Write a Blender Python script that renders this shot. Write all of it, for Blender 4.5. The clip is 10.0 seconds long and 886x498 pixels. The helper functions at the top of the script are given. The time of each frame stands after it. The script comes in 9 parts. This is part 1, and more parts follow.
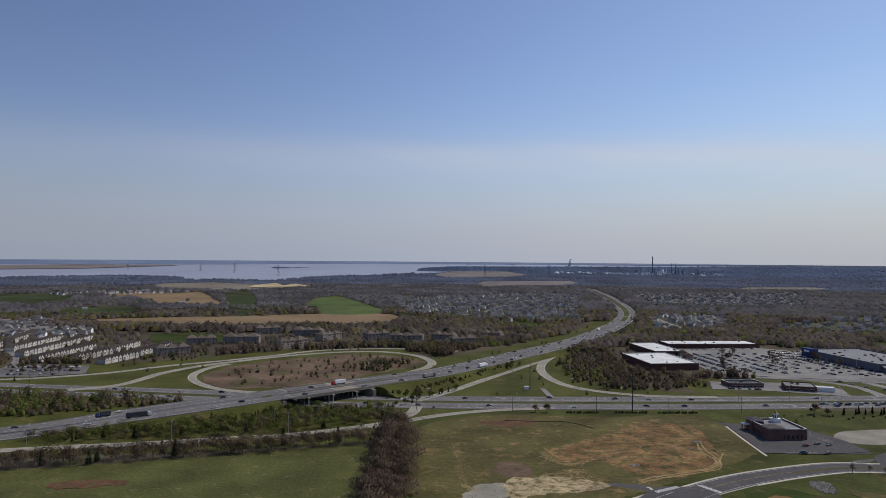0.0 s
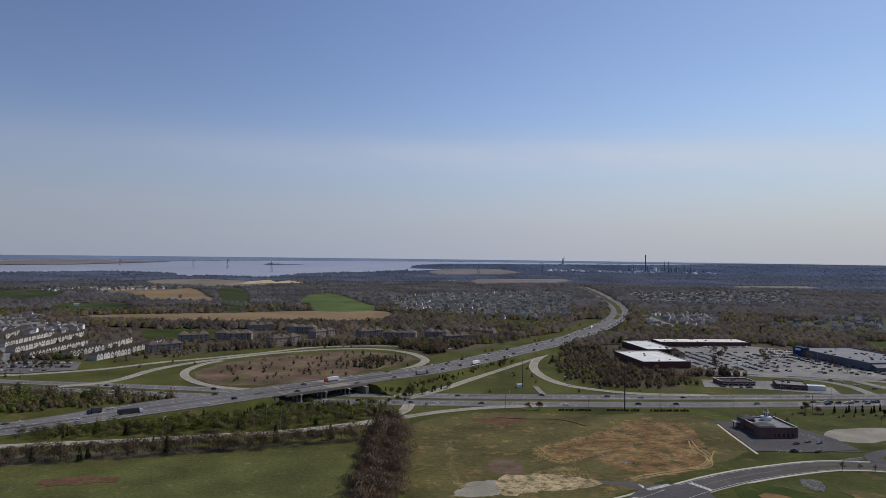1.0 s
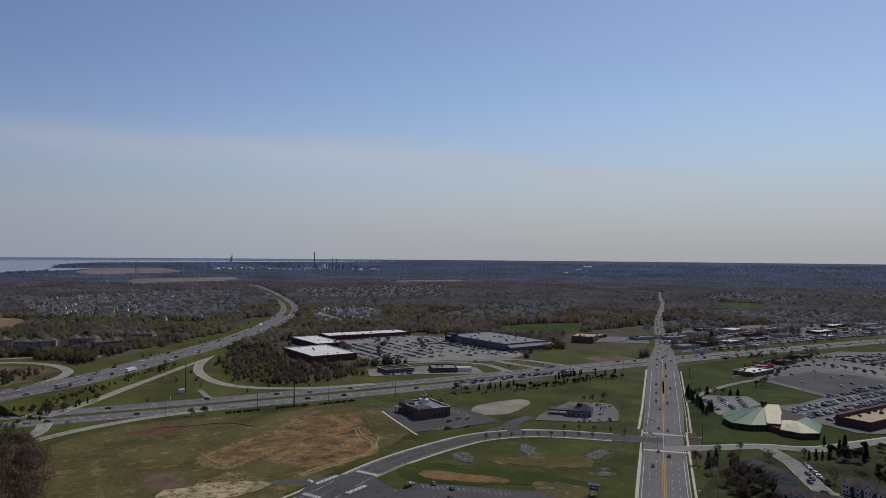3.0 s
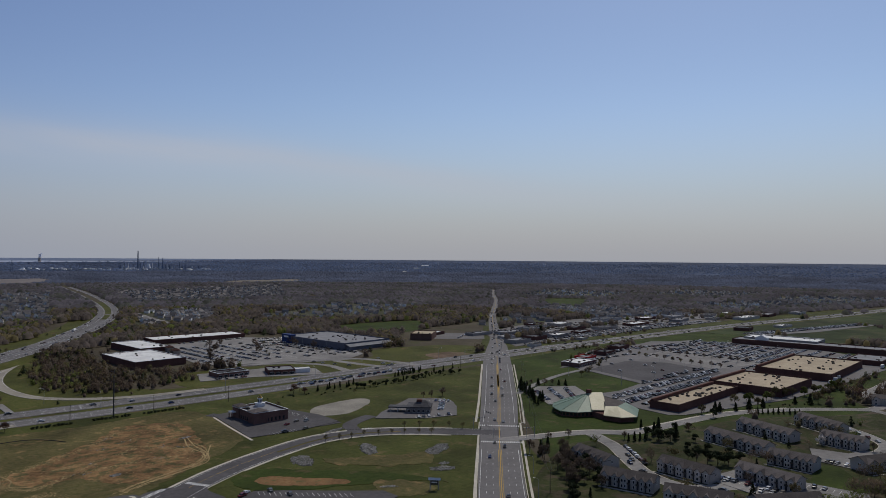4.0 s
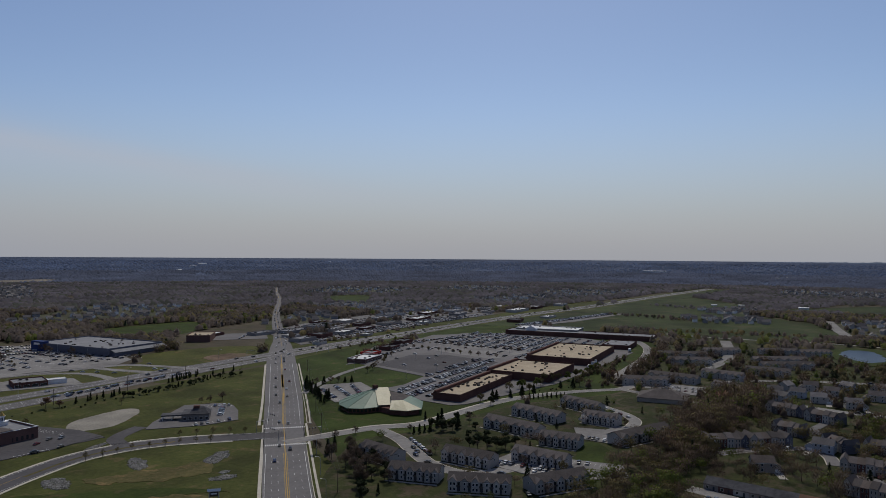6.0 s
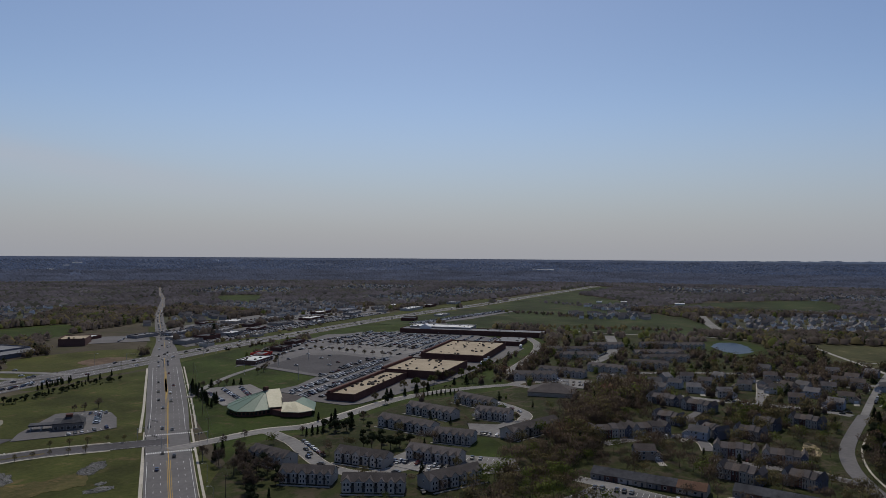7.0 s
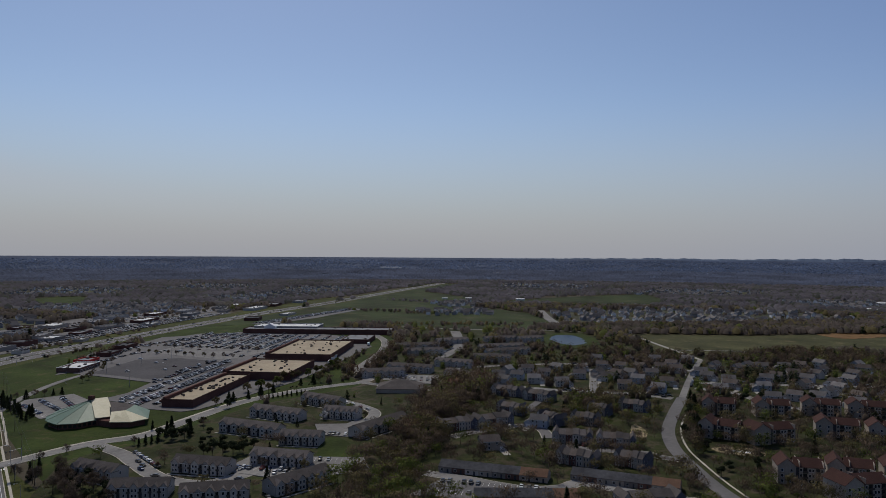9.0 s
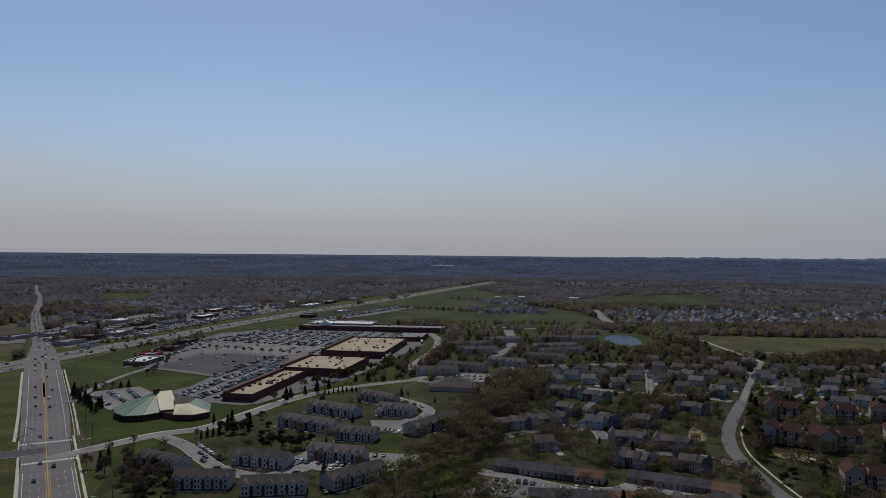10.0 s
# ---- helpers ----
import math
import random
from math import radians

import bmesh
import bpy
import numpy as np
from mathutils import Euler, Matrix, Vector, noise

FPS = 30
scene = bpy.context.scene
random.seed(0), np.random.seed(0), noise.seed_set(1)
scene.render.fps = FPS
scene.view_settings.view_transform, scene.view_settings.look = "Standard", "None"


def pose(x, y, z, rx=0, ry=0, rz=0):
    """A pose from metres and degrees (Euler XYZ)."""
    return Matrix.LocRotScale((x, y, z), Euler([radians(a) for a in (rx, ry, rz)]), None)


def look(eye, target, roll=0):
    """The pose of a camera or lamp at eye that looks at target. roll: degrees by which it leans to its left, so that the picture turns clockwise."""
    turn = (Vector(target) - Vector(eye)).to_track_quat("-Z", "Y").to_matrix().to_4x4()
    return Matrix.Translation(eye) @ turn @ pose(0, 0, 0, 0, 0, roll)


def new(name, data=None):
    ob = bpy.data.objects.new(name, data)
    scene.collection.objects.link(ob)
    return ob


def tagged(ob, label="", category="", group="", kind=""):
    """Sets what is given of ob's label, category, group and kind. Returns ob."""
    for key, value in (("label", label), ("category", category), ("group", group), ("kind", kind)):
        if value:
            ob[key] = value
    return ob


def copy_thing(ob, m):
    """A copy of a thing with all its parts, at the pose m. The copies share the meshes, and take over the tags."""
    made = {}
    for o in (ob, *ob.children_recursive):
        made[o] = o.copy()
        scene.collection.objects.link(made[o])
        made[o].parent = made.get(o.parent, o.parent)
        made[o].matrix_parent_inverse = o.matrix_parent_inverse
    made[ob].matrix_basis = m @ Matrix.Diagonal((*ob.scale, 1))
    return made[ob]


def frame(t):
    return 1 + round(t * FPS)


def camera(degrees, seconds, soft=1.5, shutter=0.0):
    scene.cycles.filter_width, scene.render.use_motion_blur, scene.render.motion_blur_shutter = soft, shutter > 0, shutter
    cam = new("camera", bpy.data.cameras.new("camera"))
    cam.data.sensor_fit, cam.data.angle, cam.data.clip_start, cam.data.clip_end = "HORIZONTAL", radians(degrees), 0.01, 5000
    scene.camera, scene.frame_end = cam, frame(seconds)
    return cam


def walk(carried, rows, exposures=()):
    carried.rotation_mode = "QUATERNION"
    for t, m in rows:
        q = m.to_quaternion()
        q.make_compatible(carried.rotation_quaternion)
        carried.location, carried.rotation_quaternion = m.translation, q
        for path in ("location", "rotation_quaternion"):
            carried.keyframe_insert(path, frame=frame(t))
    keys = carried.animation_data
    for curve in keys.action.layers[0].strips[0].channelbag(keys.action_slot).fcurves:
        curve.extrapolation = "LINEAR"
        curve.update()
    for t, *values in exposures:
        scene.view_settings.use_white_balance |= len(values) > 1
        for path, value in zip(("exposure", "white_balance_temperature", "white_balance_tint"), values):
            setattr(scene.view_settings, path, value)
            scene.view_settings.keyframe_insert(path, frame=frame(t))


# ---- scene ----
from mathutils.geometry import tessellate_polygon

# ------------------------------------------------------------ camera
cam = camera(64.1, 10.0, soft=0.8)
HIGH = 120.0
PATH = [  # seconds, x, y, height over HIGH, pitch, roll, yaw
    (0, 0.0, 0.0, 0.0, 0.67, -0.45, 0.00),
    (0.5, 0.0, 0.0, 0.1, 0.52, -0.60, -0.31),
    (1, 0.2, 0.2, 0.1, 0.46, -0.70, -0.52),
    (1.5, 0.8, 0.9, 0.0, 0.43, -0.68, -1.81),
    (2, 1.5, 3.2, -0.5, 0.45, -0.63, -9.04),
    (2.5, 2.3, 7.1, -1.3, 0.52, -0.55, -18.76),
    (3, 3.2, 10.6, -2.1, 0.54, -0.48, -26.78),
    (4.5, 5.8, 17.7, -3.9, 0.61, -0.43, -45.13),
    (5, 6.8, 19.2, -4.1, 0.60, -0.41, -49.61),
    (5.5, 7.9, 20.6, -4.2, 0.55, -0.38, -53.42),
    (7, 10.8, 23.2, -5.0, 0.47, -0.46, -65.69),
    (7.5, 12.2, 24.0, -5.5, 0.49, -0.41, -70.74),
    (8, 13.2, 24.5, -5.7, 0.46, -0.37, -74.80),
    (8.5, 13.8, 24.8, -5.8, 0.42, -0.34, -76.97),
    (9, 14.1, 25.2, -5.9, 0.40, -0.37, -78.01),
    (9.5, 14.0, 25.6, -5.8, 0.32, -0.42, -78.48),
    (10, 13.0, 26.2, -5.5, 0.22, -0.53, -73.78),
]
walk(cam, [(t, pose(x, y, HIGH + z, 90 + p, r, w)) for t, x, y, z, p, r, w in PATH], exposures=[(0, 0.33), (1.5, 0.29), (2, 0.22), (3, 0.02), (4.5, -0.06), (7, -0.12), (10, -0.13)])

# ------------------------------------------------------------ light
SUN_TURN, SUN_RISE = 62.0, 50.0  # degrees clockwise from +y, and above the horizon
world = bpy.data.worlds.new("sky")
scene.world = world
world.use_nodes = True
wn, wl = world.node_tree.nodes, world.node_tree.links
wn.clear()
w_out = wn.new("ShaderNodeOutputWorld")
w_bg = wn.new("ShaderNodeBackground")
w_sky = wn.new("ShaderNodeTexSky")
w_sky.sky_type = "NISHITA"
w_sky.sun_disc = False
w_sky.sun_elevation, w_sky.sun_rotation = radians(SUN_RISE), radians(SUN_TURN)
w_sky.air_density, w_sky.dust_density, w_sky.ozone_density = 1.0, 0.4, 3.3


def wmath(op, a, b=None, c=None):
    n = wn.new("ShaderNodeMath")
    n.operation = op
    for i, q in enumerate((a, b, c)):
        if q is None:
            continue
        if isinstance(q, (int, float)):
            n.inputs[i].default_value = q
        else:
            wl.new(q, n.inputs[i])
    return n.outputs[0]


def wmix(fac, a, b):
    n = wn.new("ShaderNodeMix")
    n.data_type = "RGBA"
    wl.new(fac, n.inputs["Factor"])
    for key, q in (("A", a), ("B", b)):
        if isinstance(q, tuple):
            n.inputs[key].default_value = (*q, 1)
        else:
            wl.new(q, n.inputs[key])
    return n.outputs["Result"]


SKY = 0.082
w_dir = wn.new("ShaderNodeTexCoord")
w_xyz = wn.new("ShaderNodeSeparateXYZ")
wl.new(w_dir.outputs["Generated"], w_xyz.inputs[0])
rise = w_xyz.outputs["Z"]
turned = wmath("MULTIPLY", wmath("ARCTAN2", w_xyz.outputs["X"], w_xyz.outputs["Y"]), 57.2958)
# ground haze pales the lowest part of the sky
haze = wn.new("ShaderNodeMapRange")
haze.interpolation_type = "SMOOTHSTEP"
for key, v in (("From Min", -0.02), ("From Max", 0.22), ("To Min", 0.97), ("To Max", 0.0)):
    haze.inputs[key].default_value = v
wl.new(rise, haze.inputs["Value"])
w_tint = wn.new("ShaderNodeMix")
w_tint.data_type, w_tint.blend_type = "RGBA", "MULTIPLY"
w_tint.inputs["Factor"].default_value = 1.0
wl.new(w_sky.outputs[0], w_tint.inputs["A"])
aside = wn.new("ShaderNodeMapRange")
aside.interpolation_type = "SMOOTHSTEP"
for key, v in (("From Min", 20.0), ("From Max", 80.0), ("To Min", 0.0), ("To Max", 1.0)):
    aside.inputs[key].default_value = v
wl.new(wmath("ABSOLUTE", wmath("SUBTRACT", turned, SUN_TURN)), aside.inputs["Value"])
wl.new(wmix(aside.outputs[0], (1.06, 1.01, 1.03), (1.05, 0.975, 1.10)), w_tint.inputs["B"])
w_low = wmix(aside.outputs[0], tuple(c / SKY for c in (0.345, 0.36, 0.400)), tuple(c / SKY for c in (0.306, 0.344, 0.432)))
sky_hazy = wmix(haze.outputs[0], w_tint.outputs["Result"], w_low)
# a thin veil of cirrus that slants down from left to right
w_stretch = wn.new("ShaderNodeCombineXYZ")
wl.new(wmath("MULTIPLY", turned, 0.05), w_stretch.inputs[0])
wl.new(wmath("ADD", wmath("MULTIPLY", rise, 16.0), wmath("MULTIPLY", turned, 0.026)), w_stretch.inputs[1])
w_wisp = wn.new("ShaderNodeTexNoise")
w_wisp.inputs["Scale"].default_value, w_wisp.inputs["Detail"].default_value = 1.6, 6
wl.new(w_stretch.outputs[0], w_wisp.inputs["Vector"])
off = wmath("SUBTRACT", rise, wmath("MINIMUM", 0.138, wmath("SUBTRACT", 0.183, wmath("MULTIPLY", turned, 0.002))))
veil = wmath("EXPONENT", wmath("MULTIPLY", wmath("POWER", wmath("MULTIPLY", off, 44.0), 2.0), -1.0))
wide = wmath("EXPONENT", wmath("MULTIPLY", wmath("POWER", wmath("MULTIPLY", wmath("SUBTRACT", turned, 18.0), 0.028), 2.0), -1.0))
amount = wmath("MULTIPLY", wmath("MULTIPLY", veil, wide), wmath("MULTIPLY", w_wisp.outputs["Fac"], 0.95))
sky_full = wmix(amount, sky_hazy, tuple(c / SKY for c in (0.46, 0.48, 0.54)))
# the sky is deepest at right angles to the sun
deep = wn.new("ShaderNodeMapRange")
deep.interpolation_type = "SMOOTHSTEP"
for key, v in (("From Min", 40.0), ("From Max", 105.0), ("To Min", 1.0), ("To Max", 0.75)):
    deep.inputs[key].default_value = v
wl.new(wmath("ABSOLUTE", wmath("SUBTRACT", turned, SUN_TURN)), deep.inputs["Value"])
w_bg.inputs["Strength"].default_value = SKY
wl.new(wmath("MULTIPLY", deep.outputs[0], SKY), w_bg.inputs["Strength"])
wl.new(sky_full, w_bg.inputs[0])
wl.new(w_bg.outputs[0], w_out.inputs[0])
sun = new("sun", bpy.data.lights.new("sun", "SUN"))
sun.data.energy, sun.data.angle, sun.data.color = 2.5, radians(0.5), (1.0, 0.94, 0.84)
sx, sy = math.sin(radians(SUN_TURN)), math.cos(radians(SUN_TURN))
sun.matrix_basis = look((0, 0, 300), (-sx * math.cos(radians(SUN_RISE)), -sy * math.cos(radians(SUN_RISE)), 300 - math.sin(radians(SUN_RISE))))


# ------------------------------------------------------------ materials
def mat(name, c1, c2, size=4.0, rough=0.9, wide=60.0, spread=0.25, bump=0.0, metal=0.0, gloss=0.06, own=0.0, local=False, island=0.0, blot=None, thru=0.0):
    """A surface that wavers between two colours at a fine size (metres) and in brightness at a wide one."""
    m = bpy.data.materials.new(name)
    m.use_nodes = True
    n, l = m.node_tree.nodes, m.node_tree.links
    b = n["Principled BSDF"]
    b.inputs["Roughness"].default_value, b.inputs["Metallic"].default_value = rough, metal
    b.inputs["Specular IOR Level"].default_value = gloss
    if local:
        where = n.new("ShaderNodeTexCoord").outputs["Object"]
    else:
        where = n.new("ShaderNodeNewGeometry").outputs["Position"]
    fine = n.new("ShaderNodeTexNoise")
    fine.inputs["Scale"].default_value, fine.inputs["Detail"].default_value, fine.inputs["Roughness"].default_value = 1 / size, 5, 0.65
    big = n.new("ShaderNodeTexNoise")
    big.inputs["Scale"].default_value, big.inputs["Detail"].default_value = 1 / wide, 3
    l.new(where, fine.inputs["Vector"]), l.new(where, big.inputs["Vector"])
    ramp = n.new("ShaderNodeMapRange")
    ramp.inputs["From Min"].default_value, ramp.inputs["From Max"].default_value = 0.33, 0.67
    l.new(fine.outputs["Fac"], ramp.inputs["Value"])
    mix = n.new("ShaderNodeMix")
    mix.data_type = "RGBA"
    mix.inputs["A"].default_value, mix.inputs["B"].default_value = (*c1, 1), (*c2, 1)
    l.new(ramp.outputs["Result"], mix.inputs["Factor"])
    colour = mix.outputs["Result"]
    if blot:  # a third colour in patches: colour, size, share
        spot = n.new("ShaderNodeTexNoise")
        spot.inputs["Scale"].default_value, spot.inputs["Detail"].default_value, spot.inputs["Roughness"].default_value = 1 / blot[1], 7, 0.7
        l.new(where, spot.inputs["Vector"])
        cut = n.new("ShaderNodeMapRange")
        cut.inputs["From Min"].default_value, cut.inputs["From Max"].default_value = 0.62 - blot[2] * 0.3, 0.72 - blot[2] * 0.3
        l.new(spot.outputs["Fac"], cut.inputs["Value"])
        mix3 = n.new("ShaderNodeMix")
        mix3.data_type = "RGBA"
        l.new(cut.outputs["Result"], mix3.inputs["Factor"]), l.new(colour, mix3.inputs["A"])
        mix3.inputs["B"].default_value = (*blot[0], 1)
        colour = mix3.outputs["Result"]
    level = n.new("ShaderNodeMapRange")
    level.inputs["From Min"].default_value, level.inputs["From Max"].default_value = 0.3, 0.7
    level.inputs["To Min"].default_value, level.inputs["To Max"].default_value = 1 - spread, 1 + spread
    l.new(big.outputs["Fac"], level.inputs["Value"])
    out = level.outputs["Result"]
    for amount, source in ((own, "object"), (island, "island")):
        if amount:
            info = n.new("ShaderNodeObjectInfo") if source == "object" else n.new("ShaderNodeNewGeometry")
            spanr = n.new("ShaderNodeMapRange")
            spanr.inputs["To Min"].default_value, spanr.inputs["To Max"].default_value = 1 - amount, 1 + amount
            l.new(info.outputs["Random" if source == "object" else "Random Per Island"], spanr.inputs["Value"])
            times = n.new("ShaderNodeMath")
            times.operation = "MULTIPLY"
            l.new(out, times.inputs[0]), l.new(spanr.outputs["Result"], times.inputs[1])
            out = times.outputs[0]
    hsv = n.new("ShaderNodeHueSaturation")
    l.new(colour, hsv.inputs["Color"]), l.new(out, hsv.inputs["Value"])
    l.new(hsv.outputs["Color"], b.inputs["Base Color"])
    if thru:  # leaves and twigs let some light through
        tr, both = n.new("ShaderNodeBsdfTranslucent"), n.new("ShaderNodeMixShader")
        both.inputs[0].default_value = thru
        l.new(hsv.outputs["Color"], tr.inputs["Color"])
        l.new(b.outputs[0], both.inputs[1]), l.new(tr.outputs[0], both.inputs[2])
        l.new(both.outputs[0], n["Material Output"].inputs["Surface"])
    if bump:
        bp = n.new("ShaderNodeBump")
        bp.inputs["Strength"].default_value, bp.inputs["Distance"].default_value = bump, size * 0.3
        l.new(fine.outputs["Fac"], bp.inputs["Height"]), l.new(bp.outputs["Normal"], b.inputs["Normal"])
    return m


def many(name, colours, rough=0.4, gloss=0.5, island=False):
    """A surface whose colour is picked from a list, anew for each object or each loose piece."""
    m = bpy.data.materials.new(name)
    m.use_nodes = True
    n, l = m.node_tree.nodes, m.node_tree.links
    b = n["Principled BSDF"]
    b.inputs["Roughness"].default_value, b.inputs["Specular IOR Level"].default_value = rough, gloss
    ramp = n.new("ShaderNodeValToRGB")
    ramp.color_ramp.interpolation = "CONSTANT"
    e = ramp.color_ramp.elements
    while len(e) < len(colours):
        e.new(0.5)
    for k, c in enumerate(colours):
        e[k].position, e[k].color = k / len(colours), (*c, 1)
    if island:
        l.new(n.new("ShaderNodeNewGeometry").outputs["Random Per Island"], ramp.inputs["Fac"])
    else:
        l.new(n.new("ShaderNodeObjectInfo").outputs["Random"], ramp.inputs["Fac"])
    l.new(ramp.outputs["Color"], b.inputs["Base Color"])
    return m


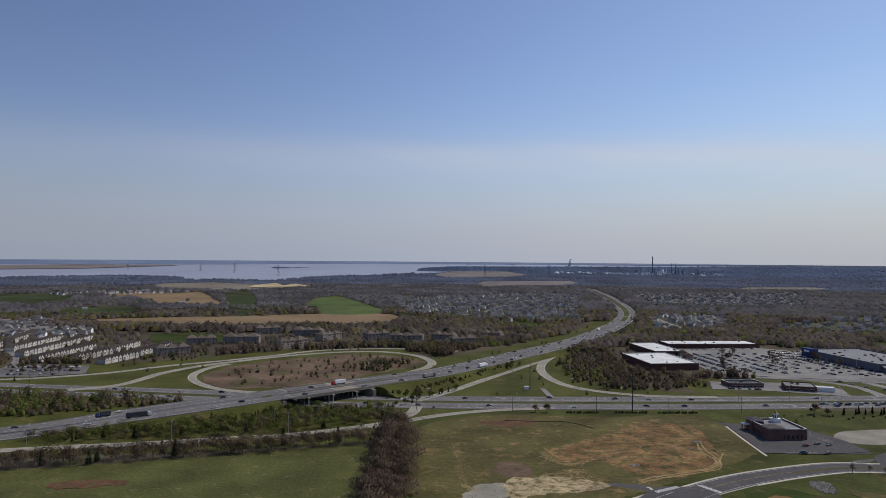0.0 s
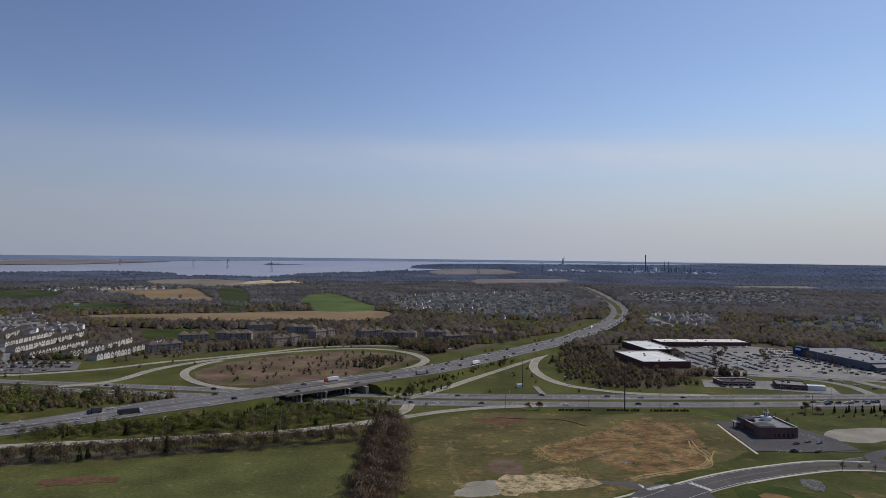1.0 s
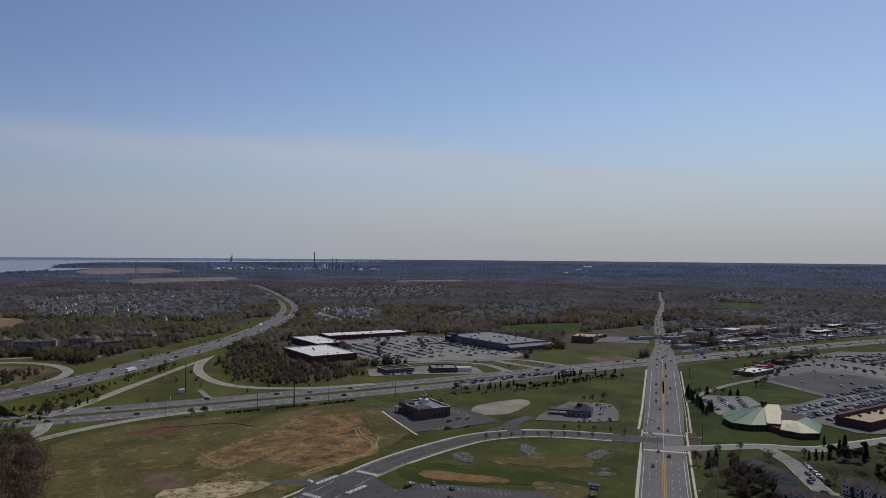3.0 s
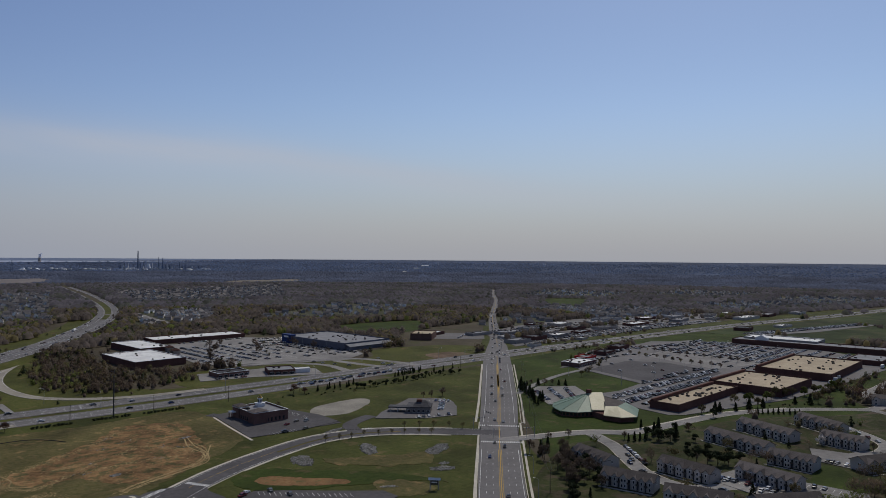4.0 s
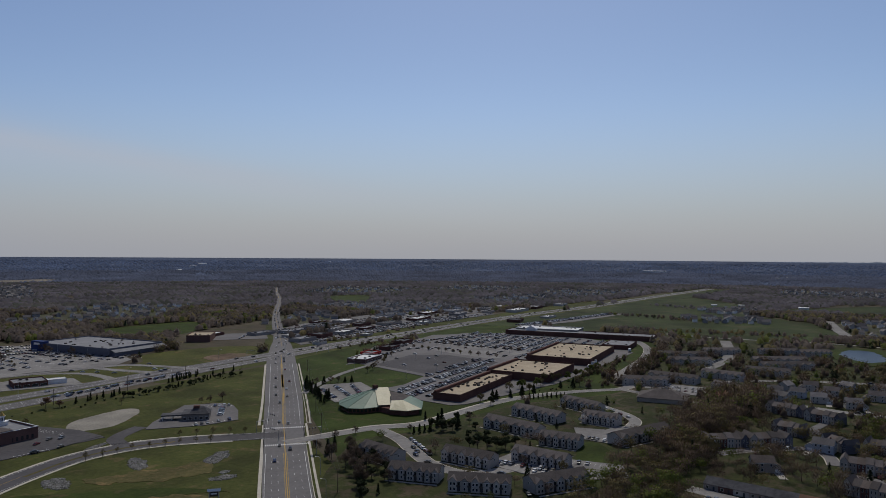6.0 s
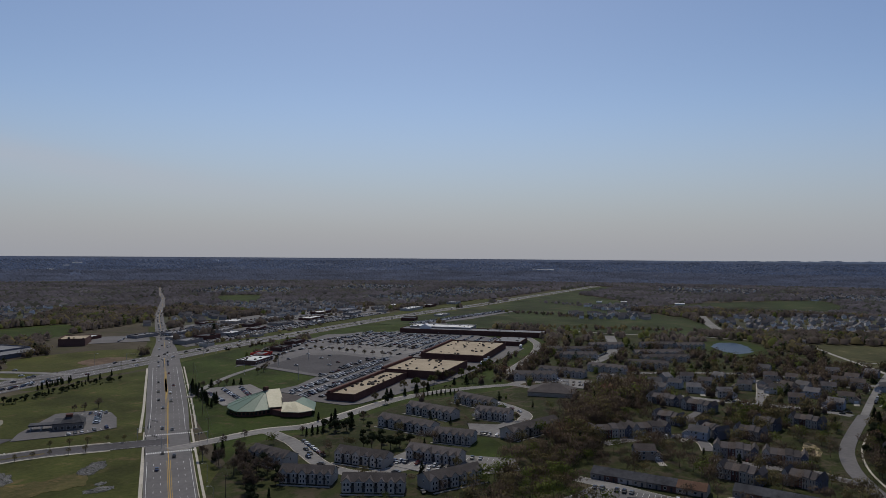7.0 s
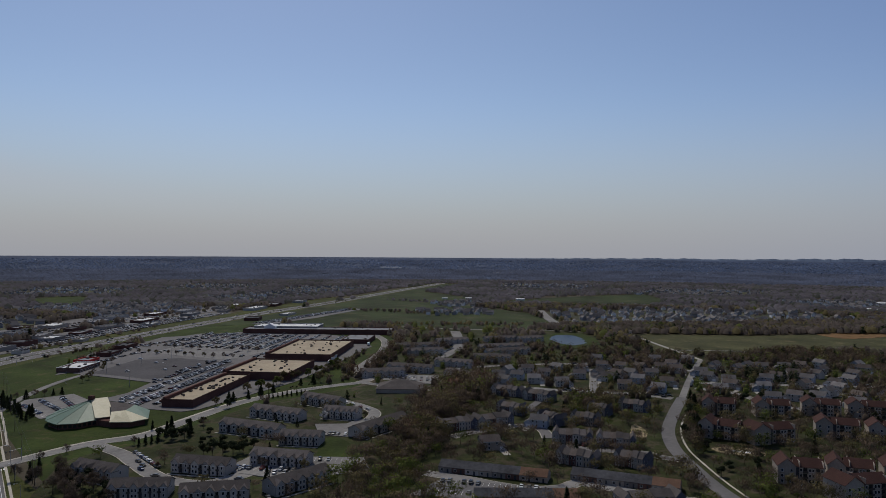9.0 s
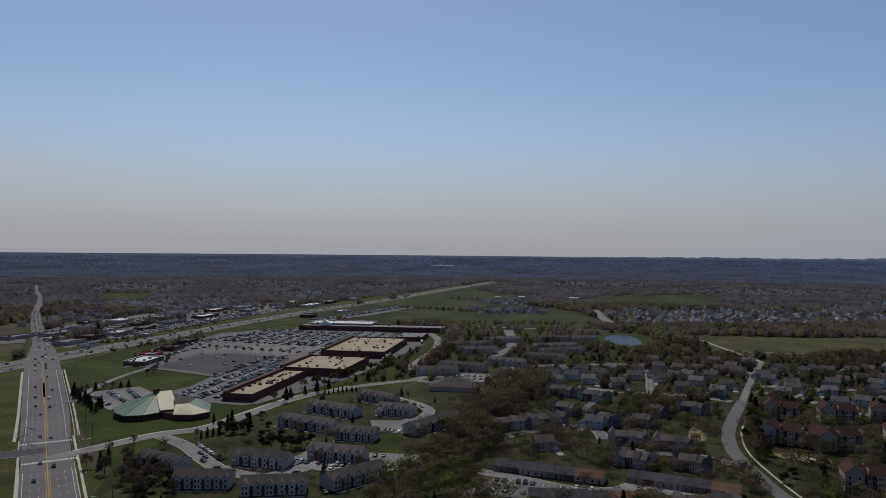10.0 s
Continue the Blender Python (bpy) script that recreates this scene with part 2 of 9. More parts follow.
M = {
    "floor": mat("woodland_floor", (0.056, 0.048, 0.031), (0.088, 0.071, 0.049), 7, wide=120, spread=0.35, blot=((0.058, 0.058, 0.026), 40, 0.25)),
    # outer land, with the blue of distance haze put in its colour
    "far": mat("haze_tinted_land", (0.042, 0.058, 0.098), (0.056, 0.073, 0.118), 45, wide=300, spread=0.25, blot=((0.062, 0.074, 0.108), 120, 0.2)),
    "grass": mat("mown_grass", (0.048, 0.056, 0.013), (0.077, 0.076, 0.022), 3, wide=45, spread=0.3, bump=0.3, blot=((0.115, 0.086, 0.038), 22, 0.18)),
    "meadow": mat("rough_meadow", (0.052, 0.062, 0.017), (0.096, 0.094, 0.035), 2.0, wide=30, spread=0.3, bump=0.5, blot=((0.14, 0.12, 0.065), 8, 0.14)),
    "lawn": mat("green_lawn", (0.025, 0.040, 0.007), (0.042, 0.056, 0.011), 3, wide=40, spread=0.35, bump=0.2, blot=((0.072, 0.058, 0.025), 14, 0.2)),
    "crop": mat("green_crop", (0.026, 0.038, 0.012), (0.040, 0.050, 0.018), 9, wide=90, spread=0.4, blot=((0.060, 0.058, 0.028), 50, 0.35)),
    "dry": mat("dry_grass", (0.062, 0.060, 0.020), (0.108, 0.088, 0.037), 3.5, wide=40, spread=0.35, bump=0.5, blot=((0.185, 0.127, 0.058), 14, 0.24)),
    "earth": mat("bare_earth", (0.125, 0.070, 0.032), (0.235, 0.142, 0.066), 3, wide=16, spread=0.45, bump=0.8, blot=((0.075, 0.068, 0.028), 7, 0.46)),
    "plough": mat("ploughed_soil", (0.16, 0.112, 0.062), (0.22, 0.155, 0.092), 12, wide=120, spread=0.18),
    "scrub": mat("brown_scrub", (0.092, 0.062, 0.042), (0.142, 0.098, 0.068), 5, wide=40, spread=0.4, bump=0.4, blot=((0.085, 0.084, 0.036), 25, 0.35)),
    "sand": mat("pale_sand", (0.26, 0.20, 0.115), (0.42, 0.335, 0.205), 2, wide=14, spread=0.3, bump=0.3, blot=((0.12, 0.105, 0.05), 5, 0.45)),
    "gravel": mat("grey_gravel", (0.19, 0.175, 0.145), (0.275, 0.255, 0.215), 1.2, wide=18, spread=0.2, bump=0.4),
    "rock": mat("rip_rap_stone", (0.13, 0.125, 0.115), (0.26, 0.25, 0.23), 0.9, wide=8, bump=0.8, island=0.45, blot=((0.075, 0.078, 0.042), 2, 0.3)),
    "asphalt": mat("grey_asphalt", (0.110, 0.103, 0.101), (0.142, 0.133, 0.129), 3, 0.8, wide=35, spread=0.15, gloss=0.12),
    "new_asphalt": mat("dark_asphalt", (0.066, 0.062, 0.064), (0.092, 0.087, 0.088), 3, 0.85, wide=30, spread=0.15),
    "old_asphalt": mat("pale_worn_asphalt", (0.175, 0.166, 0.156), (0.235, 0.224, 0.21), 4, 0.9, wide=30, spread=0.18, blot=((0.125, 0.12, 0.115), 12, 0.2)),
    "concrete": mat("pale_concrete", (0.29, 0.27, 0.235), (0.38, 0.355, 0.31), 2, wide=25, spread=0.12),
    "kerb": mat("pale_kerb_concrete", (0.40, 0.365, 0.30), (0.50, 0.46, 0.385), 2, wide=20, spread=0.12),
    "pond": mat("blue_pond_water", (0.016, 0.028, 0.048), (0.026, 0.040, 0.064), 3, 0.3, wide=20, spread=0.15, bump=0.08, gloss=0.07),
    "clay": mat("orange_brown_clay", (0.15, 0.082, 0.036), (0.21, 0.125, 0.06), 2.5, wide=14, spread=0.25, bump=0.4, blot=((0.10, 0.085, 0.035), 5, 0.3)),
    "garden": mat("worn_garden_ground", (0.023, 0.030, 0.009), (0.041, 0.045, 0.015), 3, wide=30, spread=0.4, bump=0.2, blot=((0.060, 0.048, 0.030), 12, 0.42)),
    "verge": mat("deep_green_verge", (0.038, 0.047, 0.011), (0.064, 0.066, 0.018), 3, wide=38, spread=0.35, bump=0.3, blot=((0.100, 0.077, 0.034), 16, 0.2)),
    "ramp": mat("pale_ramp_concrete", (0.225, 0.205, 0.170), (0.29, 0.265, 0.222), 4, 0.9, wide=30, spread=0.15, blot=((0.16, 0.147, 0.128), 10, 0.2)),
    "deck": mat("tan_deck_concrete", (0.21, 0.185, 0.15), (0.27, 0.24, 0.195), 3, 0.9, wide=25, spread=0.12),
    "clean_siding": mat("clean_white_siding", (0.43, 0.405, 0.365), (0.52, 0.495, 0.45), 0.6, wide=7, spread=0.05, own=0.22, local=True),
    "white_line": mat("white_road_paint", (0.55, 0.55, 0.53), (0.75, 0.75, 0.72), 1.0, spread=0.1),
    "yellow_line": mat("yellow_road_paint", (0.36, 0.235, 0.055), (0.46, 0.31, 0.085), 1.0, spread=0.15),
    "brick": mat("red_brick", (0.125, 0.072, 0.060), (0.175, 0.102, 0.086), 0.4, wide=6, spread=0.12, local=True),
    "dark_brick": mat("brown_brick", (0.092, 0.046, 0.038), (0.13, 0.066, 0.055), 0.5, wide=9, spread=0.15, local=True),
    "siding": mat("white_siding", (0.40, 0.37, 0.335), (0.47, 0.435, 0.395), 0.6, wide=7, spread=0.06, own=0.18, local=True),
    "grey_siding": mat("grey_siding", (0.205, 0.19, 0.175), (0.26, 0.24, 0.222), 0.6, wide=7, spread=0.06, own=0.3, local=True),
    "tan": mat("tan_stucco", (0.34, 0.29, 0.24), (0.41, 0.355, 0.30), 0.8, wide=8, spread=0.1, own=0.14, local=True),
    "taupe": mat("taupe_brick_and_siding", (0.23, 0.19, 0.16), (0.30, 0.25, 0.215), 0.8, wide=8, spread=0.08, own=0.15, local=True),
    # blue of distance haze painted into the shore and refinery colour
    "far_shore": mat("far_shore_haze_tint", (0.115, 0.15, 0.225), (0.15, 0.185, 0.26), 150, wide=700, spread=0.15),
    "suburb": mat("far_suburb_gardens", (0.056, 0.056, 0.034), (0.082, 0.076, 0.052), 8, wide=40, spread=0.35, blot=((0.045, 0.058, 0.020), 16, 0.35)),
    "trim": mat("white_trim", (0.66, 0.66, 0.66), (0.76, 0.76, 0.75), 1.0, 0.6, spread=0.05, local=True),
    "slate": mat("grey_shingle", (0.092, 0.080, 0.074), (0.130, 0.114, 0.106), 0.7, wide=6, spread=0.15, own=0.3, local=True),
    "red_roof": mat("red_brown_shingle", (0.050, 0.027, 0.023), (0.078, 0.039, 0.032), 0.7, wide=6, spread=0.15, own=0.1, local=True),
    "pale_shingle": mat("weathered_pale_shingle", (0.145, 0.134, 0.128), (0.195, 0.180, 0.170), 0.7, wide=6, spread=0.15, own=0.3, local=True),
    "pale_blue": mat("pale_blue_siding", (0.26, 0.29, 0.33), (0.32, 0.35, 0.39), 0.6, wide=7, spread=0.06, own=0.25, local=True),
    "clay_roof": mat("orange_brown_shingle", (0.13, 0.075, 0.05), (0.175, 0.105, 0.07), 0.7, wide=6, spread=0.15, own=0.15, local=True),
    "brown_roof": mat("brown_shingle", (0.10, 0.082, 0.070), (0.15, 0.122, 0.104), 0.7, wide=6, spread=0.15, own=0.15, local=True),
    "white_roof": mat("white_roof_membrane", (0.56, 0.56, 0.54), (0.70, 0.70, 0.67), 3, 0.7, wide=15, spread=0.12, blot=((0.42, 0.42, 0.41), 6, 0.2)),
    "tan_roof": mat("tan_ballast_roof", (0.33, 0.27, 0.19), (0.42, 0.35, 0.25), 2.5, wide=18, spread=0.12),
    "grey_roof": mat("grey_roof_membrane", (0.175, 0.175, 0.182), (0.24, 0.24, 0.246), 4, 0.8, wide=18, spread=0.12),
    "dark_roof": mat("dark_roof_membrane", (0.05, 0.05, 0.055), (0.085, 0.085, 0.09), 3, 0.8, wide=12),
    "copper": mat("green_patina_metal_roof", (0.115, 0.175, 0.125), (0.15, 0.215, 0.155), 1.5, 0.5, wide=14, spread=0.1, gloss=0.12),
    "gilt": mat("gilded_metal", (0.50, 0.30, 0.07), (0.62, 0.40, 0.11), 0.5, 0.35, metal=0.8, local=True, gloss=0.5),
    "cream_roof": mat("pale_yellow_metal_roof", (0.41, 0.375, 0.235), (0.48, 0.44, 0.29), 1.5, 0.5, wide=14, spread=0.08, gloss=0.12),
    "blue": mat("blue_panel", (0.028, 0.046, 0.125), (0.036, 0.056, 0.15), 1.0, 0.6, local=True, spread=0.05),
    "blue_grey": mat("blue_grey_wall", (0.11, 0.115, 0.145), (0.14, 0.146, 0.175), 1.5, 0.8, local=True, spread=0.08),
    "red": mat("red_panel", (0.42, 0.035, 0.03), (0.50, 0.05, 0.04), 1.0, 0.6, local=True, spread=0.05),
    "steel": mat("galvanised_steel", (0.30, 0.31, 0.32), (0.40, 0.41, 0.42), 0.6, 0.5, metal=0.5, spread=0.1, local=True),
    "dark_steel": mat("dark_painted_steel", (0.05, 0.05, 0.055), (0.08, 0.08, 0.085), 0.6, 0.6, spread=0.1, local=True),
    "wood_pole": mat("weathered_pole_wood", (0.085, 0.065, 0.05), (0.13, 0.10, 0.08), 0.5, 0.9, local=True),
    "glass": mat("dark_window_glass", (0.015, 0.018, 0.022), (0.03, 0.034, 0.04), 1.5, 0.12, spread=0.1, gloss=0.7, local=True),
    "car_glass": mat("tinted_car_glass", (0.012, 0.013, 0.015), (0.02, 0.022, 0.025), 1.5, 0.35, spread=0.1, gloss=0.25, local=True),
    "tyre": mat("black_tyre", (0.012, 0.012, 0.012), (0.02, 0.02, 0.02), 0.3, 0.8, local=True),
    "paint": many("car_paint", [(0.6, 0.6, 0.6), (0.03, 0.03, 0.035), (0.24, 0.25, 0.26), (0.07, 0.07, 0.075), (0.62, 0.62, 0.6), (0.03, 0.045, 0.11), (0.14, 0.02, 0.02), (0.13, 0.135, 0.14), (0.012, 0.012, 0.014), (0.17, 0.15, 0.12)], 0.2),
    "paint_far": many("car_paint_in_rows", [(0.42, 0.42, 0.42), (0.02, 0.02, 0.025), (0.12, 0.122, 0.125), (0.04, 0.04, 0.045), (0.5, 0.5, 0.48), (0.022, 0.03, 0.065), (0.08, 0.016, 0.016), (0.012, 0.012, 0.014), (0.06, 0.06, 0.064), (0.6, 0.6, 0.59), (0.2, 0.2, 0.2), (0.018, 0.018, 0.02), (0.09, 0.08, 0.065)], 0.3, 0.3, island=True),
    "bark": mat("grey_brown_bark", (0.075, 0.058, 0.045), (0.12, 0.095, 0.075), 0.4, 0.95, local=True),
    "bare": mat("bare_twigs", (0.082, 0.062, 0.047), (0.116, 0.088, 0.066), 12, 0.95, wide=34, spread=0.35, own=0.25, island=0.1, thru=0.3),
    "bud": mat("budding_twigs", (0.098, 0.082, 0.038), (0.148, 0.122, 0.060), 9, 0.9, wide=90, spread=0.3, own=0.25, island=0.12, thru=0.3),
    "leaf": mat("fresh_green_leaves", (0.066, 0.084, 0.020), (0.118, 0.130, 0.034), 8, 0.85, wide=60, spread=0.3, own=0.25, island=0.15, thru=0.3),
    "needle": mat("dark_evergreen_needles", (0.026, 0.034, 0.016), (0.044, 0.052, 0.024), 5, 0.85, wide=50, spread=0.25, own=0.2, island=0.2, thru=0.2),
    "russet": mat("russet_buds", (0.12, 0.072, 0.052), (0.17, 0.105, 0.075), 6, 0.9, wide=60, spread=0.25, own=0.2, island=0.2, thru=0.3),
    "blossom": mat("white_blossom", (0.42, 0.38, 0.34), (0.58, 0.54, 0.50), 2, 0.9, wide=20, island=0.2),
    # aerial haze is put into these tree colours, paler and bluer with distance
    "far_bare": mat("haze_tinted_bare_trees", (0.128, 0.119, 0.136), (0.155, 0.144, 0.160), 80, 0.95, wide=150, spread=0.4, island=0.1, thru=0.5, blot=((0.130, 0.122, 0.106), 120, 0.3)),
    "far_green": mat("haze_tinted_green_trees", (0.086, 0.092, 0.082), (0.108, 0.112, 0.094), 60, 0.95, wide=120, spread=0.35, island=0.12, thru=0.5),
    "mid_bare": mat("haze_paled_bare_woods", (0.112, 0.093, 0.082), (0.146, 0.121, 0.106), 40, 0.95, wide=80, spread=0.4, island=0.14, thru=0.5, blot=((0.104, 0.098, 0.064), 60, 0.3)),
    "far_mid": mat("haze_tinted_woods", (0.122, 0.144, 0.208), (0.144, 0.166, 0.232), 90, 0.95, wide=220, spread=0.32, island=0.08, thru=0.5),
    "far_wall": many("far_house_walls", [(0.70, 0.67, 0.63), (0.40, 0.38, 0.36), (0.78, 0.75, 0.71), (0.28, 0.27, 0.27), (0.46, 0.39, 0.33), (0.86, 0.84, 0.81)], 0.8, 0.2, island=True),
    "far_roof": many("far_house_roofs", [(0.105, 0.097, 0.096), (0.14, 0.129, 0.125), (0.078, 0.074, 0.076), (0.175, 0.16, 0.15)], 0.9, 0.1, island=True),
    "water": mat("river_water", (0.24, 0.235, 0.27), (0.28, 0.275, 0.31), 40, 0.3, wide=400, spread=0.1, gloss=0.4),
    "sand_heap": mat("yellow_quarry_sand", (0.36, 0.29, 0.17), (0.45, 0.37, 0.23), 12, wide=60, spread=0.2),
    "far_straw": mat("dry_far_grass", (0.150, 0.132, 0.105), (0.195, 0.170, 0.135), 60, wide=200, spread=0.2),
    "young_crop": mat("young_green_crop", (0.062, 0.088, 0.026), (0.082, 0.108, 0.036), 12, wide=120, spread=0.25, blot=((0.10, 0.098, 0.045), 40, 0.2)),
    "straw": mat("pale_straw", (0.20, 0.142, 0.066), (0.32, 0.24, 0.12), 1.5, wide=9, spread=0.3, island=0.3),
    "weeds": mat("dead_red_weeds", (0.085, 0.040, 0.026), (0.14, 0.07, 0.045), 1.5, wide=10, bump=0.5, blot=((0.09, 0.085, 0.035), 4, 0.4)),
    "unit": mat("weathered_brown_metal", (0.06, 0.052, 0.045), (0.10, 0.088, 0.075), 0.5, 0.7, spread=0.15, local=True),
    "pasture": mat("olive_pasture", (0.052, 0.055, 0.022), (0.080, 0.075, 0.035), 6, wide=60, spread=0.35, blot=((0.12, 0.098, 0.052), 30, 0.2)),
    "steam": mat("white_steam", (0.92, 0.92, 0.92), (0.96, 0.96, 0.96), 20, 1.0),
    # blue haze painted in for far hills, stacks and pylons
    "haze_blue": mat("blue_haze_tint", (0.105, 0.14, 0.20), (0.14, 0.175, 0.235), 120, wide=700, spread=0.2),
    # trees near the horizon, with the blue of haze in their colour
    "far_band": mat("haze_tinted_far_woods", (0.115, 0.156, 0.255), (0.135, 0.178, 0.28), 90, wide=300, spread=0.25, island=0.06, thru=0.5),
    "far_brown": mat("distant_marsh", (0.135, 0.12, 0.115), (0.175, 0.155, 0.145), 150, wide=600, spread=0.2),
}

# ------------------------------------------------------------ helpers
NEAR, EDGE, DIP = 2800.0, 4950.0, 0.0061
UP = HIGH - 2


def fall(r):
    """The slope at which the ground at r metres lies under the eye; past NEAR the land is drawn in."""
    r = np.maximum(np.asarray(r, float), 1.0)
    s = np.clip((r - NEAR) / (EDGE - NEAR), 0, 1)
    return np.where(r <= NEAR, UP / r, UP / NEAR * (1 - s) + DIP * s)


def ground_z(x, y):
    r = np.hypot(x, y)
    return np.where(r <= NEAR, 0.0, UP - r * fall(r))


def far_at(turn, slope):
    """The place on the drawn-in land at a turn clockwise from +y (degrees) that is seen at a slope under the eye."""
    s = (UP / NEAR - slope) / (UP / NEAR - DIP)
    r = UP / slope if s < 0 else NEAR + s * (EDGE - NEAR)
    x, y = r * math.sin(radians(turn)), r * math.cos(radians(turn))
    return x, y, float(ground_z(x, y))


def mesh_of(name, verts, faces, mats, slots=None):
    me = bpy.data.meshes.new(name)
    me.from_pydata([tuple(map(float, v)) for v in verts] if not isinstance(verts, np.ndarray) else verts.tolist(), [], faces if isinstance(faces, list) else faces.tolist())
    for m in mats if isinstance(mats, (list, tuple)) else [mats]:
        me.materials.append(m)
    if slots is not None:
        me.polygons.foreach_set("material_index", np.asarray(slots, np.int32))
    me.update()
    return me


def thing(name, label, category, group="", kind="", at=None):
    ob = new(name)
    if at is not None:
        ob.matrix_basis = at
    return tagged(ob, label, category, group, kind)


def solid(name, verts, faces, m, parent=None, label=""):
    ob = new(name, mesh_of(name, verts, faces, m))
    if parent:
        ob.parent = parent
    if label:
        ob["label"] = label
    return ob


def part(name, bm, m, parent, label=""):
    me = bpy.data.meshes.new(name)
    bm.to_mesh(me)
    bm.free()
    me.materials.append(m)
    ob = new(name, me)
    ob.parent = parent
    if label:
        ob["label"] = label
    return ob


BOX_F = [(0, 3, 2, 1), (4, 5, 6, 7), (0, 1, 5, 4), (1, 2, 6, 5), (2, 3, 7, 6), (3, 0, 4, 7)]


def box(x0, y0, z0, x1, y1, z1):
    return [(x0, y0, z0), (x1, y0, z0), (x1, y1, z0), (x0, y1, z0), (x0, y0, z1), (x1, y0, z1), (x1, y1, z1), (x0, y1, z1)], list(BOX_F)


def merge(*blocks):
    vs, fs = [], []
    for v, f in blocks:
        k = len(vs)
        vs += list(v)
        fs += [tuple(i + k for i in q) for q in f]
    return vs, fs


def prism(outline, z0, z1):
    n = len(outline)
    v = [(*p[:2], z0) for p in outline] + [(*p[:2], z1) for p in outline]
    f = [(i, (i + 1) % n, n + (i + 1) % n, n + i) for i in range(n)]
    return v, f + [tuple(range(n, 2 * n)), tuple(range(n - 1, -1, -1))]


def tube(x, y, z0, z1, r0, r1, n=8):
    v = [(x + r * math.cos(2 * math.pi * i / n), y + r * math.sin(2 * math.pi * i / n), z) for z, r in ((z0, r0), (z1, r1)) for i in range(n)]
    f = [(i, (i + 1) % n, n + (i + 1) % n, n + i) for i in range(n)]
    return v, f + [tuple(range(n, 2 * n)), tuple(range(n - 1, -1, -1))]


def curve_through(pts, n=6, closed=False):
    p = np.array(pts, float)
    if closed:
        p = np.vstack([p[-1], p, p[:2]])
    else:
        p = np.vstack([2 * p[0] - p[1], p, 2 * p[-1] - p[-2]])
    out = []
    for i in range(1, len(p) - 2):
        a, b, c, d = p[i - 1], p[i], p[i + 1], p[i + 2]
        for s in np.arange(n) / n:
            out.append(0.5 * (2 * b + (c - a) * s + (2 * a - 5 * b + 4 * c - d) * s * s + (3 * b - a - 3 * c + d) * s ** 3))
    if not closed:
        out.append(p[-2])
    return np.array(out)


CLEAR, LINES = [], []  # where no wild tree stands: outlines, and lines with half a width
LEVEL = [0.02]


def level():
    LEVEL[0] += 0.004
    return LEVEL[0]


def sides(line, offset):
    d = np.gradient(line[:, :2], axis=0)
    d /= np.linalg.norm(d, axis=1)[:, None] + 1e-9
    return line[:, :2] + np.stack([d[:, 1], -d[:, 0]], 1) * offset  # to the right of the way


def ribbon(name, pts, width, m, parent=None, offset=0.0, z=None, deep=0.35, n=6, clear=True, label="", rise=0.0):
    line = curve_through(pts, n)
    zz = line[:, 2] if line.shape[1] > 2 else ground_z(line[:, 0], line[:, 1])
    zz = zz + (level() if z is None else z) + rise
    wd = np.interp(np.linspace(0, 1, len(line)), np.linspace(0, 1, len(width)), width) if isinstance(width, (list, tuple)) else np.full(len(line), width)
    c = np.column_stack([sides(line, offset), line[:, 2:]])
    left, right = sides(c, -1), sides(c, 1)
    l2, r2 = c[:, :2] + (left - c[:, :2]) * wd[:, None] / 2, c[:, :2] + (right - c[:, :2]) * wd[:, None] / 2
    k = len(line)
    v = np.vstack([np.column_stack([l2, zz]), np.column_stack([r2, zz]), np.column_stack([l2, zz - deep]), np.column_stack([r2, zz - deep])])
    f = []
    for i in range(k - 1):
        f += [(i, k + i, k + i + 1, i + 1), (2 * k + i, i, i + 1, 2 * k + i + 1), (k + i, 3 * k + i, 3 * k + i + 1, k + i + 1)]
    f += [(0, 2 * k, 3 * k, k), (k - 1, 2 * k - 1, 4 * k - 1, 3 * k - 1)]
    if clear:
        LINES.append((c[:, :2], wd / 2 + 3))
    return solid(name, v, f, m, parent, label)


def dashes(name, pts, m, parent, offset=0.0, width=0.18, long=3.0, gap=9.0, z=0.3, n=8):
    line = curve_through(pts, n)
    c = sides(line, offset)
    zz = line[:, 2] if line.shape[1] > 2 else np.zeros(len(line))
    s = np.r_[0, np.cumsum(np.linalg.norm(np.diff(c, axis=0), axis=1))]
    vs, fs = [], []
    a = 0.0
    while a < s[-1] - 0.5:
        e = min(a + long, s[-1])
        q = np.linspace(a, e, max(2, int((e - a) / 15) + 2))
        px, py, pz = np.interp(q, s, c[:, 0]), np.interp(q, s, c[:, 1]), np.interp(q, s, zz) + z
        ln = np.column_stack([px, py])
        lft, rgt = sides(ln, -width / 2), sides(ln, width / 2)
        k = len(vs)
        vs += [(x, y, h) for (x, y), h in zip(lft, pz)] + [(x, y, h) for (x, y), h in zip(rgt, pz)]
        fs += [(k + i, k + len(q) + i, k + len(q) + i + 1, k + i + 1) for i in range(len(q) - 1)]
        a = e + gap
    return solid(name, vs, fs, m, parent)


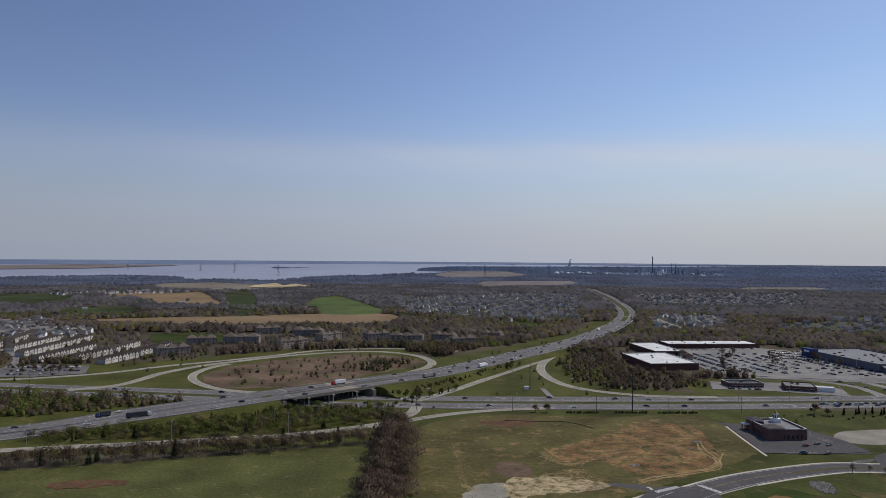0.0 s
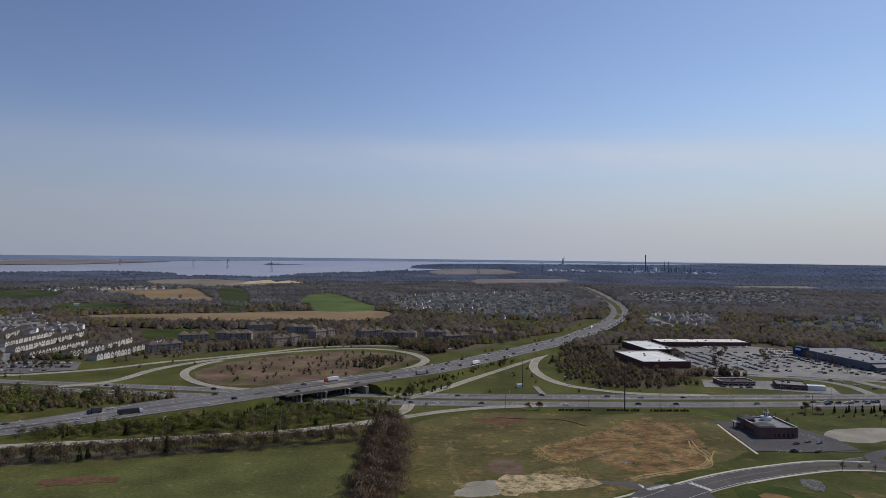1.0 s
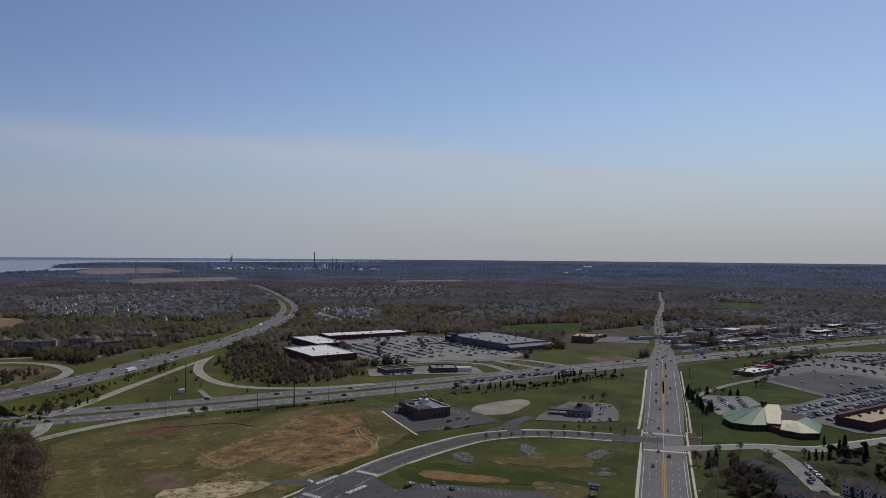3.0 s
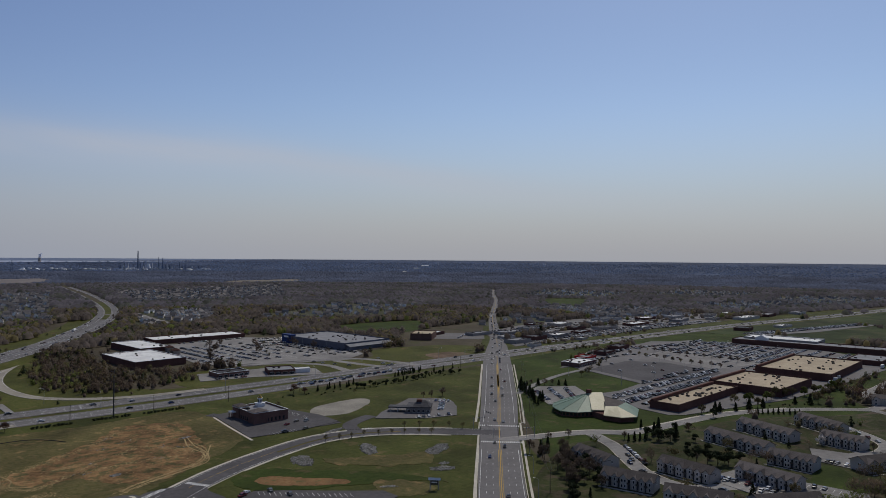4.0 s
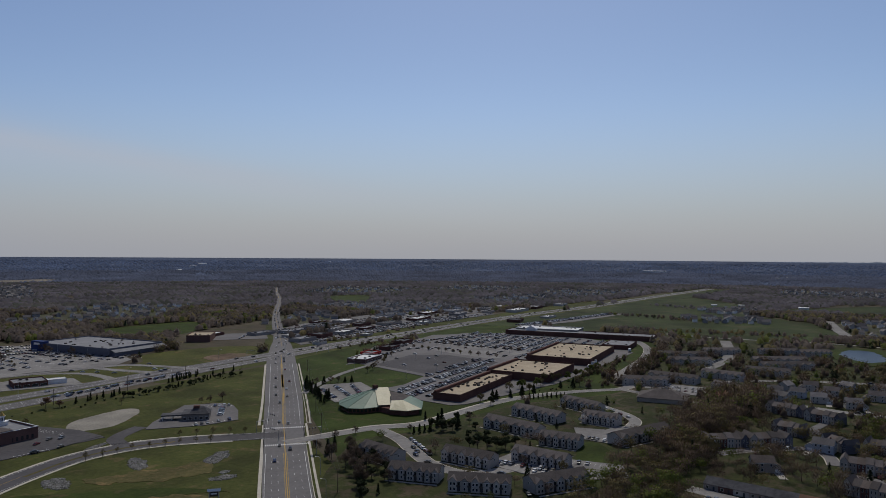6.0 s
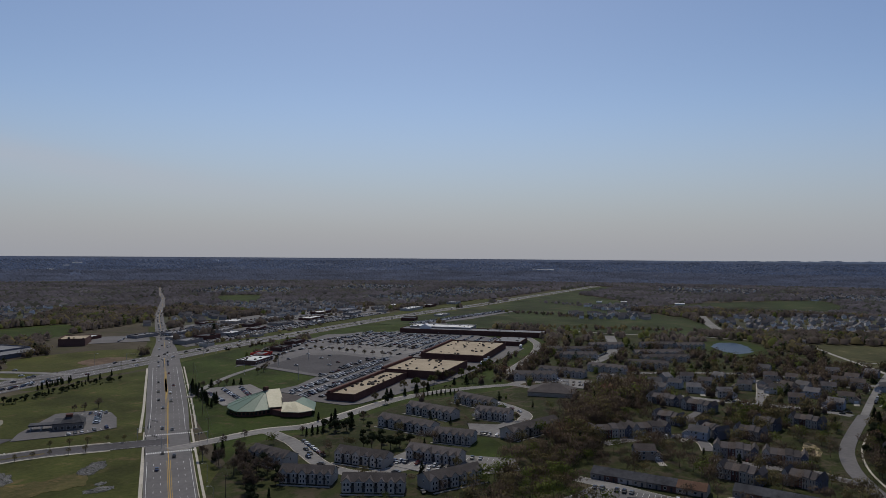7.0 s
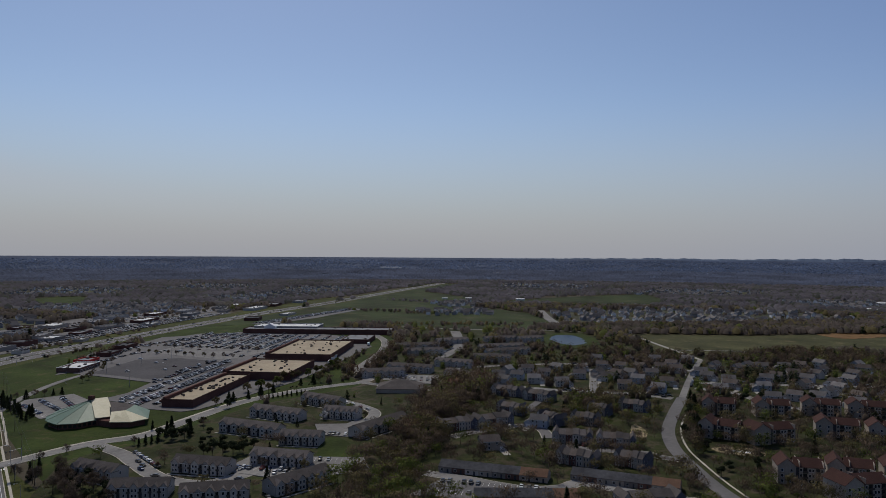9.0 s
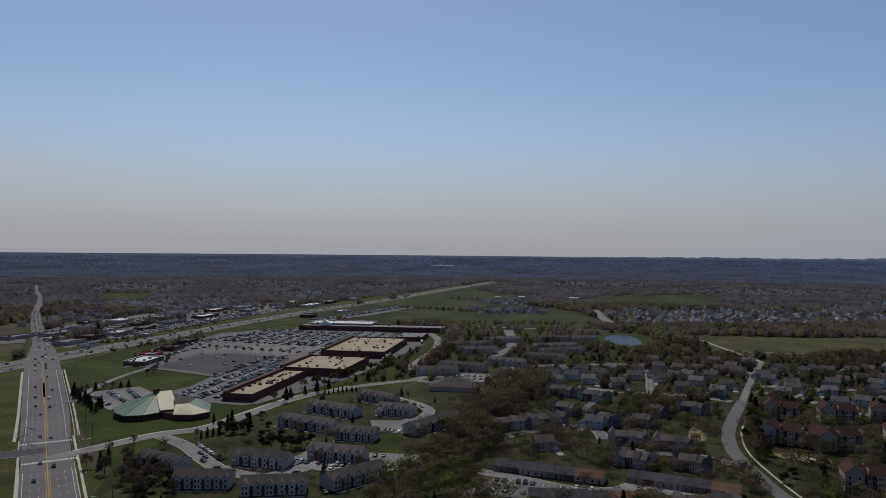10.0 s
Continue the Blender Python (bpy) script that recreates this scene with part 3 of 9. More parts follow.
def patch(name, label, category, pts, m, rounded=True, clear=True, z=None, parent=None, ragged=0.0):
    line = curve_through(pts, 6 if not ragged else 14, True) if rounded else np.array(pts, float)
    if ragged:
        line = line + np.array([[noise.noise((x / 9, y / 9, k * 31.0)) + 0.6 * noise.noise((x / 3.5, y / 3.5, k * 17.0)) for k in (1, 2)] for x, y in line[:, :2]]) * ragged
    z = level() if z is None else z
    k = len(line)
    turn = np.sum(line[:, 0] * np.roll(line[:, 1], -1) - line[:, 1] * np.roll(line[:, 0], -1))
    ring = line[:, :2] if turn > 0 else line[::-1, :2]
    vs = [(x, y, h) for h in (z, z - 0.3) for x, y in ring]
    tris = tessellate_polygon([[Vector((x, y, 0)) for x, y in ring]])
    fs = []
    for t in tris:
        p, q, r = (ring[i] for i in t)
        fs.append(tuple(t) if (q[0] - p[0]) * (r[1] - p[1]) - (q[1] - p[1]) * (r[0] - p[0]) > 0 else tuple(reversed(t)))
    fs += [(i, k + i, k + (i + 1) % k, (i + 1) % k) for i in range(k)]
    ob = solid(name, vs, fs, m)
    if clear:
        CLEAR.append(line[:, :2])
    if parent:
        ob.parent = parent
        return ob
    return tagged(ob, label, category, kind="structure")


def inside(poly, x, y):
    hit = np.zeros(np.shape(x), bool)
    px, py = poly[:, 0], poly[:, 1]
    j = len(poly) - 1
    for i in range(len(poly)):
        cross = (py[i] > y) != (py[j] > y)
        with np.errstate(divide="ignore", invalid="ignore"):
            hit ^= cross & (x < (px[j] - px[i]) * (y - py[i]) / (py[j] - py[i] + 1e-12) + px[i])
        j = i
    return hit


def near_line(line, x, y, reach):
    ok = np.zeros(np.shape(x), bool)
    reach = np.broadcast_to(np.asarray(reach, float), (len(line),))
    lo, hi = line.min(0) - reach.max(), line.max(0) + reach.max()
    idx = np.where((x > lo[0]) & (x < hi[0]) & (y > lo[1]) & (y < hi[1]))[0]
    if len(idx) == 0:
        return ok
    q = np.column_stack([x[idx], y[idx]])
    hit = np.zeros(len(idx), bool)
    for a, b, far in zip(line[:-1], line[1:], reach):
        d = b - a
        s = np.clip(((q - a) @ d) / (d @ d + 1e-9), 0, 1)
        hit |= np.hypot(*(q - a - s[:, None] * d).T) < far
    ok[idx] = hit
    return ok
# ------------------------------------------------------------ the ground, one sheet to the horizon
rings = np.r_[0.0, np.arange(60, NEAR, 137), np.linspace(NEAR, EDGE, 16)]
SECT = 120
gv = [(0.0, 0.0, 0.0)]
for r in rings[1:]:
    for k in range(SECT):
        a = 2 * math.pi * k / SECT
        gx, gy = r * math.sin(a), r * math.cos(a)
        gv.append((gx, gy, float(ground_z(gx, gy))))
gf, gs = [], []
for k in range(SECT):
    gf.append((0, 1 + (k + 1) % SECT, 1 + k)), gs.append(0)
for i in range(len(rings) - 2):
    for k in range(SECT):
        a, b = 1 + i * SECT, 1 + (i + 1) * SECT
        gf.append((a + k, a + (k + 1) % SECT, b + (k + 1) % SECT, b + k))
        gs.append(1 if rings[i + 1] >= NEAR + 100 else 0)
# the outermost rings take the land colour that holds the haze
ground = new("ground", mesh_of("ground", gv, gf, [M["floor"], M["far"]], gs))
tagged(ground, "wide flat land of grass, leaf litter and soil", "ground", kind="structure")


def far_patch(name, label, category, turns, lows, highs, m, lift=1.5):
    """A stretch of the drawn-in land between two slopes, turn by turn."""
    t = np.linspace(turns[0], turns[-1], 160)
    lo, hi = np.interp(t, turns, lows), np.interp(t, turns, highs)
    vs, fs, rows = [], [], 5
    for k in range(len(t)):
        for j in range(rows):
            x, y, z = far_at(t[k], lo[k] + (hi[k] - lo[k]) * j / (rows - 1))
            vs.append((x, y, z + lift))
    for k in range(len(t) - 1):
        for j in range(rows - 1):
            i = k * rows + j
            fs.append((i, i + rows, i + rows + 1, i + 1))
    return tagged(solid(name, vs, fs, m), label, category, kind="structure")
# ------------------------------------------------------------ distance: river, marsh, low hills
FAR_OPEN = []  # stretches of far land with no trees: turns, near and far slopes


def far_open(name, label, category, turns, lows, highs, m, lift=1.5):
    FAR_OPEN.append((turns, lows, highs))
    return far_patch(name, label, category, turns, lows, highs, M[m], lift)


far_open("water", "pale grey wide river under haze", "river", (-75, -32, -25, -20.4, -19.9, -16.2, -13.6, -10.1, -6.5, -2.8, -2.3, -1.9, 0.7, 8, 15, 23), (0.0288, 0.0280, 0.0265, 0.0287, 0.0322, 0.0324, 0.0339, 0.0284, 0.0258, 0.0236, 0.0205, 0.0152, 0.0126, 0.0118, 0.0108, 0.0090), (0.0125, 0.0125, 0.0123, 0.0120, 0.0120, 0.0117, 0.0112, 0.0108, 0.0104, 0.0102, 0.0101, 0.0101, 0.0099, 0.0096, 0.0094, 0.0089), "water")
far_open("water", "narrow inlet of the river behind a spit", "river", (-2.3, -1.6, 0.4), (0.0236, 0.0230, 0.0208), (0.0196, 0.0200, 0.0204), "water", 2.2)
far_open("marsh", "flat brown marsh spit in the river", "marsh", (-75, -32, -26.9, -20.6), (0.0188, 0.0186, 0.0177, 0.0137), (0.0136, 0.0136, 0.0129, 0.0132), "far_brown", 4)
far_open("field", "reddish bare field by the river", "field", (-0.6, 0.7, 5.1, 7), (0.0262, 0.0289, 0.0274, 0.0250), (0.0240, 0.0196, 0.0192, 0.0240), "far_brown")
far_open("field", "reddish bare far field between woods", "field", (2.6, 3.4, 10.2, 10.9), (0.0385, 0.0421, 0.0373, 0.0345), (0.0372, 0.0334, 0.0318, 0.0335), "far_brown", 2)
far_open("field", "pale dry grass field past the woods", "field", (-22.3, -21.5, -17.9, -13.6, -10.1), (0.0405, 0.0447, 0.0467, 0.0463, 0.0427), (0.0395, 0.0372, 0.0362, 0.0400, 0.0422), "far_straw", 2)
far_open("field", "pale level field among suburbs", "field", (22.4, 23.2, 27.7, 28.6), (0.0385, 0.0397, 0.0376, 0.0358), (0.0380, 0.0361, 0.0341, 0.0350), "far_straw", 2)
far_open("sand_pit", "pale yellow sand heaps among far woods", "sand pit", (-15.4, -14.9, -13.2, -12.7, -11.7, -10.6), (0.0439, 0.0436, 0.0428, 0.0428, 0.0426, 0.0425), (0.0436, 0.0405, 0.0378, 0.0410, 0.0384, 0.0422), "sand_heap", 4)
# the haze over this land is only its blue colour
far_open("backdrop_land", "low land past the river with blue haze in its colour", "land", (-75, -32, -17, -8, 0, 10, 16, 26), (0.0123, 0.0123, 0.0115, 0.0107, 0.0098, 0.0095, 0.0088, 0.0068), (0.0064,) * 8, "far_shore", 1)


def low_ridge(name, label, turns, slopes, tall, m, seed):
    """A far wooded rise: a thick uneven bank standing on the land."""
    rnd = np.random.RandomState(seed)
    t = np.linspace(turns[0], turns[-1], int(60 + 14 * (turns[-1] - turns[0])))
    sl = np.interp(t, turns, slopes)
    hh = np.interp(t, turns, tall) * (0.85 + 0.12 * rnd.rand(len(t)) + 0.15 * np.sin(t * 2.3 + seed) + 0.1 * np.sin(t * 7 + seed))
    vs, fs = [], []
    for k in range(len(t)):
        x, y, z = far_at(t[k], sl[k])
        q = 1 + 60 / math.hypot(x, y)
        vs += [(x, y, z - 2), (x * (1 + q) / 2, y * (1 + q) / 2, z + hh[k]), (x * q, y * q, z + hh[k] * 0.9), (x * q * 1.01, y * q * 1.01, z - 4)]
    for k in range(len(t) - 1):
        for j in range(3):
            i = 4 * k + j
            fs.append((i, i + 4, i + 5, i + 1))
    return tagged(solid(name, vs, fs, m), label, "woods", kind="structure")


# island and hills carry distance haze in their colour
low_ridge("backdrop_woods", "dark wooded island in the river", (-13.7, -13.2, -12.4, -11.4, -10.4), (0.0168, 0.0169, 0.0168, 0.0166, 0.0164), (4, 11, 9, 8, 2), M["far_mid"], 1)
low_ridge("backdrop_hills", "low hills on the horizon, blue with painted haze", (80, 88, 95, 100, 107, 112, 125), (0.0075, 0.0075, 0.0075, 0.0075, 0.0075, 0.0075, 0.0075), (2, 9, 14, 10, 19, 14, 8), M["haze_blue"], 5)

# ------------------------------------------------------------ near land
patch("grass_field", "rough green meadow with a few weeds", "meadow", [(-420, 330), (-330, 375), (-246, 392), (-131, 427), (-48, 452), (-36, 400), (-30, 300), (-300, 290)], M["meadow"])
patch("grass_verge", "grassy land between the motorway ramps", "grass", [(-520, 720), (-430, 560), (-330, 430), (-240, 420), (-50, 462), (-10, 520), (60, 545), (300, 565), (420, 640), (300, 640), (190, 660), (160, 900), (260, 1080), (380, 1330), (470, 1800), (380, 1800), (290, 1360), (170, 1090), (0, 850), (-60, 925), (-200, 900), (-330, 800)], M["grass"], clear=False)
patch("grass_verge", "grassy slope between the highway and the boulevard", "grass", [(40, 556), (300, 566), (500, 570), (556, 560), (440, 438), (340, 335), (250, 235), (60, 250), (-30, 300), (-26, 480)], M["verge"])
patch("grass_verge", "grass round the church and shopping centre", "grass", [(300, 268), (400, 395), (540, 555), (640, 590), (900, 610), (1060, 600), (1050, 400), (930, 285), (760, 262), (660, 262), (600, 222), (500, 272), (400, 282), (350, 305)], M["lawn"])
patch("town_lawn", "lawns between the suburban houses", "lawn", [(215, 200), (335, 300), (400, 286), (500, 270), (620, 210), (700, 240), (880, 255), (1090, 330), (1090, 60), (880, -70), (860, -290), (640, -330), (420, -260), (300, -160), (240, 0)], M["garden"], clear=False)
patch("grass_field", "open dry pasture past the houses", "field", [(1064, -20), (1100, -200), (1171, -409), (1020, -420), (935, -320), (875, -150), (880, -60), (960, -40)], M["pasture"])
patch("grass_field", "level green fields along the highway", "field", [(1340, 470), (1640, 580), (1909, 575), (2076, 521), (1800, 330), (1560, 310), (1400, 410)], M["crop"])
patch("grass_field", "green field before the houses", "field", [(1240, 355), (1310, 330), (1430, 190), (1366, 140), (1115, 95), (1091, 335)], M["crop"])
patch("grass_field", "wide green field round a few houses", "field", [(1060, 350), (1100, 525), (1340, 485), (1400, 415), (1560, 325), (1500, 250), (1430, 195), (1300, 300), (1091, 330)], M["crop"])
patch("grass_field", "bright green far crop field", "field", [(1790, 210), (2134, -105), (1700, -130), (1640, 0), (1680, 180)], M["crop"])
patch("grass_verge", "lawns between the highway and the store entrances", "grass", [(240, 624), (380, 624), (560, 642), (628, 680), (600, 730), (507, 745), (470, 700), (440, 690), (360, 706), (250, 706)], M["grass"])
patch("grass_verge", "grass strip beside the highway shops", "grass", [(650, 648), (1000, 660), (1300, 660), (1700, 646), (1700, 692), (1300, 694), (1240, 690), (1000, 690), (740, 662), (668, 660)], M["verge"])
patch("playing_field", "pale green playing field among woods", "field", [(1284, 1153), (1487, 1344), (1570, 1279), (1343, 1105)], M["lawn"])
patch("grass_field", "green field behind the blue store", "field", [(620, 1030), (786, 1027), (690, 900), (577, 895)], M["lawn"])
patch("plough_field", "reddish brown ploughed field", "field", [(-644, 1306), (-537, 1365), (-407, 1403), (-262, 1473), (-111, 1488), (-80, 1309), (-136, 1190), (-214, 1203), (-316, 1157), (-412, 1141), (-516, 1169), (-607, 1221)], M["plough"])
patch("plough_field", "brown ploughed field on a rise", "field", [(-1048, 2176), (-844, 2242), (-795, 2323), (-604, 1892), (-536, 1700), (-638, 1689), (-788, 1868)], M["plough"])
patch("crop_field", "green crop field between hedges", "field", [(-708, 2300), (-625, 2313), (-426, 1636), (-393, 1404), (-453, 1515), (-559, 1826)], M["crop"])
patch("crop_field", "bright green crop field beside ploughed land", "field", [(-366, 1740), (-245, 1475), (-126, 1532), (-211, 1846), (-311, 2124), (-362, 2029), (-338, 1743)], M["young_crop"])
patch("crop_field", "dark green field by a farm", "field", [(-1297, 2074), (-1120, 2100), (-930, 1736), (-1027, 1644)], M["crop"])
patch("crop_field", "dark green field behind a tree line", "field", [(-747, 1371), (-611, 1397), (-696, 1607), (-814, 1612), (-811, 1510)], M["crop"])
patch("crop_field", "small green field by the apartments", "field", [(-434, 1072), (-342, 1079), (-313, 994), (-386, 963)], M["lawn"])
patch("grass_field", "green field below the far houses", "field", [(124, 1326), (206, 1277), (189, 1205), (122, 1200)], M["lawn"])
patch("scrub_land", "brown scrub inside the loop ramp", "scrub", [(-238, 715), (-225, 770), (-190, 815), (-112, 868), (-50, 850), (-22, 800), (-79, 712), (-115, 665), (-175, 640), (-220, 660)], M["scrub"], clear=False, ragged=6)
patch("bare_lot", "half-grown building plot with dry grass", "plot", [(-14, 500), (51, 543), (120, 536), (198, 540), (196, 445), (128, 385), (85, 352), (20, 330), (-14, 350)], M["dry"], ragged=4)
patch("bare_earth", "scraped brown earth with clods", "earth", [(63, 433), (80, 454), (125, 498), (145, 521), (176, 509), (178, 475), (166, 424), (151, 402), (128, 392), (109, 398), (94, 417), (73, 417)], M["earth"], ragged=4)
patch("bare_earth", "brown earth strip by the road", "earth", [(27, 515), (50, 529), (66, 527), (66, 512), (47, 503)], M["weeds"], ragged=3)
def strew(name, label, lines, polys, m, long=(0.5, 1.6), seed=1):
    """Loose stalks and scraps lying thick along worn lines and thinly over patches."""
    rnd = np.random.RandomState(seed)
    spots = []
    for pts, w, n in lines:
        c = curve_through(pts, 8)
        s = rnd.uniform(0, len(c) - 1.01, n)
        k = s.astype(int)
        d = c[k + 1] - c[k]
        p = c[k] + d * (s - k)[:, None] + rnd.normal(size=(n, 2)) * w * 0.4
        spots += list(zip(p[:, 0], p[:, 1], np.arctan2(d[:, 1], d[:, 0]) + rnd.normal(size=n) * 0.35))
    for poly, n in polys:
        q = np.array(poly, float)
        x, y = rnd.uniform(q[:, 0].min(), q[:, 0].max(), n), rnd.uniform(q[:, 1].min(), q[:, 1].max(), n)
        clump = np.array([noise.noise((a / 11, b / 11, seed)) + 0.6 * noise.noise((a / 4, b / 4, seed)) for a, b in zip(x, y)])
        ok = inside(q, x, y) & (clump > rnd.uniform(-0.5, 0.6, n))
        spots += list(zip(x[ok], y[ok], rnd.uniform(0, 6.3, ok.sum())))
    vs, fs = [], []
    for x, y, a in spots:
        u, v, h = rnd.uniform(*long) / 2, rnd.uniform(0.12, 0.4), rnd.uniform(0.13, 0.22)
        c, s, k = math.cos(a), math.sin(a), len(vs)
        vs += [(x - c * u - s * v, y - s * u + c * v, h), (x - c * u * 0.7 + s * v, y - s * u * 0.7 - c * v, 0.12), (x + c * u, y + s * u, 0.14)]
        fs.append((k, k + 1, k + 2))
    return tagged(solid(name, vs, fs, m), label, "straw", kind="stuff")


TRACKS = [([(105, 379), (129, 392), (152, 403), (164, 417), (169, 436), (167, 452)], 1.0, 420), ([(103, 382), (128, 395), (150, 406), (161, 418), (166, 436), (164, 452)], 1.0, 420), ([(62, 429), (67, 445), (93, 463), (123, 488), (141, 509)], 4.0, 500), ([(62, 429), (71, 414), (84, 418), (109, 442)], 3.5, 420), ([(84, 440), (112, 446), (136, 460)], 3, 200), ([(90, 425), (120, 430), (150, 428)], 3, 200), ([(8, 456), (10, 424), (12, 377), (18, 365)], 3.5, 420), ([(130, 470), (150, 452), (162, 430)], 3, 200)]
strew("straw", "pale dead straw along ruts on the plot", TRACKS, [([(40, 375), (59, 381), (70, 399), (86, 397), (88, 372), (60, 360)], 1500), ([(63, 433), (80, 454), (125, 498), (145, 523), (178, 511), (180, 475), (166, 421), (151, 399), (128, 389), (109, 395), (94, 415), (73, 415)], 1500)], M["straw"], seed=2)
strew("dry_tufts", "dry grass tufts over the meadow", [], [([(-330, 370), (-246, 392), (-131, 427), (-48, 452), (-36, 400), (-30, 300), (-300, 290)], 6000), ([(-14, 500), (51, 543), (120, 536), (198, 540), (196, 445), (128, 385), (85, 352), (20, 330), (-14, 350)], 3500)], M["dry"], (0.5, 1.3), 3)
patch("footpath", "short asphalt lane into the plot", "path", [(79, 378), (95, 379), (111, 374), (108, 366), (95, 373)], M["new_asphalt"], ragged=1)
patch("gravel_spill", "grey stone dust spilled by the sand", "gravel", [(20, 374), (35, 377), (33, 358), (18, 352), (9, 354)], M["gravel"], ragged=3)
patch("bare_earth", "brown dead growth on the plot", "earth", [(29, 400), (37, 417), (50, 411), (51, 395), (38, 387)], M["scrub"], ragged=3)
patch("sand_bank", "pale sandy bank of spread fill", "sand", [(36, 382), (49, 388), (66, 389), (84, 382), (89, 374), (73, 365), (54, 361), (38, 356), (33, 363)], M["sand"], ragged=3)
strew("straw", "yellow dead straw heaped along the sand", [], [([(52, 387), (58, 397), (72, 404), (84, 404), (83, 387), (66, 389)], 1600)], M["straw"], seed=6)
ruts = thing("wheel_ruts", "pale clay wheel ruts across the plot", "ruts", kind="structure")
for rut, w in (([(167, 464), (162, 443), (164, 426), (160, 413), (150, 404), (132, 397), (114, 389), (107, 382)], 0.9), ([(169, 464), (166, 444), (166, 427), (161, 409), (150, 401), (132, 394), (115, 386), (107, 380)], 0.8), ([(174, 439), (162, 416), (155, 407)], 0.8), ([(65, 447), (68, 434), (66, 424), (74, 417)], 0.8)):
    ribbon("rut", rut, w, M["straw"], ruts, deep=0.1, clear=False)
ribbon("fabric", [(46, 523), (69, 520), (88, 520), (99, 512), (107, 500)], 0.1, M["dark_steel"], thing("silt_fence", "low black silt fence across the plot", "fence"), 0, 0.5, 0.5, clear=False)
patch("gravel_basin", "grey gravel basin in the grass", "gravel", [(265, 480), (281, 497), (314, 504), (327, 499), (321, 485), (289, 463), (266, 468)], M["gravel"], ragged=1)
patch("basin_floor", "shaded green floor of the drainage basin", "grass", [(158, 368), (178, 374), (196, 357), (226, 329), (243, 295), (228, 310), (210, 317), (169, 336), (156, 350)], M["lawn"], ragged=2)
patch("dry_mound", "orange-brown bare mound in the drainage basin", "earth", [(165, 355), (174, 361), (188, 346), (203, 331), (197, 326), (177, 338)], M["clay"], ragged=2.0)
patch("dry_mound", "tan dry patch in the drainage basin", "earth", [(210, 316), (221, 316), (231, 304), (231, 290), (216, 290), (206, 299)], M["dry"], ragged=3)
patch("dry_mound", "worn yellow slope in the drainage basin", "earth", [(212, 369), (231, 363), (266, 344), (257, 329), (234, 338), (213, 357)], M["dry"], ragged=4)
patch("dirt_basin", "pale brown dried basin by the highway", "earth", [(522, 668), (555, 677), (574, 658), (568, 640), (520, 632)], M["scrub"], ragged=5)
patch("scrub_patch", "red-brown dead weeds in the meadow", "weeds", [(-205, 371), (-188, 377), (-172, 378), (-163, 374), (-176, 366), (-196, 362)], M["weeds"], ragged=4)

CLEAR.append(np.array([(400, 555), (560, 560), (660, 585), (900, 598), (900, 660), (640, 645), (400, 622)], float))
CLEAR.append(np.array([(607, 844), (672, 897), (886, 954), (800, 844), (637, 688), (538, 730)], float))

# ------------------------------------------------------------ roads
N_WAY = [(-800, 735), (-600, 692), (-405, 650), (-295, 635), (-188, 619), (-88, 606), (9, 602), (105, 603), (227, 608), (351, 616), (430, 624), (495, 626), (575, 630), (650, 634), (745, 637), (874, 641), (1050, 646), (1300, 644), (1530, 630), (1984, 624), (2700, 610)]
S_WAY = [(-800, 705), (-600, 664), (-405, 623), (-295, 607), (-188, 591), (-102, 577), (-38, 574), (8, 573), (99, 573), (215, 577), (330, 586), (400, 596), (460, 601), (528, 604), (594, 608), (650, 613), (745, 618), (874, 622), (1050, 627), (1300, 625), (1530, 608), (1984, 604), (2700, 590)]
LINES.append((np.array([(880, 592), (1300, 588), (1700, 566), (2200, 556), (2650, 545)]), 42))
LINES.append((np.array([(1000, 660), (1300, 662), (1700, 648), (2300, 640)]), 20))
patch("grass_verge", "long grass strip south of the highway", "grass", [(1040, 604), (1300, 602), (1550, 588), (2000, 582), (2600, 570), (2600, 505), (2076, 521), (1640, 572), (1340, 480), (1100, 520)], M["crop"])
highway = thing("road_highway", "divided grey asphalt highway with grass median", "road", kind="structure")
N_W = [16, 16, 17, 18, 20, 22, 22, 22, 22, 22, 22, 22, 22, 18, 16, 14, 14, 14, 14, 15, 15]
ribbon("carriageway", N_WAY, N_W, M["asphalt"], highway)
ribbon("carriageway", S_WAY, [16, 16, 17] + N_W[3:14] + [18, 18] + N_W[14:], M["asphalt"], highway)
zr = LEVEL[0]
for way in (N_WAY, S_WAY):
    for off in (-6.0, 6.0):
        dashes("edge_line", way, M["white_line"], highway, off, 0.25, 60, 0, zr + 0.006)
    for off in (-1.9, 1.9):
        dashes("lane_line", way, M["white_line"], highway, off, 0.2, 3.5, 9, zr + 0.007)

AVENUE = [(170, 176), (246, 259), (306, 322), (355, 373), (405, 424), (450, 471), (495, 518), (542, 567), (589, 616), (645, 673), (702, 733), (830, 872), (960, 1010), (1130, 1180), (1300, 1352), (1520, 1590), (1747, 1826)]
AV_W = [23, 24, 25, 27, 29, 30, 30, 31, 30, 26, 19, 16, 14, 13, 13, 12, 12]
avenue = thing("road_avenue", "broad grey asphalt avenue with lane arrows", "road", kind="structure")
ribbon("carriageway", AVENUE, AV_W, M["asphalt"], avenue)
za = LEVEL[0]
AV_NEAR, AV_MID = AVENUE[:3], AVENUE[3:8]
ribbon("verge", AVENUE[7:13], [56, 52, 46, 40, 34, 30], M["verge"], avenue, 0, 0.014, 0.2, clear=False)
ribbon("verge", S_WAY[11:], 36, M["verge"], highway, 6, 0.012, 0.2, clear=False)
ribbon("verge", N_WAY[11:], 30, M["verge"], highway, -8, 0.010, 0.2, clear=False)
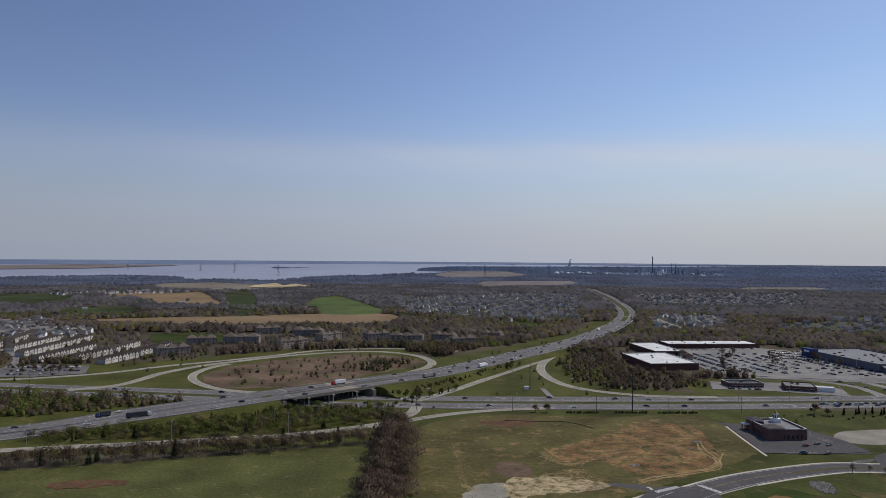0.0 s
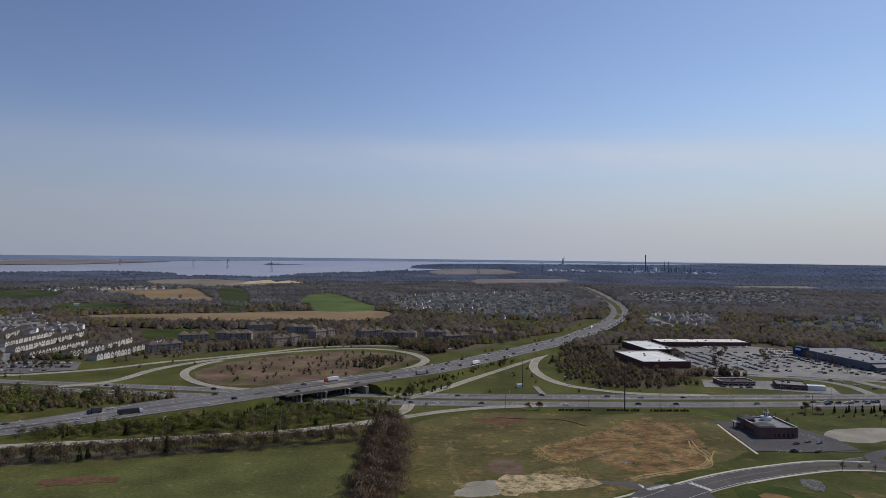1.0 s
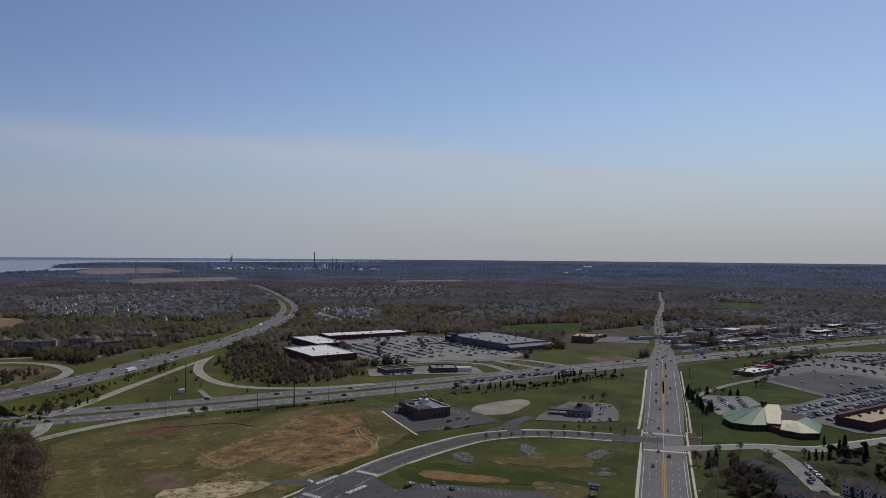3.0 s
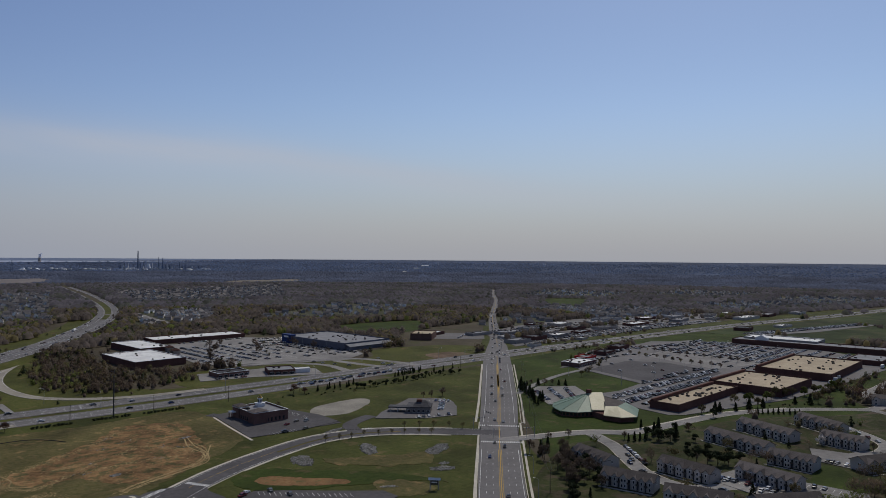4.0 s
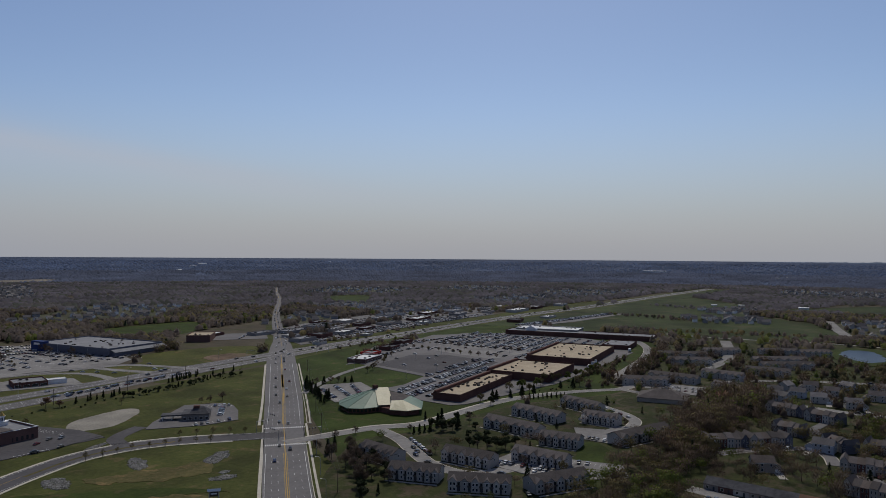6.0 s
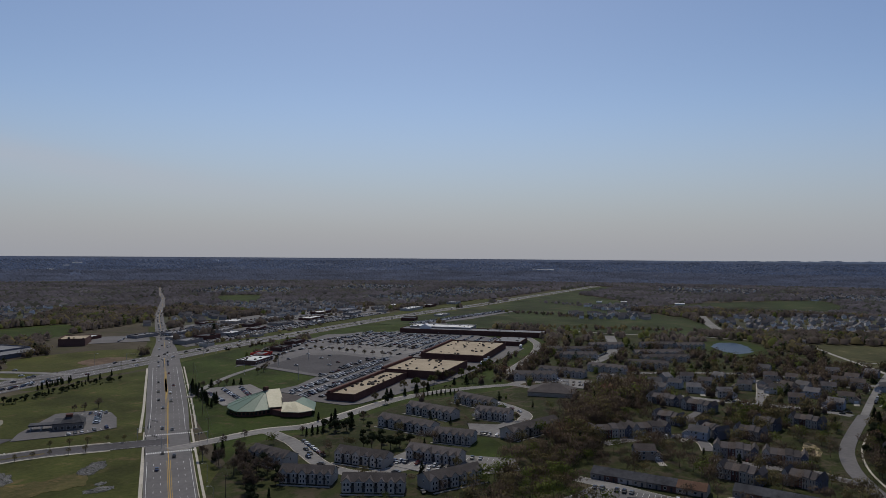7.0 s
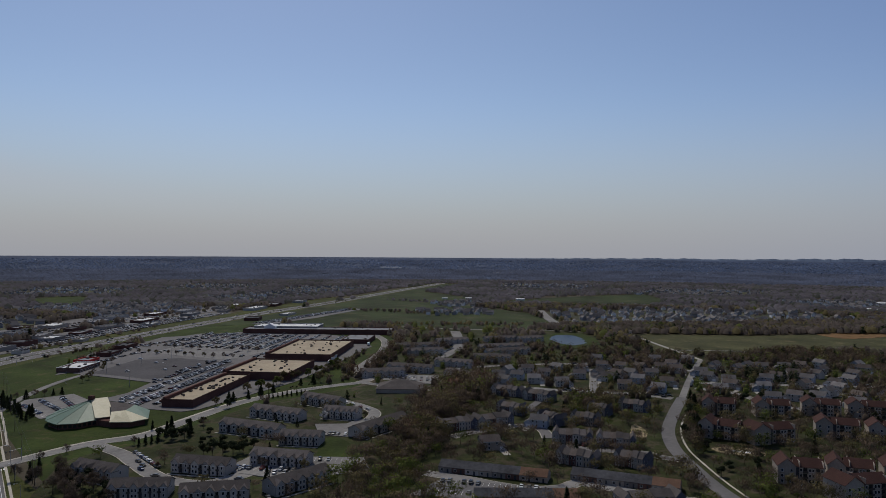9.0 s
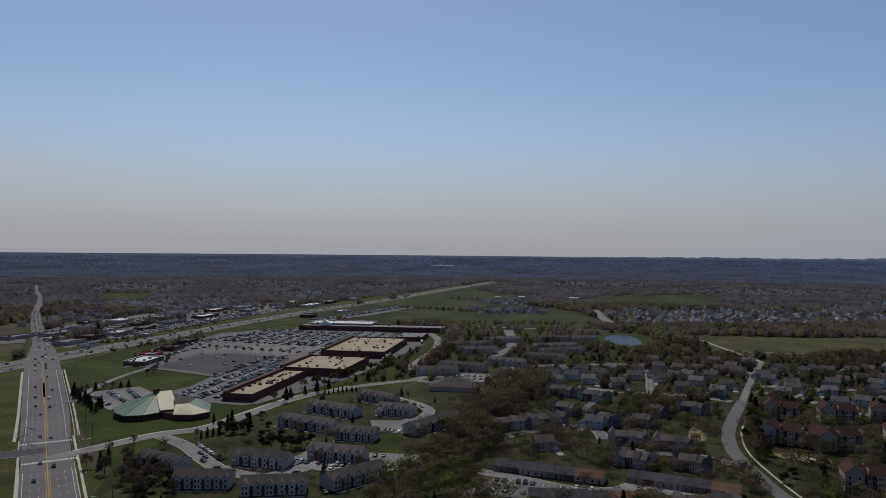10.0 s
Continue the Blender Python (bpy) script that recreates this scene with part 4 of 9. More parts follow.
for seg in (AV_NEAR, AV_MID):
    for off in (-0.9, 0.9):
        dashes("centre_line", seg, M["yellow_line"], avenue, off, 0.25, 80, 0, za + 0.006)
    for off in (-11.0, 11.0):
        dashes("edge_line", seg, M["white_line"], avenue, off, 0.2, 80, 0, za + 0.007)
    for off in (-7.6, -4.2, 4.2, 7.6):
        dashes("lane_line", seg, M["white_line"], avenue, off, 0.15, 3.0, 9, za + 0.008)
dashes("centre_line", AVENUE[9:], M["yellow_line"], avenue, 0, 0.3, 80, 0, za + 0.006)
ribbon("median_kerb", AVENUE[5:7], 2.2, M["kerb"], avenue, 0, 0.17, clear=False)
ribbon("median", AVENUE[5:7], 1.6, M["clay"], avenue, 0, 0.2, clear=False)
dashes("centre_stripe", AVENUE[:6], M["yellow_line"], avenue, 0, 0.45, 80, 0, za + 0.009)
dashes("centre_stripe", AVENUE[6:9], M["yellow_line"], avenue, 0, 0.45, 80, 0, za + 0.009)
for a, b, side in ((0, 3, -1), (0, 3, 1), (3, 7, -1), (3, 7, 1)):
    wd = 12.6 if a == 0 else 15.6
    s = ribbon("sidewalk", AVENUE[a:b + 1], 1.3, M["kerb"], avenue, side * (wd + 2.2 if side > 0 else wd + 0.9), 0.16, clear=False)
    ribbon("kerb", AVENUE[a:b + 1], 0.45, M["kerb"], avenue, side * wd, 0.2, clear=False)

BLVD = [(0, 290), (60, 318), (100, 341), (135, 368), (164, 386), (198, 401), (232, 411), (262, 408), (286, 396), (312, 374), (336, 352)]
boulevard = thing("road_boulevard", "curving two-lane boulevard with pale kerbs", "road", kind="structure")
ribbon("carriageway", BLVD, 17, M["new_asphalt"], boulevard)
zb = LEVEL[0]
ribbon("sidewalk", BLVD[:-1], 2.2, M["kerb"], boulevard, -9.2, 0.17, clear=False)
ribbon("sidewalk", BLVD[4:-1], 1.8, M["kerb"], boulevard, 9.2, 0.17, clear=False)
ribbon("kerb", BLVD[:5], 0.7, M["kerb"], boulevard, 8.8, 0.17, clear=False)
for off in (-7.4, 7.4):
    dashes("edge_line", BLVD, M["white_line"], boulevard, off, 0.18, 80, 0, zb + 0.006)
dashes("centre_line", BLVD[:6], M["yellow_line"], boulevard, -0.3, 0.2, 80, 0, zb + 0.007)
ribbon("median", BLVD[5:9], 2.2, M["dry"], boulevard, 1.5, 0.22, clear=False)
ribbon("median_kerb", BLVD[5:9], 2.8, M["kerb"], boulevard, 1.5, 0.19, clear=False)
patch("junction", "", "", [(112, 371), (125, 374), (144, 372), (141, 358), (143, 339), (130, 321), (101, 335), (94, 347)], M["new_asphalt"], parent=boulevard)
ribbon("kerb", [(89.5, 351.5), (99.5, 357.7), (108.0, 365.2), (109.5, 370.5), (108.2, 373.2)], 1.5, M["kerb"], boulevard, 0, 0.19, clear=False)
ribbon("kerb", [(143.3, 338.8), (139.4, 336.9), (136.6, 349.7), (137.8, 359.2), (143.4, 367.1), (153.6, 371.2)], 1.5, M["kerb"], boulevard, 0, 0.19, clear=False)
ribbon("side_street", [(130, 372), (121, 352), (128, 336), (150, 318), (190, 292)], 12, M["new_asphalt"], boulevard, label="dark new asphalt side street")
ribbon("side_street", [(262, 412), (268, 430), (283, 440), (296, 445)], 10, M["new_asphalt"], boulevard)
ribbon("side_street", [(205, 520), (240, 452), (268, 444)], 9, M["new_asphalt"], boulevard)

F_WAY = [(-400, 415, 0), (-297, 477, 1), (-268, 494, 2), (-241, 519, 3), (-208, 543, 4.5), (-172, 565, 6), (-133, 591, 7.5), (-91, 627, 7.5), (-44, 671, 7.5), (1, 725, 6), (80, 853, 4), (171, 988, 4), (240, 1130, 3), (312, 1300, 1.5), (378, 1505, 0), (433, 1770, 0), (501, 2271, 0), (560, 2750, 0)]
L_WAY = [(-390, 396, 0), (-285, 458, 1), (-258, 475, 2), (-230, 496, 3), (-198, 517, 4.5), (-162, 540, 6), (-123, 568, 7.5), (-83, 604, 7.5), (-34, 649, 7.5), (10, 700, 6), (84, 816, 4), (172, 945, 4), (240, 1078, 3), (317, 1250, 1.5), (396, 1477, 0), (456, 1740, 0), (524, 2200, 0), (584, 2750, 0)]
freeway = thing("road_freeway", "four-lane concrete and asphalt freeway on a bank", "road", kind="structure")
for way, w in ((F_WAY, [20, 20, 20, 21, 21, 20, 19, 17, 16, 15, 14, 14, 14, 14, 14, 14, 14, 14]), (L_WAY, [16, 16, 16, 16, 16, 16, 16, 15, 15, 15, 14, 14, 14, 14, 14, 14, 14, 14])):
    ribbon("carriageway", way, w, M["asphalt"], freeway, deep=0.6)
    zf = LEVEL[0]
    for off in (-5.6, 5.6):
        dashes("edge_line", way, M["white_line"], freeway, off, 0.22, 80, 0, zf + 0.006)
    dashes("lane_line", way, M["white_line"], freeway, 0, 0.22, 3.5, 9, zf + 0.007)


def bank(name, pts, half, m, parent):
    """An earth bank under a raised road, with slopes down to the land."""
    line = curve_through(pts, 6)
    vs, fs = [], []
    for p, a, b in zip(line, sides(line, -1), sides(line, 1)):
        h = max(p[2], 0.0)
        for q, o, z in ((a, half + 2 + 2 * h, -0.4), (a, half, h - 0.1), (b, half, h - 0.1), (b, half + 2 + 2 * h, -0.4)):
            d = q - p[:2]
            vs.append((*(p[:2] + d * o), z))
    for i in range(len(line) - 1):
        fs += [(4 * i + j, 4 * i + j + 1, 4 * i + j + 5, 4 * i + j + 4) for j in range(3)]
    fs += [(0, 1, 2, 3), (len(vs) - 1, len(vs) - 2, len(vs) - 3, len(vs) - 4)]
    return solid(name, vs, fs, m, parent)


MID = [tuple((np.array(a) + np.array(b)) / 2) for a, b in zip(F_WAY, L_WAY)]
CUT0, CUT1 = (-136, 570, 7.4), (-68, 624, 7.5)
bank("embankment", MID[:6] + [CUT0], 24, M["grass"], freeway)
bank("embankment", [CUT1] + MID[8:15], 23, M["grass"], freeway)
LINES.append((np.array([p[:2] for p in MID]), 20))
ribbon("median_strip", MID, [8, 8, 8, 9, 10, 11, 11, 9, 8, 8.5] + [10] * 8, M["asphalt"], freeway, z=-0.02, clear=False, label="paved strip under the guard rail")
ribbon("guard_rail", MID[:13], 0.25, M["steel"], freeway, 0, 0.75, 0.3, clear=False)
LINES.append((np.array([(-160, 545), (-108, 592), (-50, 640)]), 34))
bridge = thing("bridge", "grey concrete overpass with steel girders", "bridge", kind="structure")
along = (Vector(CUT1) - Vector(CUT0)).normalized()
across = Vector((along.y, -along.x, 0))
for way in (F_WAY, L_WAY):
    seg = [p for p in way if -140 < p[0] < -30]
    ribbon("deck", seg, 16.6 if way is L_WAY else 18, M["deck"], bridge, z=-0.12, deep=1.3, clear=False)
    for off in (-8.2, 8.2):
        ribbon("parapet", seg, 0.35, M["deck"], bridge, off, 0.95, 1.1, clear=False)
for way in (F_WAY, L_WAY):
    ribbon("deck_surface", [p for p in way if -150 < p[0] < -30], 15.2 if way is L_WAY else 14.6, M["deck"], bridge, z=zf + 0.02, deep=0.1, clear=False)
for s in (0.26, 0.52, 0.78):
    mid = Vector(CUT0).lerp(Vector(CUT1), s)
    for o in (-18, -11, -4, 4, 11, 18):
        q = mid + across * o
        solid("pier", *tube(q.x, q.y, -0.2, 6.2, 0.55, 0.5, 10), M["concrete"], bridge)
    ends = [mid + across * -20, mid + across * 20]
    quad = [(e + along * w)[:2] for e, w in ((ends[0], -0.6), (ends[0], 0.6), (ends[1], 0.6), (ends[1], -0.6))]
    solid("pier_cap", *prism(quad, 5.6, 6.4), M["concrete"], bridge)
for e, w in ((Vector(CUT0), 1), (Vector(CUT1), -1)):
    quad = [(e + across * o + along * a * w)[:2] for o, a in ((-18.6, 0), (18.6, 0), (18.6, 3), (-18.6, 3))]
    solid("abutment", *prism(quad, -0.3, 6.1), M["ramp"], bridge)

ramps = thing("road_ramps", "pale concrete slip roads and loop ramps", "road", kind="structure")
for pts, w in (
    ([(-330, 625), (-296, 655), (-284, 720), (-262, 768), (-236, 800), (-191, 847), (-130, 887), (-74, 893), (-32, 862), (-12, 812), (-17, 770), (-40, 726), (-66, 690)], 9),
    ([(-88, 610), (-165, 622), (-205, 640), (-236, 676), (-250, 714), (-248, 754), (-236, 785)], 7.5),
    ([(-560, 650), (-420, 676), (-376, 693), (-335, 722), (-295, 769), (-251, 806), (-205, 850), (-150, 905), (-60, 925), (20, 905)], 8),
    ([(240, 617), (182, 620), (137, 643), (114, 676), (105, 731), (110, 788), (131, 855), (178, 955), (232, 1062)], 8.5),
    ([(-22, 590), (9, 637), (50, 711), (93, 787), (131, 855)], 8),
    ([(-420, 395), (-300, 424), (-239, 440), (-207, 447), (-174, 455), (-141, 465), (-106, 474), (-71, 491), (-41, 512), (-24, 542), (-20, 569)], 8.5),
    ([(-50, 497), (-20, 524), (8, 543), (44, 558), (90, 567)], 7.5),
):
    ribbon("slip_road", pts, w + 0.8, M["ramp"], ramps)
    for o in (-0.5, 0.5):
        dashes("edge_line", pts, M["white_line"], ramps, o * (w - 0.6), 0.16, 80, 0, LEVEL[0] + 0.006)

patch("town_lawn", "open mown lawn between townhouses", "lawn", [(420, 186), (428, 177), (404, 158), (377, 151), (364, 158), (373, 170)], M["lawn"])
patch("pool_deck", "pale worn deck of an empty pool", "deck", [(455, -43), (462, -52), (461, -68), (449, -72), (446, -55)], M["sand"], ragged=1)
patch("pool_cover", "white cover over a small pool", "pool cover", [(453, -54), (457, -56), (455, -66), (451, -64)], M["trim"], False)
patch("bare_earth", "tan scraped strip at the pasture edge", "earth", [(1134, -295), (1166, -329), (1185, -396), (1136, -384), (1091, -320)], M["clay"], ragged=4)
patch("bare_earth", "yellow sandy plot beside the houses", "earth", [(509, -2), (490, -9), (474, -7), (479, 1)], M["sand"], ragged=1.5)
streets = thing("road_streets", "worn grey residential streets", "road", kind="structure")
for pts, w, k in (
    ([(322, 338), (338, 332), (382, 316), (407, 297), (454, 293), (512, 286), (564, 263), (595, 240), (612, 226), (640, 225), (669, 248), (722, 256), (808, 266), (900, 290), (985, 335)], 9, "old_asphalt"),
    ([(612, 226), (604, 205), (596, 175), (584, 150)], 7, "old_asphalt"),
    ([(381, 312), (368, 285), (353, 265), (335, 239), (331, 215), (343, 203), (372, 192)], 9, "old_asphalt"),
    ([(290, -72), (354, -45), (382, -35), (420, -27), (454, -22), (496, -23), (548, -32), (586, -40), (609, -45)], 8.4, "asphalt"),
    ([(604, -37), (615, -10), (617, 22), (616, 44), (622, 78), (631, 108)], 8, "old_asphalt"),
    ([(447, 111), (459, 103), (475, 87), (486, 73), (489, 64), (476, 56), (458, 52)], 7, "asphalt"),
    ([(443, 49), (440, 35), (438, 22), (438, -3), (432, -12), (427, -25)], 7, "asphalt"),
    ([(373, 110), (368, 87), (363, 72), (360, 55), (366, 39), (375, 31), (369, 12), (363, -3), (360, -32)], 8, "old_asphalt"),
    ([(654, -61), (637, -91), (594, -111), (595, -138), (656, -164), (714, -186)], 7, "old_asphalt"),
    ([(617, 77), (600, 66), (569, 66), (545, 70), (531, 66)], 6, "asphalt"),
    ([(617, 24), (687, 24), (737, 25)], 7, "old_asphalt"),
    ([(632, 211), (640, 182), (639, 150)], 7, "old_asphalt"),
    ([(542, 228), (521, 196), (501, 178), (476, 175), (456, 180)], 8, "old_asphalt"),
    ([(330, 735), (368, 706), (391, 676), (392, 645), (388, 622)], 8, "old_asphalt"),
    ([(420, 715), (417, 690), (424, 660), (432, 632)], 9, "old_asphalt"),
    ([(440, 437), (470, 452), (520, 472), (570, 484), (622, 487), (663, 480)], 6, "old_asphalt"),
    ([(609, -45), (668, -56), (749, -72), (830, -90)], 5.5, "old_asphalt"),
    ([(1055, -31), (960, -55), (873, -79), (830, -90)], 4.5, "concrete"),
    ([(905, -66), (912, -110), (918, -170)], 2.5, "concrete"),
    ([(1467, 131), (1300, 105), (1164, 77)], 16, "old_asphalt"),
    ([(1040, 224), (940, 200), (855, 185), (770, 190)], 14, "old_asphalt"),
    ([(434, 1480), (420, 1330), (415, 1180)], 12, "old_asphalt"),
    ([(749, -72), (770, 20), (740, 110), (700, 160)], 8, "old_asphalt"),
    ([(680, -60), (690, -150), (700, -230)], 8, "old_asphalt"),
    ([(1080, 338), (1070, 220), (1090, 95), (1060, -20)], 5, "concrete"),
    ([(470, 610), (462, 650), (445, 690), (420, 700), (330, 720), (300, 735)], 9, "old_asphalt"),
    ([(-700, 930), (-560, 890), (-480, 800), (-440, 690)], 8, "old_asphalt"),
    ([(120, 1640), (60, 1500), (-20, 1440)], 9, "old_asphalt"),
):
    ribbon("street", pts, w, M[k], streets)
    if 7 <= w < 9.5 and w != 8.4 and math.hypot(*pts[0]) < 900:
        for side in (-1, 1):
            ribbon("kerb", pts, 0.6, M["kerb"], streets, side * (w / 2 + 0.2), 0.24, clear=False)
ribbon("sidewalk", [(290, -80), (354, -53), (384, -43), (421, -35), (455, -30), (497, -31), (548, -40)], 1.1, M["kerb"], streets, 0, 0.2, clear=False)
ribbon("sidewalk", [(338, 338), (384, 322), (410, 303), (454, 299), (512, 292), (566, 269)], 1.6, M["kerb"], streets, 0, 0.2, clear=False)

# ------------------------------------------------------------ car parks
LOTS, LOT_OB = {}, {}


def car_park(name, label, pts, m, rounded=False):
    LOT_OB[name] = patch("car_park", label, "car park", pts, M[m], rounded, name != "north_back")
    LOTS[name] = LEVEL[0]


patch("grass_verge", "dark green wedge of grass beside the car park", "grass", [(874, 575), (974, 588), (1050, 562), (990, 524), (904, 519), (855, 536)], M["lawn"])
car_park("west", "pale worn asphalt car park before the stores", [(286, 745), (330, 728), (440, 700), (470, 720), (500, 800), (480, 905), (425, 965), (300, 935), (290, 870)], "old_asphalt")
car_park("west_front", "asphalt forecourt of low roadside shops", [(250, 655), (300, 648), (360, 622), (372, 660), (340, 690), (262, 695)], "old_asphalt")
car_park("bank", "dark asphalt car park round the brick bank", [(206, 515), (200, 440), (234, 438), (268, 444), (268, 470), (250, 526)], "new_asphalt")
ribbon("kerb", [(204.4, 509.4), (201.5, 476.4), (198.8, 433.9)], 1.6, M["kerb"], LOT_OB["bank"], 0, 0.17, clear=False)
car_park("diner", "grey car park round the small restaurant", [(293, 436), (307, 449), (355, 478), (376, 462), (376, 448), (366, 431), (346, 408), (322, 414)], "asphalt")
car_park("south", "marked dark car park by the side street", [(144, 338), (158, 343), (172, 333), (190, 318), (208, 304), (209, 293), (191, 288), (133, 315), (134, 332)], "new_asphalt")
car_park("church", "grey car park beside the church", [(428, 392), (458, 440), (478, 450), (507, 431), (490, 404), (450, 380)], "old_asphalt")
car_park("mall", "broad grey shopping centre car park", [(470, 312), (473, 350), (476, 398), (520, 392), (566, 402), (590, 500), (660, 545), (860, 588), (990, 480), (930, 345), (846, 290), (700, 284), (600, 282), (480, 304)], "asphalt")
car_park("frontage", "busy forecourts of the roadside restaurants", [(576, 508), (712, 577), (792, 585), (914, 562), (925, 511), (842, 519), (788, 542), (735, 523), (642, 499)], "asphalt")
car_park("mall_dark", "newly sealed dark part of the car park", [(595, 484), (676, 496), (700, 459), (684, 386), (629, 376), (578, 411)], "new_asphalt")
car_park("mall_pale", "pale sunlit strip of the car park", [(728, 513), (787, 518), (840, 478), (830, 413), (772, 392), (701, 404)], "old_asphalt")
car_park("north", "car parks of the roadside shops", [(668, 662), (740, 662), (1000, 690), (1240, 690), (1240, 730), (1000, 760), (860, 750), (700, 722)], "asphalt")
car_park("north_back", "worn lots behind the roadside shops", [(704, 738), (860, 760), (1000, 768), (1240, 738), (1480, 735), (1450, 790), (1240, 840), (1050, 880), (850, 850), (740, 800)], "asphalt")
car_park("sales", "packed grey vehicle yard", [(1060, 560), (1200, 545), (1400, 520), (1400, 485), (1190, 500), (1060, 530)], "asphalt")
car_park("court", "paved court between the townhouses", [(352, 215), (380, 212), (392, 150), (372, 140), (345, 170)], "old_asphalt")
car_park("close", "paved turning court of a close", [(433, 193), (432, 171), (456, 172), (478, 172), (480, 182), (464, 186), (458, 206)], "old_asphalt")
car_park("row", "parking court of low terraced houses", [(338, 110), (364, 100), (364, 45), (340, 40)], "asphalt")
car_park("east", "paved court of terraced houses", [(615, 190), (660, 200), (660, 165), (620, 160)], "old_asphalt")
car_park("west_close", "worn parking court below the gabled rows", [(-464, 743), (-433, 773), (-379, 763), (-359, 713), (-398, 691), (-430, 689)], "asphalt")
car_park("school", "car park by the brick hall", [(620, 800), (680, 850), (740, 800), (690, 745)], "asphalt")
# ------------------------------------------------------------ the pond
patch("pond_bank", "mown bank round a small pond", "bank", [(900, 70), (985, 98), (1040, 84), (1045, 40), (950, 16), (895, 40)], M["lawn"])
patch("pond", "small blue pond between lawns", "pond", [(925, 60), (978, 82), (1026, 74), (1024, 50), (955, 34), (922, 46)], M["pond"], ragged=3)

# ------------------------------------------------------------ buildings
BUILT = []  # circles that wild trees keep out of: x, y, reach


def claim(x, y, w, d, turn=0.0):
    n = max(1, int(round(max(w, d) / min(w, d))))
    c, s = math.cos(radians(turn)), math.sin(radians(turn))
    for k in range(n):
        o = (k + 0.5) / n - 0.5
        lx, ly = (w * o, 0) if w >= d else (0, d * o)
        BUILT.append((x + c * lx - s * ly, y + s * lx + c * ly, min(w, d) * 0.62 + 1.5))


def frame_at(p0, p1, depth):
    """The pose of a thing whose front edge runs from p0 (at its left, seen from in front) to p1, and its length."""
    d = Vector(p1) - Vector(p0)
    n = Vector((-d.y, d.x)).normalized()
    mid = (Vector(p0) + Vector(p1)) / 2 + n * depth / 2
    turn = math.degrees(math.atan2(d.y, d.x))
    claim(mid.x, mid.y, d.length, depth, turn)
    return pose(mid.x, mid.y, 0.0, 0, 0, turn), d.length


SHARED = {}


def shared(name, parent, key, m, make, at, label=""):
    """A part on mesh data that alike parts share."""
    if key not in SHARED:
        SHARED[key] = mesh_of(name, *make(), m)
    ob = new(name, SHARED[key])
    ob.parent = parent
    ob.matrix_basis = at
    if label:
        ob["label"] = label
    return ob


def window(parent, x, y, z, w=0.95, h=1.4, turn=0.0, glass="glass"):
    """A framed pane set a little proud of a wall that faces -y before the turn."""
    k = f"{w:.2f} {h:.2f}"
    if k not in SHARED:
        fr = merge(box(-w / 2 - 0.1, -0.05, -0.1, -w / 2, 0.05, h + 0.1), box(w / 2, -0.05, -0.1, w / 2 + 0.1, 0.05, h + 0.1), box(-w / 2, -0.05, h, w / 2, 0.05, h + 0.1), box(-w / 2, -0.07, -0.12, w / 2, 0.05, 0.0))
        pn = box(-w / 2, -0.02, 0, w / 2, 0.03, h)
        v, f = merge(fr, pn)
        SHARED[k] = mesh_of("window", v, f, [M["trim"], M[glass]], [0] * len(fr[1]) + [1] * 6)
    ob = new("window", SHARED[k])
    ob.parent = parent
    ob.matrix_basis = pose(x, y, z, 0, 0, turn)
    return ob


def flat_block(name, label, category, at, w, d, h, wall, roof, units=6, trim=None, panes=0, seed=0, group="", rim=0.9):
    """A flat-roofed hall with a parapet, roof units and shop windows on its -y side."""
    rnd = random.Random(seed)
    ob = thing(name, label, category, group, at=at)
    claim(at.translation.x, at.translation.y, w, d, math.degrees(at.to_euler().z))
    a, b, t = w / 2, d / 2, 0.35
    for x0, y0, x1, y1 in ((-a, -b, a, -b + t), (-a, b - t, a, b), (-a, -b + t, -a + t, b - t), (a - t, -b + t, a, b - t)):
        solid("wall", *box(x0, y0, -0.2, x1, y1, h), M[wall], ob)
    if trim:
        for x0, y0, x1, y1 in ((-a - 0.1, -b - 0.1, a + 0.1, -b + t + 0.1), (-a - 0.1, b - t - 0.1, a + 0.1, b + 0.1), (-a - 0.1, -b + t + 0.1, -a + t + 0.1, b - t - 0.1), (a - t - 0.1, -b + t + 0.1, a + 0.1, b - t - 0.1)):
            solid("coping", *box(x0, y0, h, x1, y1, h + 0.25), M[trim], ob)
    solid("roof", *box(-a + t, -b + t, h - rim - 0.4, a - t, b - t, h - rim), M[roof], ob)
    for k in range(units):
        x, y = rnd.uniform(-a * 0.85, a * 0.85), rnd.uniform(-b * 0.8, b * 0.8)
        s = rnd.choice((0.6, 0.75, 1.0))
        shared("rooftop_unit", ob, f"unit {s}", M["unit"], lambda: merge(box(-1.3 * s, -0.9 * s, 0.15, 1.3 * s, 0.9 * s, 1.2 * s), box(-1.2 * s, -0.8 * s, 0, 1.2 * s, 0.8 * s, 0.15), tube(0.5 * s, 0, 1.2 * s, 1.4 * s, 0.5 * s, 0.5 * s), box(-1.1 * s, -0.6 * s, 1.2 * s, -0.5 * s, 0.6 * s, 1.32 * s)), pose(x, y, h - rim, 0, 0, rnd.choice((0, 90))))
    for k in range(panes):
        window(ob, -a + (k + 0.5) * w / panes, -b - 0.03, 0.5, w / panes * 0.72, min(2.6, h * 0.45))
    return ob


